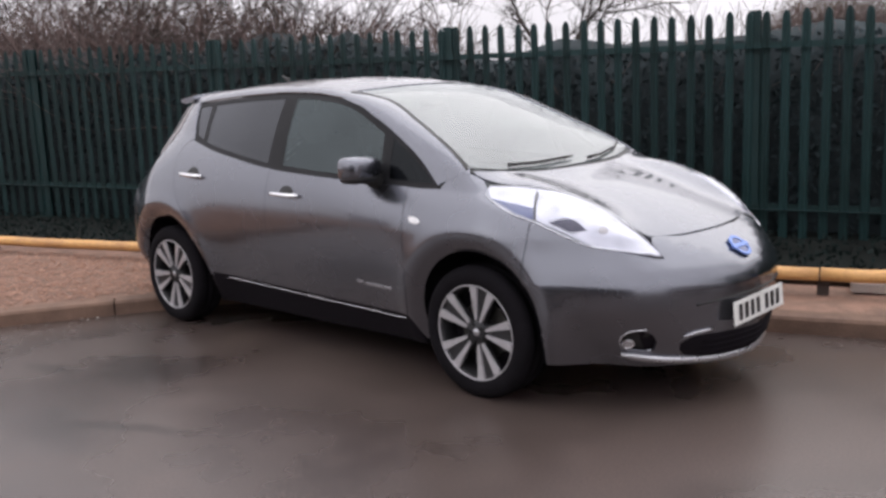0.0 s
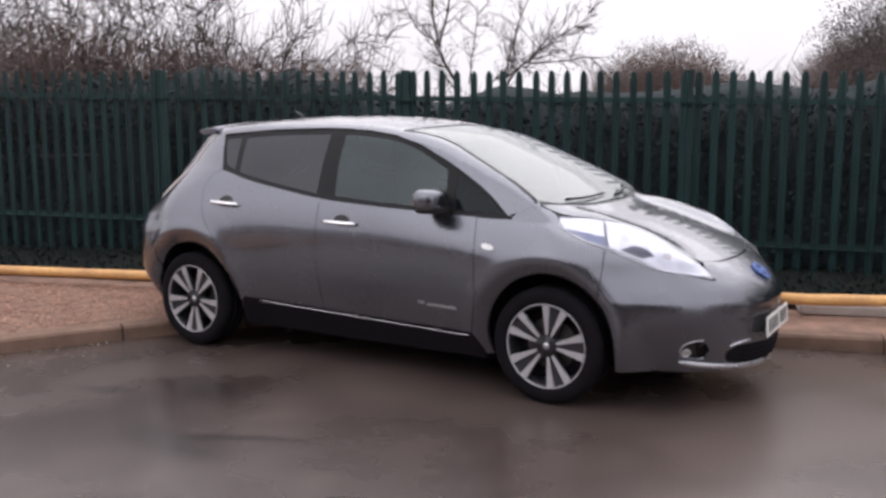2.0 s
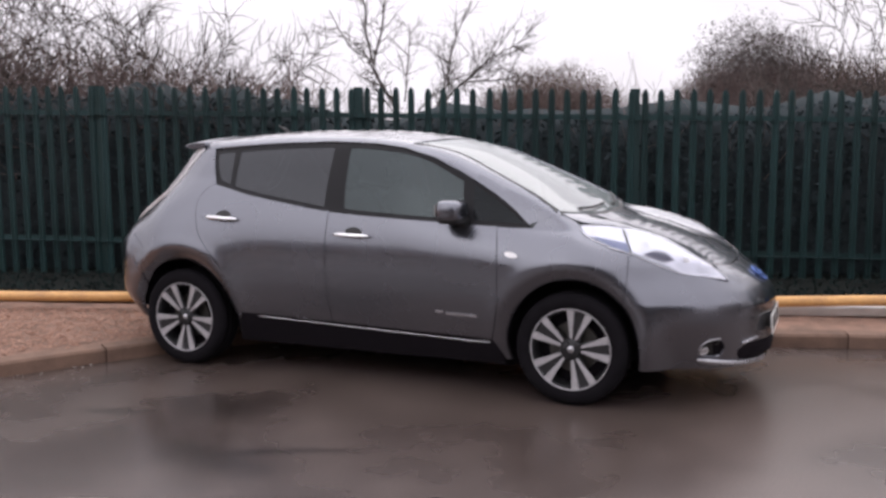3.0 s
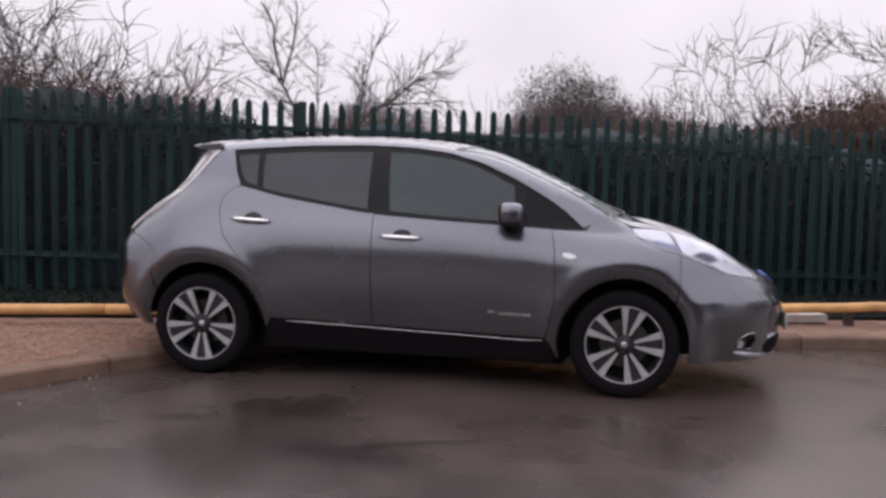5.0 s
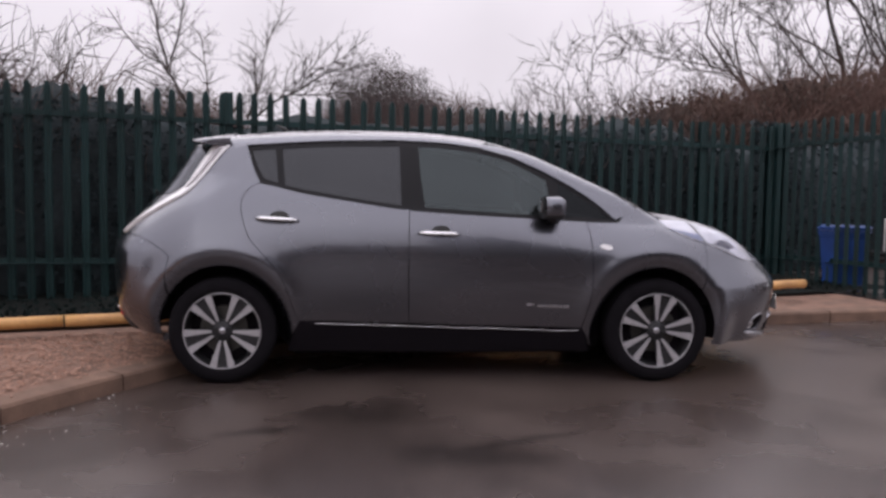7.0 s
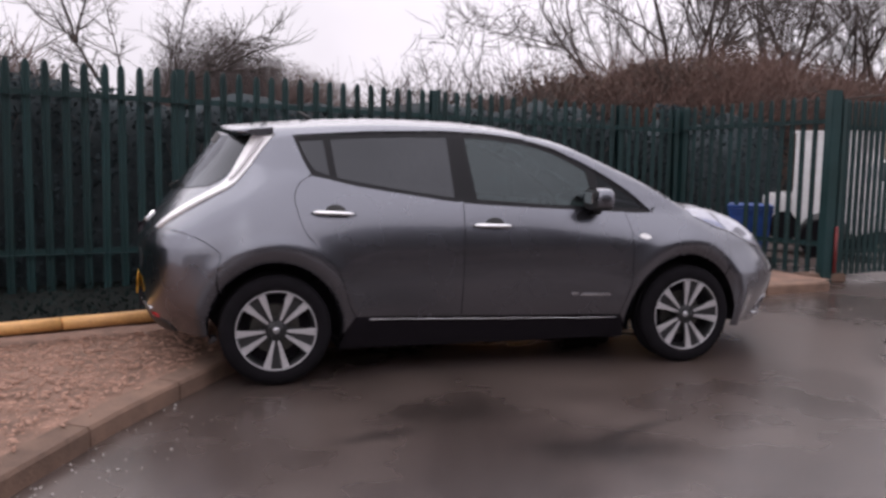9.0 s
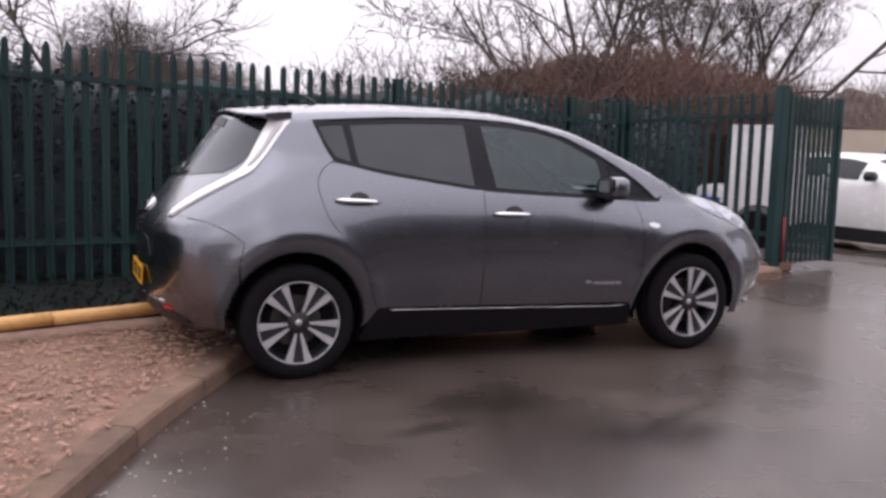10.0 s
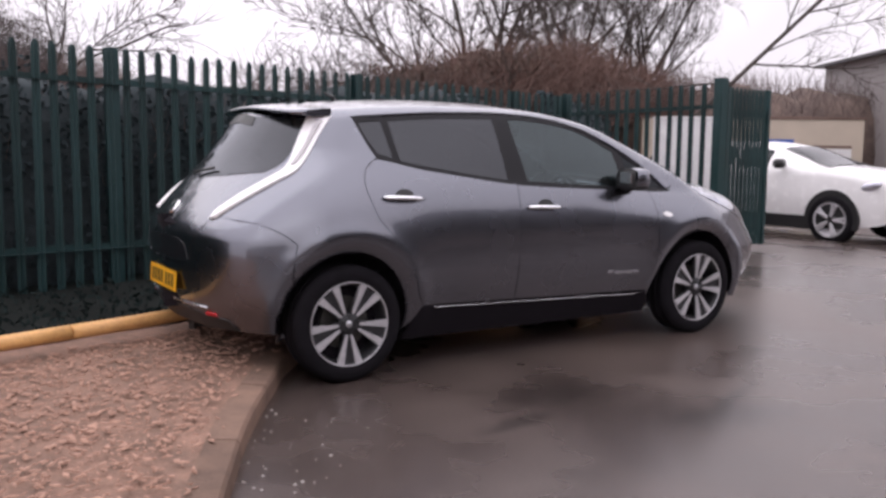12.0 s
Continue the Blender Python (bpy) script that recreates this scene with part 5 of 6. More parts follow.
    part("hub_badge", lathe(bmesh.new(), [(0.0, -0.090), (0.016, -0.089), (0.019, -0.086)], 20), M_SATIN, hub, "silver centre badge", smooth=True)
    for k in range(5):
        a = radians(72 * k)
        bm = bmesh.new()
        bmesh.ops.create_cone(bm, cap_ends=True, segments=6, radius1=0.009, radius2=0.008, depth=0.012, matrix=Matrix.Translation((0.044 * math.sin(a), -0.088, 0.044 * math.cos(a))) @ Matrix.Rotation(math.pi / 2, 4, "X"))
        part("wheel_nut", bm, M_BLACK, hub)
    return w


for x, s, turn in ((1.35, 1, -22), (-1.35, 1, 0), (1.35, -1, 30), (-1.35, -1, 10)):
    wheel(x, s, turn)


# cabin, dim behind the glass
def seat(x, y, wide=0.50):
    st = tagged(empty("car_seat", Matrix.Translation((x, y, 0))), "", "")
    st.parent = car
    part("cushion", box(bmesh.new(), -0.26, -wide / 2, 0.42, 0.27, wide / 2, 0.62, 0.06), M_SEAT, st, "dark cloth cushion", smooth=True)
    bm = bmesh.new()
    box(bm, -0.07, -wide / 2, -0.02, 0.07, wide / 2, 0.62, 0.06, Matrix.Translation((-0.27, 0, 0.58)) @ Matrix.Rotation(radians(-14), 4, "Y"))
    part("backrest", bm, M_SEAT, st, "dark cloth backrest", smooth=True)
    bm = bmesh.new()
    box(bm, -0.05, -0.13, 0.0, 0.05, 0.13, 0.18, 0.045, Matrix.Translation((-0.445, 0, 1.19)) @ Matrix.Rotation(radians(-8), 4, "Y"))
    part("headrest", bm, M_SEAT, st, "dark headrest", smooth=True)


seat(0.12, -0.37), seat(0.12, 0.37), seat(-0.72, -0.37, 0.56), seat(-0.72, 0.37, 0.56)
bm = bmesh.new()
rows = []
for x, z, w in ((1.26, 0.98, 0.70), (1.10, 1.00, 0.70), (0.86, 1.0, 0.69), (0.74, 0.95, 0.69), (0.72, 0.70, 0.69)):
    rows.append([bm.verts.new((x, y, z + 0.03 * math.exp(-((y + 0.37) / 0.2) ** 2) * (x < 1.1))) for y in np.linspace(-w, w, 19)])
for a, b in zip(rows, rows[1:]):
    for j in range(18):
        bm.faces.new((a[j], a[j + 1], b[j + 1], b[j]))
part("dashboard", bm, M_DASH, car, "grey plastic dashboard", smooth=True)
bm = bmesh.new()
tilt = Matrix.Translation((0.58, -0.37, 0.92)) @ Matrix.Rotation(radians(68), 4, "Y")
tube(bm, [tilt @ Vector((0.185 * math.cos(a), 0.185 * math.sin(a), 0)) for a in np.linspace(0, 2 * math.pi, 33)], 0.016, 8, cap=False)
box(bm, -0.17, -0.02, -0.015, 0.17, 0.02, 0.015, 0.005, tilt), box(bm, -0.02, -0.17, -0.015, 0.02, 0.17, 0.015, 0.005, tilt)
part("steering_wheel", bm, M_BLACK, car, "black steering wheel", smooth=True)
bm = bmesh.new()
box(bm, 0.30, -0.12, 1.36, 0.34, 0.12, 1.44, 0.02)
part("rear_view_mirror", bm, M_BLACK, car, smooth=True)

# ---- winter vegetation ----
rng = random.Random(11)
M_HEDGE = material("dead_hedge_brown", (0.085, 0.052, 0.038), 0.95, spread=0.5, scale=1.6, fine=14, bump=1.0, bump_scale=12, tint=(0.030, 0.020, 0.018))
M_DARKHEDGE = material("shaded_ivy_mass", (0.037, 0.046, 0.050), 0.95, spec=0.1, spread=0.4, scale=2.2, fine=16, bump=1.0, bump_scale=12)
M_HEDGETWIG = material("red_brown_shoots", (0.128, 0.076, 0.062), 0.95, spread=0.4, scale=1.5)
M_FARTWIG = material("grey_brown_twigs", (0.13, 0.095, 0.088), 0.95, spread=0.35, scale=0.6)
M_LEAFBROWN = material("withered_leaf", (0.10, 0.065, 0.048), 0.8, spread=0.5, scale=2.0, tint=(0.045, 0.032, 0.028))
M_LEAFGREEN = material("olive_evergreen_leaf", (0.105, 0.090, 0.086), 0.8, spread=0.35, scale=1.0, tint=(0.062, 0.050, 0.050))


def limb(bm, start, way, length, radius, rng, segs=5, sides=5, wander=0.18, lift=0.05, tip=0.25):
    """A crooked tapering branch; gives its points and radii."""
    p, way = Vector(start), Vector(way).normalized()
    pts, radii = [p.copy()], [radius]
    for i in range(segs):
        way = (way + Vector((rng.uniform(-1, 1), rng.uniform(-1, 1), rng.uniform(-1, 1))) * wander + Vector((0, 0, lift))).normalized()
        p = p + way * (length / segs)
        pts.append(p.copy())
        radii.append(radius * (1 - (1 - tip) * (i + 1) / segs))
    tube(bm, pts, radii, sides, cap=False)
    return pts, radii


def grow(thick, fine, start, way, length, radius, level, rng, spread=0.75, kids=(4, 5, 5), lift=0.05, wander=0.18, least=0.0035):
    """A branch with branches on it, down to fine twigs."""
    pts, radii = limb(thick if radius > 0.012 else fine, start, way, length, radius, rng, 5 if level else 4, 5 if radius > 0.02 else 3, wander, lift)
    if level == 0:
        return
    for _ in range(kids[-level]):
        k = rng.uniform(0.25, 1.0)
        i = min(int(k * (len(pts) - 1)), len(pts) - 2)
        p = pts[i].lerp(pts[i + 1], k * (len(pts) - 1) - i)
        along = (pts[i + 1] - pts[i]).normalized()
        off = along.orthogonal().normalized()
        off.rotate(Matrix.Rotation(rng.uniform(0, 2 * math.pi), 3, along))
        grow(thick, fine, p, along + off * spread * rng.uniform(0.6, 1.3), length * rng.uniform(0.42, 0.68), max(radii[i] * 0.55, least), level - 1, rng, spread, kids, lift, wander, least)


def bare_tree(name, x, y, z, height, radius, label, stems=1, lean=(0, 0), levels=3, kids=(5, 5, 5), spread=0.8, seed=1, splay=0.25, twig=None, wander=0.18, lift=0.05, wood=None):
    r = random.Random(seed)
    tree = tagged(empty(name, Matrix.Translation((x, y, z))), label, "tree" if "tree" in name else "shrub", group={"bare_shrub": "shrubs behind the fence", "hawthorn_shrub": "hawthorns behind the fence", "bare_tree": "tall trees behind the yard"}.get(name, ""))
    thick, fine = bmesh.new(), bmesh.new()
    for k in range(stems):
        a = 2 * math.pi * (k + r.random() * 0.6) / stems
        way = Vector((lean[0] + splay * math.cos(a) * (stems > 1), lean[1] + splay * math.sin(a) * (stems > 1), 1))
        grow(thick, fine, (0.08 * math.cos(a) * (stems > 1), 0.08 * math.sin(a) * (stems > 1), 0), way, height * r.uniform(0.55, 0.72), radius, levels, r, spread, kids, lift, wander, 0.0125 if twig is M_FARTWIG else 0.0075)
    for v in [*thick.verts, *fine.verts] if "shrub" in name else ():
        near = (Vector((x + v.co.x, y + v.co.y)) - FENCE_A).dot(FENCE_N)
        if near < 0.3:
            v.co.x, v.co.y = v.co.x + FENCE_N.x * (0.3 - near), v.co.y + FENCE_N.y * (0.3 - near)
    part("trunk", thick, wood or M_BARK, tree, "bare grey-brown trunk and limbs", smooth=True)
    part("crown", fine, twig or M_BARK, tree, "leafless fine twigs")
    return tree


def thicket(name, label, mat, count, where, length, radius, seed, up=1.0, spread=0.5, category="shrub"):
    """Countless thin shoots; where(r) gives a foot."""
    r = random.Random(seed)
    bm = bmesh.new()
    for _ in range(count):
        p, reach = where(r)
        limb(bm, p, (r.uniform(-spread, spread), r.uniform(-spread, spread), up), length * reach * r.uniform(0.6, 1.25), radius * r.uniform(0.6, 1.4), r, 4, 3, 0.28, 0.02)
    return tagged(part(name, bm, mat), label, category, kind="stuff")


def leaf(bm, p, size, r, flat=0.6):
    a = Vector((r.uniform(-1, 1), r.uniform(-1, 1), r.uniform(-1, 1) * flat)).normalized()
    b = a.orthogonal().normalized()
    b.rotate(Matrix.Rotation(r.uniform(0, 6.28), 3, a))
    c = a.cross(b)
    v = [bm.verts.new(p + q) for q in (b * size, c * size * 0.55, -b * size, -c * size * 0.55)]
    bm.faces.new(v)


def lumpy_wall(name, label, mat, path, height, depth, seed, foot=0.1, category="hedge", step=0.3):
    """A closed, uneven mass of growth along a path; height(i) by place."""
    bm = bmesh.new()
    pts = smooth_path([Vector((*p, 0)) for p in path], step)
    rings = []
    for i, p in enumerate(pts):
        a, b = pts[max(i - 1, 0)], pts[min(i + 1, len(pts) - 1)]
        way = (b - a).normalized()
        left = Vector((-way.y, way.x, 0))
        h = height(i / (len(pts) - 1)) * (1 + 0.16 * noise.noise((i * 0.31, seed, 0)) + 0.08 * noise.noise((i * 1.1, seed, 5)))
        ring = []
        for o, u in ((0.0, 0.0), (-0.06, 0.35), (0.0, 0.7), (0.12, 0.92), (0.5, 1.0), (0.9, 0.9), (1.0, 0.0)):
            j = 0.22 * noise.noise((i * 0.6 + 3, o * 4 + u * 5, seed))
            ring.append(bm.verts.new(p + left * (o * depth + j) + Vector((0, 0, foot + u * h + 0.3 * j * u))))
        rings.append(ring)
    for a, b in zip(rings, rings[1:]):
        for j in range(6):
            bm.faces.new((a[j], b[j], b[j + 1], a[j + 1]))
    bm.faces.new(rings[0][::-1]), bm.faces.new(rings[-1])
    bmesh.ops.recalc_face_normals(bm, faces=bm.faces[:])
    return tagged(part(name, bm, mat, smooth=True), label, category, kind="stuff"), pts


# ivy and bramble close behind the pales
def ivy_top(s):
    return 1.62 + 0.16 * noise.noise((s * 0.7, 2.0, 0)) + 0.10 * noise.noise((s * 2.3, 4.0, 0)) - 0.012 * s + 0.26 * ramp(s, 1.5, 0.9) + 0.07 + 0.13 * ramp(s, 2.3, 2.9) + 0.04 * ramp(s, 4.1, 4.9)


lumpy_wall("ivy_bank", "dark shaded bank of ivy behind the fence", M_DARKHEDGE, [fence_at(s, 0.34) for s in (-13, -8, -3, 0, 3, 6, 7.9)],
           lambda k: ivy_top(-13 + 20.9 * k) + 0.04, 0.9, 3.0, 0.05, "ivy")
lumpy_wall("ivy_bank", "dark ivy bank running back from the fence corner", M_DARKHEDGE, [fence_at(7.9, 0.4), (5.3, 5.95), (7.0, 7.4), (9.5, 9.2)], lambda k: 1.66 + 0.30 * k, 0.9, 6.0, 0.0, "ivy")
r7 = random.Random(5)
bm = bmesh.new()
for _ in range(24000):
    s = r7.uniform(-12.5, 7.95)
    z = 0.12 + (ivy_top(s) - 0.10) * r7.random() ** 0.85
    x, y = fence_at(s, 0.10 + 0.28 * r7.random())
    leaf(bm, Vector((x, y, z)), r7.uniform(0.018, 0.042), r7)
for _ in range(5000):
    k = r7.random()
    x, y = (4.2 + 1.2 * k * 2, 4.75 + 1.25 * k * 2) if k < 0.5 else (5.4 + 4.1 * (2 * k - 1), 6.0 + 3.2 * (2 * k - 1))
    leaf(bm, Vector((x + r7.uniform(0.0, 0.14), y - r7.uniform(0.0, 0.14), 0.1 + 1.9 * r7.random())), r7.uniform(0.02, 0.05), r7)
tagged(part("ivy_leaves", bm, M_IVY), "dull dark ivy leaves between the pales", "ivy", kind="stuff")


# sparse near-black leaves over the verge, as dark as the soil beneath
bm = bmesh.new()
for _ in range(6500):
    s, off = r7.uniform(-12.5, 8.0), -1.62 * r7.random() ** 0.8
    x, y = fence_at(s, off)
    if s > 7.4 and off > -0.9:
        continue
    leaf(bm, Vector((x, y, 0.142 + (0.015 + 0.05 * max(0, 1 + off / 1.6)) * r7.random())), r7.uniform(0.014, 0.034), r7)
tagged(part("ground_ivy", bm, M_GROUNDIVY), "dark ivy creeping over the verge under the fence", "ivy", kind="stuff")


def along_fence(s0, s1, off0, off1, z0, z1, tall):
    def where(r):
        s = r.uniform(s0, s1)
        return Vector((*fence_at(s, r.uniform(off0, off1)), r.uniform(z0, z1))), tall(s)
    return where


thicket("bramble_thicket", "tangle of bare russet brambles over the fence", M_TWIG, 7200, along_fence(-13, 0.6, 0.45, 3.2, 0.9, 2.1, lambda s: 0.95 if s < -2.6 else (0.6 if s < -1 else 0.42)), 1.6, 0.0075, 21, 0.55, 0.9)
thicket("bramble_thicket", "low bare brambles behind the fence", M_TWIG, 1300, along_fence(0.5, 7.7, 0.4, 2.0, 0.8, 1.5, lambda s: 0.55 if s < 3.4 else (0.8 if s < 5.8 else 0.65)), 1.1, 0.006, 22, 0.8, 0.8)
for k, (x, y, h, n) in enumerate(((-11.6, 2.6, 3.8, 5), (-9.9, 3.0, 4.0, 5), (-8.4, 3.2, 4.0, 5), (-6.9, 3.4, 4.0, 4), (-5.9, 4.4, 3.9, 3), (-4.95, 3.7, 3.6, 3), (-4.2, 3.9, 3.2, 3))):
    bare_tree("bare_shrub", x, y, 0.1, h, 0.042, "gnarled leafless multi-stemmed shrub behind the fence", n, (0.05, 0), 3, (6, 5, 5), 1.0, 40 + k, 0.40, None, 0.32, 0.02)


def sapling(x, y):
    """Two crooked stems that fork over the fence, one upright, one leaning far out."""
    r = random.Random(77)
    tree = tagged(empty("bare_sapling", Matrix.Translation((x, y, 0.1))), "spreading leafless sapling with two crooked stems behind the fence", "tree")
    twigs = bmesh.new()
    arms = (((0.10, 0, 0), (-0.02, 0, 1), 1.85, 0.048), ((0.06, 0, 1.82), (-0.42, 0, 0.85), 0.72, 0.036), ((-0.26, 0, 2.42), (-0.26, 0.05, 0.95), 1.15, 0.024), ((-0.24, 0, 2.36), (0.20, 0.1, 1), 1.05, 0.022),
            ((-0.22, 0, 2.38), (-0.85, 0.1, 0.42), 1.15, 0.015), ((0.05, 0, 1.75), (-0.75, 0.15, 0.8), 0.8, 0.014), ((0.55, -0.1, 0), (0.06, 0, 1), 1.80, 0.040), ((0.64, -0.1, 1.75), (0.80, -0.1, 0.62), 1.65, 0.021), ((0.66, -0.1, 1.78), (0.55, 0.05, 0.9), 1.35, 0.016), ((1.05, -0.12, 2.05), (0.55, 0, 0.75), 0.95, 0.012), ((0.2, 0, 1.9), (0.1, 0.1, 1), 1.2, 0.014), ((1.35, -0.15, 2.3), (0.8, 0, 0.5), 0.75, 0.010),
            ((0.62, -0.1, 1.7), (0.30, 0.1, 0.85), 1.05, 0.020), ((1.1, -0.15, 2.1), (0.95, 0, 0.22), 0.9, 0.014), ((0.3, 0, 1.6), (0.35, 0.2, 0.9), 0.95, 0.015))
    for at, way, length, thick in arms:
        bm = bmesh.new()
        arm, radii = limb(bm, at, way, length, thick * 0.75, r, 7, 6, 0.24, 0.0, 0.5)
        part("trunk" if at[2] == 0 else "limb", bm, M_BARK, tree, smooth=True)
        for _ in range(0 if at[2] == 0 else 17):
            i = r.randrange(1, len(arm) - 1)
            along = (arm[i + 1] - arm[i]).normalized()
            off = along.orthogonal().normalized()
            off.rotate(Matrix.Rotation(r.uniform(0, 6.283), 3, along))
            grow(twigs, twigs, arm[i], along + off * r.uniform(0.6, 1.2), length * r.uniform(0.22, 0.42), max(0.006, radii[i] * 0.4), 1, r, 0.9, (4,), 0.02, 0.28)
    tagged(part("crown", twigs, M_BARK, tree, "leafless fine twigs"), kind="stuff")
    return tree


sapling(-2.62, 4.85)
for k, (x, y, h) in enumerate(((2.1, 8.5, 2.7), (2.9, 8.6, 3.0), (3.7, 8.8, 3.3), (4.4, 9.2, 3.1), (5.4, 9.5, 3.1), (6.7, 9.7, 3.3))):
    bare_tree("hawthorn_shrub", x, y, 0.1, h, 0.045, "dense gnarled leafless hawthorn behind the fence", 5, (0, 0), 3, (6, 6, 5), 1.05, 90 + k, 0.45, None, 0.36, 0.02)

# dead hedge past the fence's corner
hedge, hedge_pts = lumpy_wall("brown_hedge", "withered brown hedge beyond the fence corner", M_HEDGE, [(3.9, 8.3), (6.0, 9.0), (8.5, 10.4), (11.0, 12.4), (14.0, 14.6), (18.0, 16.5)],
                              lambda k: 2.25 + 0.85 * min(1, k * 3.0) * (1 - 0.35 * max(0, k - 0.6)), 2.6, 9.0, 0.0)
bm = bmesh.new()
fine = bmesh.new()
for _ in range(9000):
    i = r7.randrange(len(hedge_pts))
    p = hedge_pts[i] + Vector((r7.uniform(-0.3, 0.9), r7.uniform(-0.3, 0.9), 0))
    h = 2.25 + 0.85 * min(1, i / len(hedge_pts) * 3.0)
    leaf(bm, Vector((p.x, p.y, 0.6 + (h - 0.3) * r7.random() ** 0.6)), r7.uniform(0.03, 0.07), r7)
tagged(part("hedge_leaves", bm, M_LEAFBROWN), "withered brown leaves on the hedge", "leaves", kind="stuff")
def on_hedge(r):
    i = r.randrange(len(hedge_pts))
    h = 2.25 + 0.85 * min(1, i / len(hedge_pts) * 3.0)
    return hedge_pts[i] + Vector((r.uniform(-0.2, 2.0), r.uniform(-0.2, 2.0), h * r.uniform(0.55, 0.95))), 1.0
thicket("hedge_shoots", "bare reddish shoots over the hedge", M_HEDGETWIG, 15000, on_hedge, 1.02, 0.008, 31, 0.7, 0.9)

# larger trees further off
for k, (x, y, h, n, rad) in enumerate(((14.2, 21.6, 10.5, 3, 0.13), (16.2, 22.9, 12.0, 3, 0.15), (18.2, 21.4, 12.0, 2, 0.15), (20.6, 21.6, 12.0, 3, 0.15), (24.6, 21.5, 10.5, 2, 0.13))):
    bare_tree("bare_tree", x, y, 0.0, h, rad, "tall leafless tree with spreading limbs and fine branches", n, (0, 0), 4, (6, 5, 5, 4), 0.75, 120 + k, 0.34, M_FARTWIG, 0.20, 0.03)


def leaning_tree(x, y, z):
    """A trunk that leans out at half a right angle over the yard, with long level side branches."""
    r = random.Random(150)
    tree = tagged(empty("leaning_tree", Matrix.Translation((x, y, z))), "bare tree leaning far out over the yard fence", "tree")
    bm = bmesh.new()
    stem = smooth_path([(0, 0, 0), (0.3, -0.35, 1.2), (1.5, -1.6, 3.0), (2.45, -2.7, 4.45), (3.2, -3.5, 5.5), (3.7, -4.2, 6.6)], 0.25)
    tube(bm, stem, [0.058 - 0.040 * i / (len(stem) - 1) for i in range(len(stem))], 8)
    part("trunk", bm, M_BARK, tree, "leaning grey-brown trunk", smooth=True)
    twigs = bmesh.new()
    arms = ((0.42, (-0.66, 0.75, 0.12), 2.4, 0.03), (0.46, (0.66, -0.75, -0.02), 2.2, 0.028), (0.55, (0.2, -0.1, 1), 1.9, 0.026), (0.62, (0.7, -0.7, 0.25), 2.0, 0.024),
            (0.7, (-0.1, 0.2, 1), 1.7, 0.022), (0.5, (0.75, -0.6, 0.55), 2.3, 0.02), (0.75, (0.75, -0.7, 0.1), 1.9, 0.016), (0.66, (-0.4, 0.5, 0.8), 1.7, 0.016), (0.8, (0.7, -0.75, 0.5), 1.6, 0.02), (0.88, (0.1, 0, 1), 1.5, 0.018), (0.95, (0.6, -0.8, 0.6), 1.3, 0.016))
    for k, way, length, thick in arms:
        bm = bmesh.new()
        arm, radii = limb(bm, stem[int(k * (len(stem) - 1))], way, length, thick * 0.75, r, 7, 6, 0.14, 0.0, 0.4)
        part("limb", bm, M_BARK, tree, smooth=True)
        for _ in range(9):
            i = r.randrange(1, len(arm) - 1)
            along = (arm[i + 1] - arm[i]).normalized()
            off = along.orthogonal().normalized()
            off.rotate(Matrix.Rotation(r.uniform(0, 6.283), 3, along))
            grow(twigs, twigs, arm[i], along + off * r.uniform(0.5, 1.1), length * r.uniform(0.25, 0.5), 0.009, 1, r, 0.8, (5,), 0.03, 0.22, 0.006)
    tagged(part("crown", twigs, M_BARK, tree, "leafless fine twigs"), kind="stuff")
    return tree


leaning_tree(9.1, 8.35, -0.4)


def round_bush(name, x, y, z, rx, rz, label, count, seed, mat, size):
    r = random.Random(seed)
    bush = tagged(empty(name, Matrix.Translation((x, y, 0))), label, "shrub")
    fine, leaves = bmesh.new(), bmesh.new()
    for _ in range(count // 5):
        a, e = r.uniform(0, 6.283), math.asin(r.random())
        limb(fine, (0.2 * math.cos(a), 0.2 * math.sin(a), -0.02), (math.cos(a) * math.cos(e) * rx, math.sin(a) * math.cos(e) * rx, math.sin(e) * rz + z * 0.8), math.hypot(rx, rz) * r.uniform(0.9, 1.45), 0.013, r, 4, 3, 0.18, 0)
    for _ in range(count):
        a, e = r.uniform(0, 6.283), math.asin(r.uniform(-0.4, 1))
        k = (0.30 + 0.80 * r.random() ** 0.7) * (1 + 0.34 * noise.noise((3 * math.cos(a) * math.cos(e), 3 * math.sin(a), 3 * math.sin(e) + seed)))
        leaf(leaves, Vector((rx * k * math.cos(a) * math.cos(e), rx * k * math.sin(a) * math.cos(e), z + rz * k * math.sin(e))), size * r.uniform(0.6, 1.3), r, 1.0)
    part("stem_tangle", fine, M_TWIG, bush, "brown stems")
    part("foliage", leaves, mat, bush, "dull olive-brown foliage")
    return bush


round_bush("round_bush", -0.1, 27.0, 3.1, 2.1, 2.2, "rounded olive-brown bush in the distance", 36000, 3, M_LEAFGREEN, 0.034)
round_bush("round_bush", -7.2, 27.0, 2.5, 2.4, 1.6, "low brown bush in the distance", 24000, 12, M_LEAFBROWN, 0.034)
round_bush("round_bush", 2.2, 29.0, 2.5, 2.6, 1.7, "low brown bush in the distance", 28000, 8, M_LEAFBROWN, 0.034)


def far_wood(r):
    x = r.uniform(-45, 75)
    return Vector((x, 62 + r.uniform(-6, 6) - 0.25 * abs(x - 10), 0)), 0.75 + 0.35 * noise.noise((x * 0.12, 1, 0))
thicket("far_woodland", "distant bare grey-brown woodland", M_FARTWIG, 5200, far_wood, 4.0, 0.045, 61, 1.0, 0.35, "woodland")

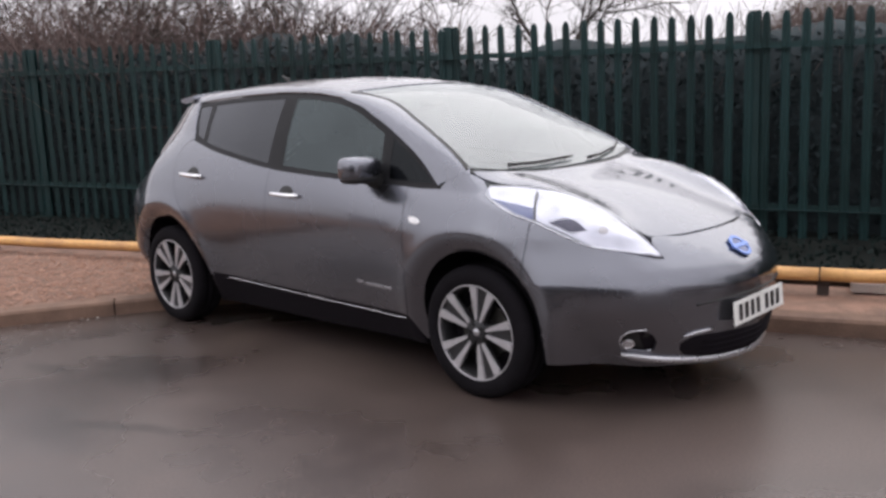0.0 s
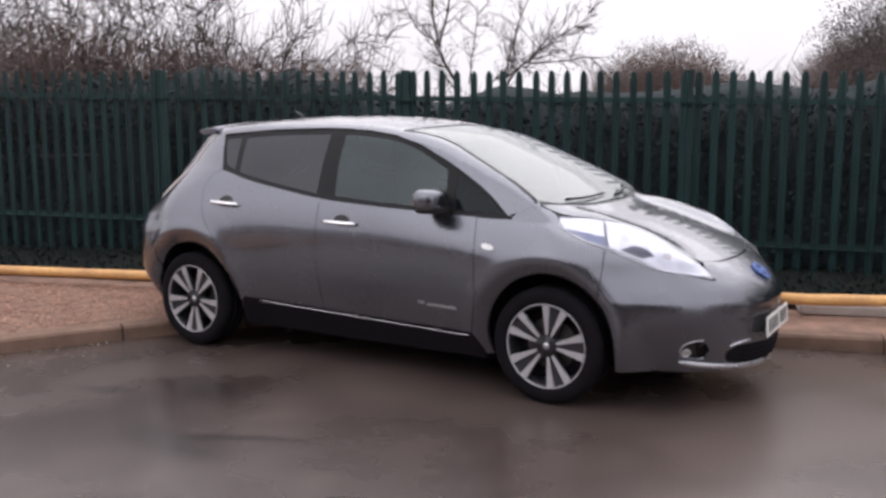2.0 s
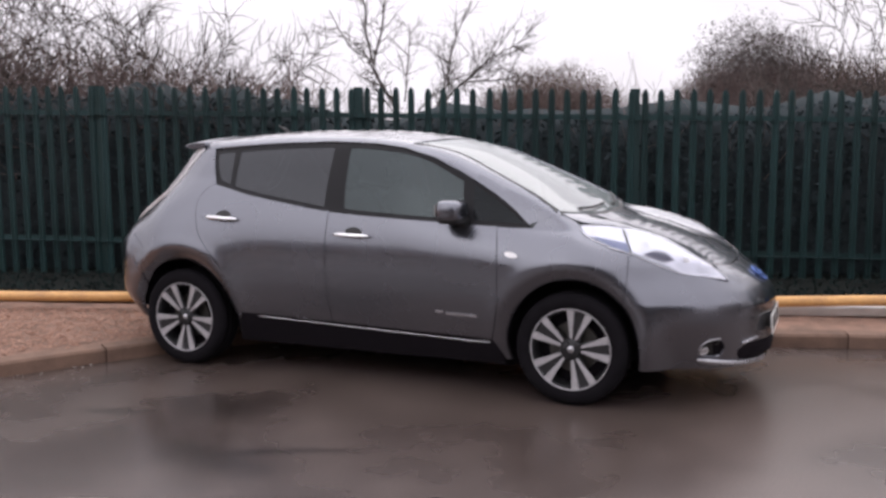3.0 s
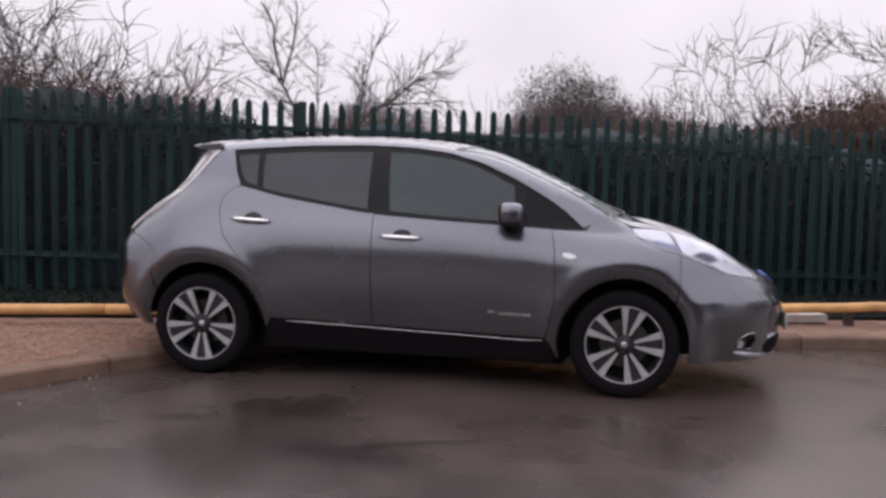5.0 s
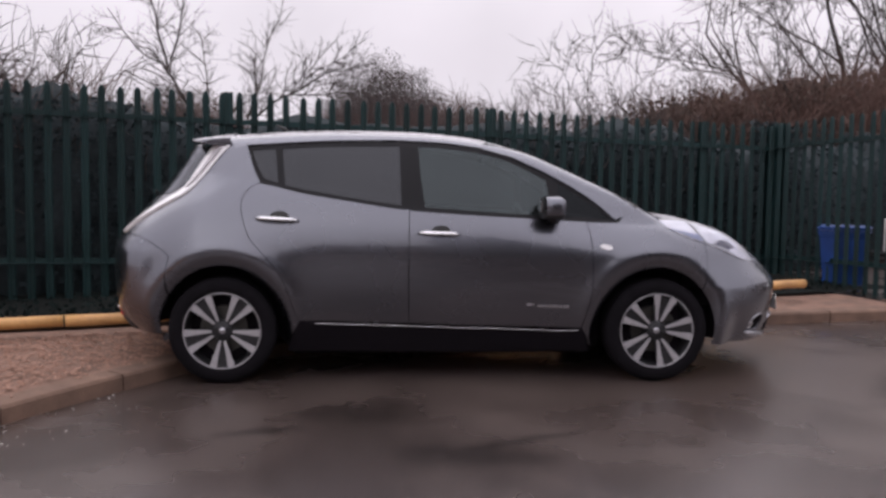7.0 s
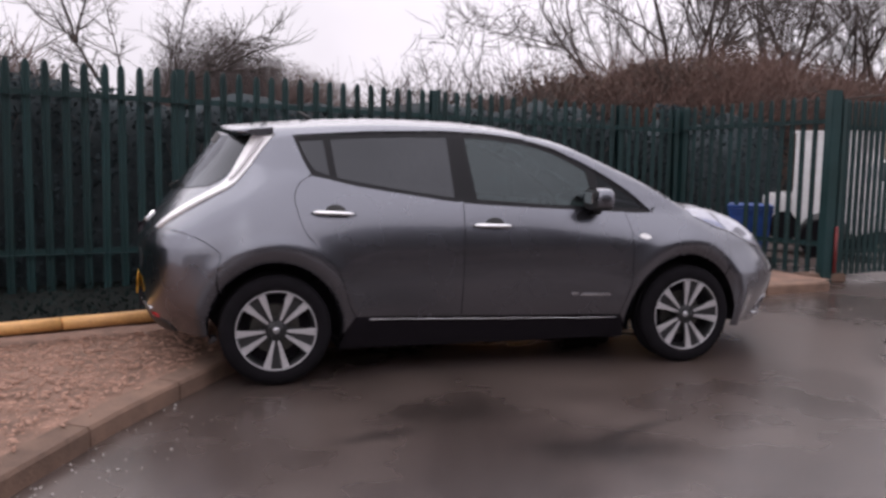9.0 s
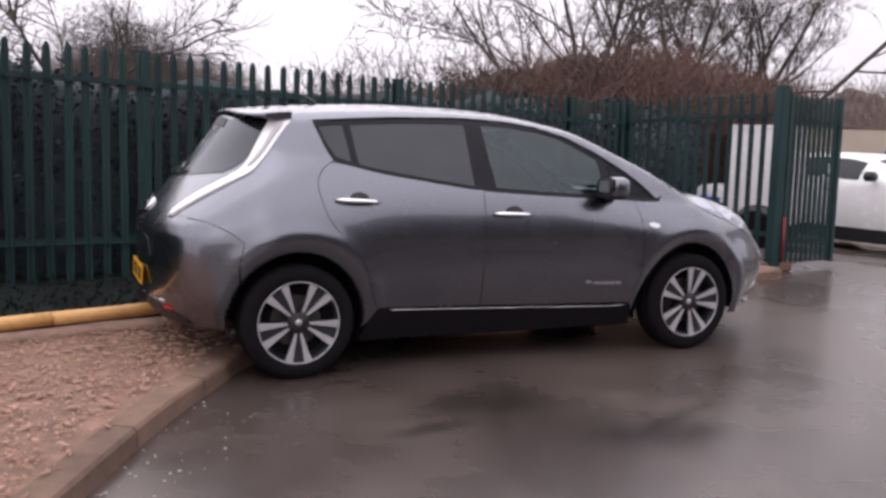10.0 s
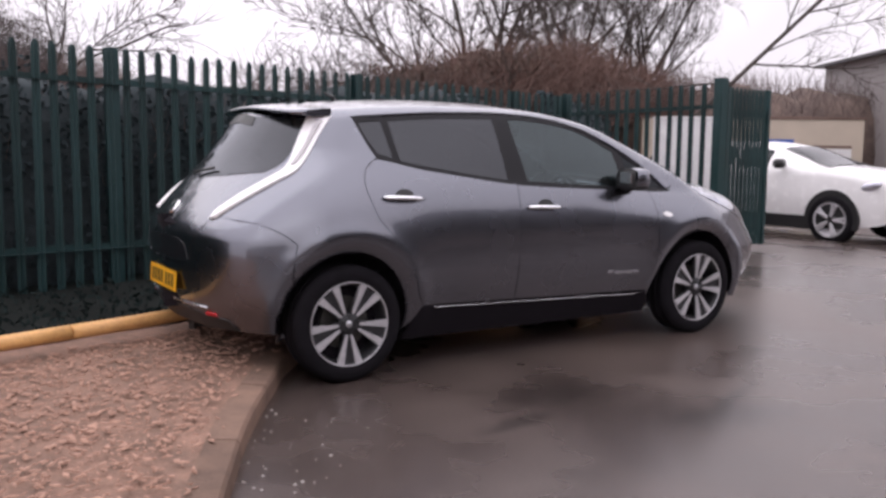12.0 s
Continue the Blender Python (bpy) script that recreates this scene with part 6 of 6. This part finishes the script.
# ---- the gate and what stands beyond it ----
M_BINBLUE = material("blue_bin_plastic", (0.013, 0.065, 0.27), 0.4, spread=0.25, scale=5, tint=(0.010, 0.042, 0.18))
M_WHITEPAINT = material("white_car_paint", (0.80, 0.79, 0.79), 0.25, spread=0.05, coat=0.5)
M_CREAM = material("cream_box_panel", (0.55, 0.47, 0.38), 0.6, spread=0.12, scale=1.5)
M_CLAD = material("grey_cladding", (0.36, 0.33, 0.325), 0.6, spread=0.18, scale=0.4)
M_ROOFDARK = material("dark_roof_sheet", (0.055, 0.052, 0.055), 0.6, spread=0.2, scale=0.6)
M_BRICK = material("brown_brick_wall", (0.20, 0.135, 0.11), 0.85, spread=0.3, scale=0.8, fine=6)
M_RUST = material("dull_red_paint", (0.16, 0.022, 0.022), 0.6, spread=0.4)
M_LOGOBLUE = material("blue_sign_paint", (0.05, 0.12, 0.45), 0.4, spread=0.1)
M_CARGLASS = material("dark_car_glass", (0.018, 0.022, 0.025), 0.06, spec=0.25, spread=0.2, rough_spread=0.03)

# corner gate post and the open leaf hung on it
gate = tagged(empty("gate"), "open green palisade gate leaf on a heavy square post", "gate")
bm = bmesh.new()
box(bm, GATE_POST.x - 0.06, GATE_POST.y - 0.06, 0, GATE_POST.x + 0.06, GATE_POST.y + 0.06, 2.07, 0.006)
part("gate_post", bm, M_GREEN, gate, "heavy green steel post")
LEAF_END = Vector((6.0, 2.38))
leaf_d = (LEAF_END - GATE_POST).normalized()
leaf_n = Vector((-leaf_d.y, leaf_d.x))
leaf_l = (LEAF_END - GATE_POST).length
leaf_turn = math.atan2(leaf_d.y, leaf_d.x)
for s in (0.16, leaf_l):
    p = GATE_POST + leaf_d * s
    bm = bmesh.new()
    box(bm, -0.03, -0.03, 0.06, 0.03, 0.03, 1.98, 0.004, Matrix.Translation((p.x, p.y, 0)) @ Matrix.Rotation(leaf_turn, 4, "Z"))
    part("stile", bm, M_GREEN, gate)
for z in (0.30, 1.66):
    a, b = GATE_POST + leaf_d * 0.16, GATE_POST + leaf_d * leaf_l
    part("gate_rail", angle_rail(a, b, z, z, 0.01), M_GREEN, gate)
for i in range(int((leaf_l - 0.2) / 0.098)):
    p = GATE_POST + leaf_d * (0.23 + 0.098 * i) - leaf_n * 0.02
    part("pale", PALE, None, gate, m=Matrix.Translation((p.x, p.y, 0.08)) @ Matrix.Rotation(leaf_turn, 4, "Z") @ Matrix.Diagonal((1.0, 1.0, 0.95, 1)))
bm = bmesh.new()
tube(bm, [(GATE_POST.x + 0.07, GATE_POST.y - 0.08, 0.12), (GATE_POST.x + 0.07, GATE_POST.y - 0.08, 0.62)], 0.02, 10)
part("red_bolt", bm, M_RUST, gate, "red painted drop bolt", smooth=True)
part("footing", box(bmesh.new(), 4.62, 2.10, 0.0, 5.16, 2.34, 0.10, 0.02), M_KERB, gate, "rough concrete footing")


def wheelie_bin(x, y, z, turn):
    b = tagged(empty("wheelie_bin", Matrix.Translation((x, y, z)) @ Matrix.Rotation(radians(turn), 4, "Z") @ Matrix.Diagonal((0.95, 1.0, 0.92, 1))), "dark blue plastic wheelie bin behind the side fence", "bin")
    bm = bmesh.new()
    rows = []
    for zz, w, d in ((0.06, 0.20, 0.20), (0.10, 0.21, 0.215), (0.72, 0.255, 0.265), (0.74, 0.275, 0.285), (0.79, 0.275, 0.285)):
        rows.append([bm.verts.new((sx * w, sy * d, zz)) for sx, sy in ((-1, -1), (1, -1), (1, 1), (-1, 1))])
    for a, c in zip(rows, rows[1:]):
        for j in range(4):
            bm.faces.new((a[j], a[(j + 1) % 4], c[(j + 1) % 4], c[j]))
    bm.faces.new(rows[0][::-1]), bm.faces.new(rows[-1])
    bmesh.ops.bevel(bm, geom=bm.edges[:], offset=0.012, segments=2, affect="EDGES")
    part("body", bm, M_BINBLUE, b, "blue plastic body")
    bm = bmesh.new()
    box(bm, -0.285, -0.30, 0.795, 0.285, 0.29, 0.835, 0.015)
    part("lid", bm, M_BINBLUE, b, "blue plastic lid")
    bm = bmesh.new()
    tube(bm, [(-0.20, 0.33, 0.80), (0.20, 0.33, 0.80)], 0.016, 8)
    part("handle", bm, M_BINBLUE, b, smooth=True)
    for sx in (-1, 1):
        bm = bmesh.new()
        bmesh.ops.create_cone(bm, cap_ends=True, segments=20, radius1=0.09, radius2=0.09, depth=0.045, matrix=Matrix.Translation((sx * 0.23, 0.20, 0.09)) @ Matrix.Rotation(math.pi / 2, 4, "Y"))
        part("wheel", bm, M_TYRE, b, "black wheel")
    return b


wheelie_bin(4.86, 3.50, 0.0, -31)


def vehicle(name, label, at, length, width, axles, top, belt, roof_half, mat, wheel_r, glass_rows, cowl_x, sills=0.26):
    """A far-off parked vehicle: a lofted body with panes, arches, wheels, lamps and mirrors. x ahead, right side to -y."""
    v = tagged(empty(name, at), label, "van" if "van" in name else "car")
    top, belt, roof_half = curve(*top), curve(*belt), curve(*roof_half)
    x0, x1 = -length / 2, length / 2

    def ring(x):
        e = 1 - max(0, (abs(x) - (length / 2 - 0.55)) / 0.55) ** 2.4 * 0.34
        w, b, t, q = width / 2 * e, float(belt(x)), float(top(x)), float(roof_half(x)) * e
        b = min(b, t - 0.03)
        lift = 0.10 * max(0, (abs(x) - (length / 2 - 0.5)) / 0.5) ** 2
        return [(w * 0.94, sills + lift), (w * 0.985, sills + 0.14 + lift), (w, (sills + b) / 2), (w * 0.985, b - 0.10), (w * 0.955, b),
                (w * 0.955 + (q - w * 0.955) * 0.5, b + (t - b) * 0.52), (q, t - 0.045), (q * 0.86, t - 0.008), (q * 0.45, t + 0.012), (0.0, t + 0.016)]
    xs = np.concatenate([[x0 + 0.005], np.linspace(x0 + 0.03, x1 - 0.03, 44), [x1 - 0.005]])
    bm = bmesh.new()
    rings = []
    for x in xs:
        half = ring(float(x))
        rings.append([bm.verts.new((x, -y, z)) for y, z in half] + [bm.verts.new((x, y, z)) for y, z in half[-2::-1]])
    for a, b in zip(rings, rings[1:]):
        for j in range(len(a) - 1):
            bm.faces.new((a[j], b[j], b[j + 1], a[j + 1]))
    bm.faces.new(rings[0]), bm.faces.new(rings[-1][::-1])
    bmesh.ops.recalc_face_normals(bm, faces=bm.faces[:])
    part("body", bm, mat, v, "white painted body", smooth=True)
    for (ga, gb) in glass_rows:
        for s in (1, -1):
            bm = bmesh.new()
            rows = []
            for x in np.linspace(ga, gb, 8):
                h = ring(float(x))
                (ya, za), (yb, zb), (yc, zc) = h[4], h[5], h[6]
                rows.append([bm.verts.new((x, -s * (y + 0.008), z)) for y, z in ((ya + (yb - ya) * 0.14, za + (zb - za) * 0.14), (yb, zb), (yb + (yc - yb) * 0.86, zb + (zc - zb) * 0.86))])
            for a, b in zip(rows, rows[1:]):
                for j in range(2):
                    bm.faces.new((a[j], b[j], b[j + 1], a[j + 1]) if s > 0 else (a[j + 1], b[j + 1], b[j], a[j]))
            part("side_window", bm, M_CARGLASS, v, "dark side window", smooth=True)
    # windscreen
    xw = cowl_x
    bm = bmesh.new()
    rows = []
    for x in np.linspace(xw - 0.03, xw - 0.86, 9):
        t, q = float(top(x)), float(roof_half(x))
        rows.append([bm.verts.new((x + 0.006, y, t + 0.030 - 0.045 * (abs(y) / q) ** 3)) for y in np.linspace(-q * 0.88, q * 0.88, 9)])
    for a, b in zip(rows, rows[1:]):
        for j in range(8):
            bm.faces.new((a[j], a[j + 1], b[j + 1], b[j]))
    part("windscreen", bm, M_CARGLASS, v, "dark windscreen", smooth=True)
    for s in (1, -1):
        y = sorted((-s * (width / 2 - 0.06), -s * (width / 2 + 0.006)))
        part("sill", box(bmesh.new(), axles[0] + 0.3, y[0], sills - 0.07, axles[1] - 0.3, y[1], sills + 0.13, 0.01), M_BLACK, v, "black plastic sill")
    for ax in axles:
        for s in (1, -1):
            w = width / 2
            bm = bmesh.new()
            bmesh.ops.create_cone(bm, cap_ends=True, segments=36, radius1=wheel_r + 0.075, radius2=wheel_r + 0.06, depth=0.05, matrix=Matrix.Translation((ax, -s * (w - 0.012), wheel_r + 0.02)) @ Matrix.Rotation(s * math.pi / 2, 4, "X"))
            bmesh.ops.bisect_plane(bm, geom=bm.verts[:] + bm.edges[:] + bm.faces[:], plane_co=(0, 0, sills - 0.03), plane_no=(0, 0, -1), clear_outer=True)
            part("wheel_arch", bm, M_BLACK, v, "black plastic wheel arch")
            wh = empty("wheel", Matrix.Translation((ax, -s * (w - 0.075), wheel_r)) @ (Matrix() if s > 0 else Matrix.Rotation(math.pi, 4, "Z")))
            wh.parent = v
            part("tyre", lathe(bmesh.new(), [(wheel_r * 0.68, -0.10), (wheel_r * 0.80, -0.112), (wheel_r * 0.95, -0.105), (wheel_r, -0.08), (wheel_r, 0.08), (wheel_r * 0.7, 0.09)], 32), M_TYRE, wh, smooth=True)
            part("rim", lathe(bmesh.new(), [(wheel_r * 0.72, -0.105), (wheel_r * 0.66, -0.108), (wheel_r * 0.64, -0.06), (0.0, -0.05)], 32), M_ALLOY, wh, smooth=True)
            for k in range(5):
                a = 2 * math.pi * k / 5 + 0.3
                bm = bmesh.new()
                for d in (-0.13, 0.13):
                    tube(bm, [(0.05 * math.sin(a), -0.10, 0.05 * math.cos(a)), (wheel_r * 0.68 * math.sin(a + d), -0.108, wheel_r * 0.68 * math.cos(a + d))], [0.022, 0.018], 6)
                part("spoke", bm, M_ALLOY, wh, "silver spoke")
    for s in (1, -1):
        bm = bmesh.new()
        box(bm, xw - 0.74, -s * (width / 2 + 0.17) if s > 0 else width / 2 - 0.03, float(belt(xw - 0.7)) + 0.02, xw - 0.60, -s * (width / 2 - 0.03) if s > 0 else width / 2 + 0.17, float(belt(xw - 0.7)) + 0.16, 0.03)
        part("door_mirror", bm, M_BLACK, v, "black door mirror", smooth=True)
        bm = bmesh.new()
        hx = x1 - 0.30
        h = ring(hx)
        bmesh.ops.create_uvsphere(bm, u_segments=16, v_segments=10, radius=1, matrix=Matrix.Translation((hx, -s * (h[3][0] - 0.02), h[3][1] - 0.02)) @ Matrix.Rotation(-0.25, 4, "Y") @ Matrix.Diagonal((0.20, 0.06, 0.065, 1)))
        part("headlamp", bm, M_LAMPWHITE, v, "clear headlamp", smooth=True)
        bm = bmesh.new()
        box(bm, -0.35, -s * (width / 2 + 0.012) if s > 0 else width / 2 - 0.02, float(belt(-0.3)) - 0.16, -0.17, -s * (width / 2 - 0.02) if s > 0 else width / 2 + 0.012, float(belt(-0.3)) - 0.13, 0.004)
        part("door_handle", bm, M_CHROME, v)
    return v


SUV_AT = Matrix.Translation((9.716, 4.859, -0.20)) @ Matrix.Rotation(radians(-85), 4, "Z") @ Matrix.Diagonal((1.05, 1.05, 1.05, 1))
vehicle("crossover_car", "white crossover car with black wheel arches, parked beyond the gate", SUV_AT, 4.14, 1.77, (-1.265, 1.265),
        ([-2.07, -1.95, -1.7, -1.2, -0.6, -0.2, 0.1, 0.35, 0.6, 0.85, 1.1, 1.4, 1.75, 1.95, 2.07], [0.80, 1.13, 1.36, 1.45, 1.47, 1.455, 1.41, 1.345, 1.255, 1.17, 1.115, 1.085, 1.03, 0.95, 0.66]),
        ([-2.07, -1.4, -0.6, 0.3, 1.1, 2.07], [1.12, 1.12, 1.08, 1.06, 1.07, 0.92]),
        ([-2.07, -1.2, 0.0, 0.6, 1.1, 2.07], [0.50, 0.58, 0.60, 0.62, 0.72, 0.66]), M_WHITEPAINT, 0.355, ((-1.25, -0.48), (-0.40, 0.14)), 1.10)


def small_trailer():
    """A white goods trailer: box, front locker, wheels with guards, drawbar. Its long side runs beside the crossover."""
    way = Vector((0.56, -0.83))
    at = Matrix.Translation((6.5, 4.85, -0.06)) @ Matrix.Rotation(math.atan2(way.y, way.x), 4, "Z")
    t = tagged(empty("small_trailer", at), "white box trailer parked behind the side fence", "trailer")
    part("box", box(bmesh.new(), 0.0, 0.0, 0.34, 0.88, 1.12, 1.74, 0.025), M_WHITEPAINT, t, "white painted box")
    part("roof_edge", box(bmesh.new(), -0.012, -0.012, 1.72, 0.892, 1.132, 1.765, 0.012), M_WHITEPAINT, t)
    part("front_locker", box(bmesh.new(), -0.46, 0.10, 0.36, -0.004, 1.02, 0.88, 0.04), M_WHITEPAINT, t, "low white locker")
    bm = bmesh.new()
    tube(bm, [(-1.15, 0.56, 0.34), (-0.40, 0.56, 0.32), (0.2, 0.56, 0.32)], 0.035, 8)
    part("drawbar", bm, M_RIMDARK, t, "dark steel drawbar", smooth=True)
    for y in (-0.14, 1.10):
        bm = bmesh.new()
        bmesh.ops.create_cone(bm, cap_ends=True, segments=28, radius1=0.27, radius2=0.27, depth=0.15, matrix=Matrix.Translation((0.46, y + 0.06, 0.27)) @ Matrix.Rotation(math.pi / 2, 4, "X"))
        part("wheel", bm, M_TYRE, t, "black wheel")
        bm = bmesh.new()
        pts = [(0.46 + 0.32 * math.cos(a), y + 0.06, 0.27 + 0.32 * math.sin(a)) for a in np.linspace(0.1, math.pi - 0.1, 11)]
        sweep_pts = [Vector(p) for p in pts]
        tube(bm, sweep_pts, 0.085, 6, squash=0.2)
        part("mudguard", bm, M_BLACK, t, "black mudguard", smooth=True)
    bm = bmesh.new()
    bmesh.ops.create_cone(bm, cap_ends=True, segments=24, radius1=0.21, radius2=0.21, depth=0.10, matrix=Matrix.Translation((-0.10, 0.045, 0.42)) @ Matrix.Rotation(math.pi / 2, 4, "X"))
    part("spare_wheel", bm, M_TYRE, t, "black spare wheel")
    return t


small_trailer()


def box_trailer():
    at = Matrix.Translation((18.6, 10.9, -0.26)) @ Matrix.Rotation(math.atan2(-0.62, 0.78), 4, "Z")
    t = tagged(empty("box_trailer", at), "cream box trailer with a blue sign, parked in the yard", "trailer")
    part("box", box(bmesh.new(), -4.8, -1.1, 0.55, 0.92, 1.1, 2.22, 0.03), M_CREAM, t, "cream panels")
    part("roof_edge", box(bmesh.new(), -4.85, -1.13, 2.20, 0.97, 1.13, 2.27, 0.02), M_BRICK, t, "brown roof edge")
    part("sign", box(bmesh.new(), -1.55, -1.112, 1.42, -0.85, -1.10, 1.68), M_LOGOBLUE, t, "blue plain sign shape")
    part("stain", box(bmesh.new(), -0.35, -1.112, 1.46, 0.62, -1.10, 1.53, 0.004), M_BRICK, t, "brown rub mark")
    part("sign", box(bmesh.new(), -0.30, -1.112, 1.10, 0.62, -1.10, 1.44), M_WHITEPAINT, t, "pale plain sign shape")
    for x in (-2.2, 0.8):
        bm = bmesh.new()
        bmesh.ops.create_cone(bm, cap_ends=True, segments=24, radius1=0.36, radius2=0.36, depth=0.22, matrix=Matrix.Translation((x, -0.95, 0.36)) @ Matrix.Rotation(math.pi / 2, 4, "X"))
        part("wheel", bm, M_TYRE, t, "black wheel")
    return t


box_trailer()


def shed(name, label, at, wide, deep, eaves, ridge, wall_mat, doors=3):
    """A long gabled industrial building."""
    b = tagged(empty(name, at), label, "building")
    bm = bmesh.new()
    t = 0.2
    box(bm, -wide / 2, 0, 0, wide / 2, t, eaves), box(bm, -wide / 2, deep - t, 0, wide / 2, deep, eaves)
    for x in (-wide / 2, wide / 2 - t):
        v = [bm.verts.new((x + dx, y, z)) for dx in (0, t) for y, z in ((t, 0), (deep - t, 0), (deep - t, eaves), (deep / 2, ridge), (t, eaves))]
        bm.faces.new(v[:5]), bm.faces.new(v[9:4:-1])
        for j in range(5):
            bm.faces.new((v[j], v[5 + j], v[5 + (j + 1) % 5], v[(j + 1) % 5]))
    bmesh.ops.recalc_face_normals(bm, faces=bm.faces[:])
    part("wall", bm, wall_mat, b)
    for y0, y1 in ((-0.4, deep / 2), (deep + 0.4, deep / 2)):
        bm = bmesh.new()
        k = (ridge - eaves) / (deep / 2)
        lo = eaves - 0.4 * k
        v = [bm.verts.new(p) for p in ((-wide / 2 - 0.3, y0, lo), (wide / 2 + 0.3, y0, lo), (wide / 2 + 0.3, y1, ridge), (-wide / 2 - 0.3, y1, ridge))]
        w = [bm.verts.new(p.co + Vector((0, 0, 0.12))) for p in v]
        bm.faces.new(v), bm.faces.new(w[::-1])
        for j in range(4):
            bm.faces.new((v[j], w[j], w[(j + 1) % 4], v[(j + 1) % 4]))
        bmesh.ops.recalc_face_normals(bm, faces=bm.faces[:])
        part("roof", bm, M_ROOFDARK, b, "dark sheet roof")
    for i in range(doors):
        x = -wide / 2 + wide * (i + 0.5) / doors
        part("shutter_door", box(bmesh.new(), x - 1.6, -0.04, 0.02, x + 1.6, 0.04, min(3.2, eaves - 0.4), 0.01), M_ROOFDARK, b, "dark shutter door")
    return b


shed("far_unit", "long grey clad unit at the end of the yard", Matrix.Translation((23.5, 10.8, -0.3)) @ Matrix.Rotation(radians(-126), 4, "Z"), 18, 14, 4.6, 5.6, M_CLAD)
shed("near_unit", "dark grey clad unit across the car park", Matrix.Translation((15.0, -18.5, 0)) @ Matrix.Rotation(radians(180), 4, "Z"), 26, 12, 6.4, 8.4, M_ROOFDARK, 5)
shed("low_unit", "low brown brick unit across the car park", Matrix.Translation((-6.0, -34.0, 0)) @ Matrix.Rotation(radians(180), 4, "Z"), 60, 14, 4.2, 6.4, M_BRICK, 6)
M_BANK = material("dry_bank_scrub", (0.16, 0.118, 0.100), 0.95, spread=0.45, scale=1.3, fine=9, bump=1.0, bump_scale=7, tint=(0.075, 0.055, 0.050))
bank, bank_pts = lumpy_wall("earth_bank", "brown overgrown bank behind the yard", M_BANK, [(15.0, 17.0), (21.5, 16.0), (27.0, 13.0), (34.0, 8.0)], lambda k: 3.7 - 0.5 * k, 5.0, 14.0, -0.3, "bank")

def on_bank(r):
    k = r.random()
    p = bank_pts[int(k * (len(bank_pts) - 1))]
    return p + Vector((r.uniform(-0.6, 3.0), r.uniform(-0.6, 3.0), (3.5 - 0.5 * k) * r.uniform(0.35, 1.0) - 0.3)), 1.0


thicket("bank_brush", "bare brown brush over the bank", M_FARTWIG, 6000, on_bank, 1.1, 0.011, 33, 1.0, 0.7, "brush")

# ---- loose stuff on the ground ----
r8 = random.Random(17)
bm = bmesh.new()
for _ in range(14000):
    i = r8.randrange(0, 70)
    p = KERB[min(i, len(KERB) - 1)]
    back = Vector((-0.86, 0.51))
    k = 0.165 + 2.9 * r8.random()
    q = Vector(p[:2]) + back * k + Vector((r8.uniform(-0.1, 0.1), r8.uniform(-0.1, 0.1)))
    if (q - RAIL_A).dot(FENCE_N) > 0.05:
        continue
    a, size = r8.uniform(0, 6.283), 0.009 + 0.022 * r8.random() ** 1.5
    u = Vector((math.cos(a), math.sin(a), r8.uniform(-0.15, 0.15))) * size
    w = Vector((-math.sin(a), math.cos(a), r8.uniform(-0.2, 0.2))) * size * r8.uniform(0.2, 0.5)
    c = Vector((q.x, q.y, BED + 0.010 + 0.014 * r8.random()))
    lo = [bm.verts.new(c + d) for d in (u, w, -u, -w)]
    hi = [bm.verts.new(c + d * 0.8 + Vector((0, 0, 0.005))) for d in (u, w, -u, -w)]
    bm.faces.new(hi)
    for j in range(4):
        bm.faces.new((lo[j], lo[(j + 1) % 4], hi[(j + 1) % 4], hi[j]))
tagged(part("bark_chips", bm, M_CHIP), "reddish-brown bark chips strewn over the bed", "bark chips", kind="stuff")
bm = bmesh.new()
for _ in range(170):
    p = KERB[r8.randrange(8, 52)]
    q = Vector((p.x + 0.86 * r8.random() ** 3 * 0.5 + 0.02, p.y - 0.51 * r8.random() ** 3 * 0.5 - 0.02, 0.004))
    bmesh.ops.create_icosphere(bm, subdivisions=1, radius=0.003 + 0.006 * r8.random() ** 2, matrix=Matrix.Translation(q) @ Matrix.Diagonal((1, 1, 0.6, 1)))
tagged(part("loose_grit", bm, M_GRIT), "pale grit and small stones along the kerb", "grit", kind="stuff")

block = tagged(part("concrete_slab", box(bmesh.new(), 0.0, -0.16, 0, 1.05, 0.16, 0.07, 0.01), material("pale_concrete", (0.52, 0.49, 0.47), 0.8, spread=0.15, bump=0.4),
                    m=Matrix.Translation((2.13, 1.93, BED + 0.02)) @ Matrix.Rotation(math.atan(0.316), 4, "Z")), "pale concrete slab lying behind the knee rail", "slab")


def plastic_scrap(x, y, z):
    """A torn strip of pale plastic caught in the growth, twisted and creased."""
    bm = bmesh.new()
    grid = []
    for i in range(9):
        k = i / 8
        half = 0.035 + 0.02 * noise.noise((i * 0.9, 2, 0))
        mid = Vector((0.24 * k - 0.12, 0.04 * math.sin(5 * k), 0.14 - 0.28 * k))
        turn = 1.2 * math.sin(4 * k)
        side = Vector((math.cos(turn), math.sin(turn), 0.25))
        grid.append([bm.verts.new(mid + side * half * u + Vector((0, 0.012 * noise.noise((i, u * 3, 1)), 0))) for u in (-1, -0.3, 0.3, 1)])
    for a, b in zip(grid, grid[1:]):
        for j in range(3):
            bm.faces.new((a[j], a[j + 1], b[j + 1], b[j]))
    bmesh.ops.solidify(bm, geom=bm.faces[:], thickness=0.002)
    return tagged(part("plastic_scrap", bm, M_PLATEWHITE, m=Matrix.Translation((x, y, z)), smooth=True), "torn strip of pale plastic caught behind the fence corner", "litter")


plastic_scrap(4.6, 4.8, 1.52)
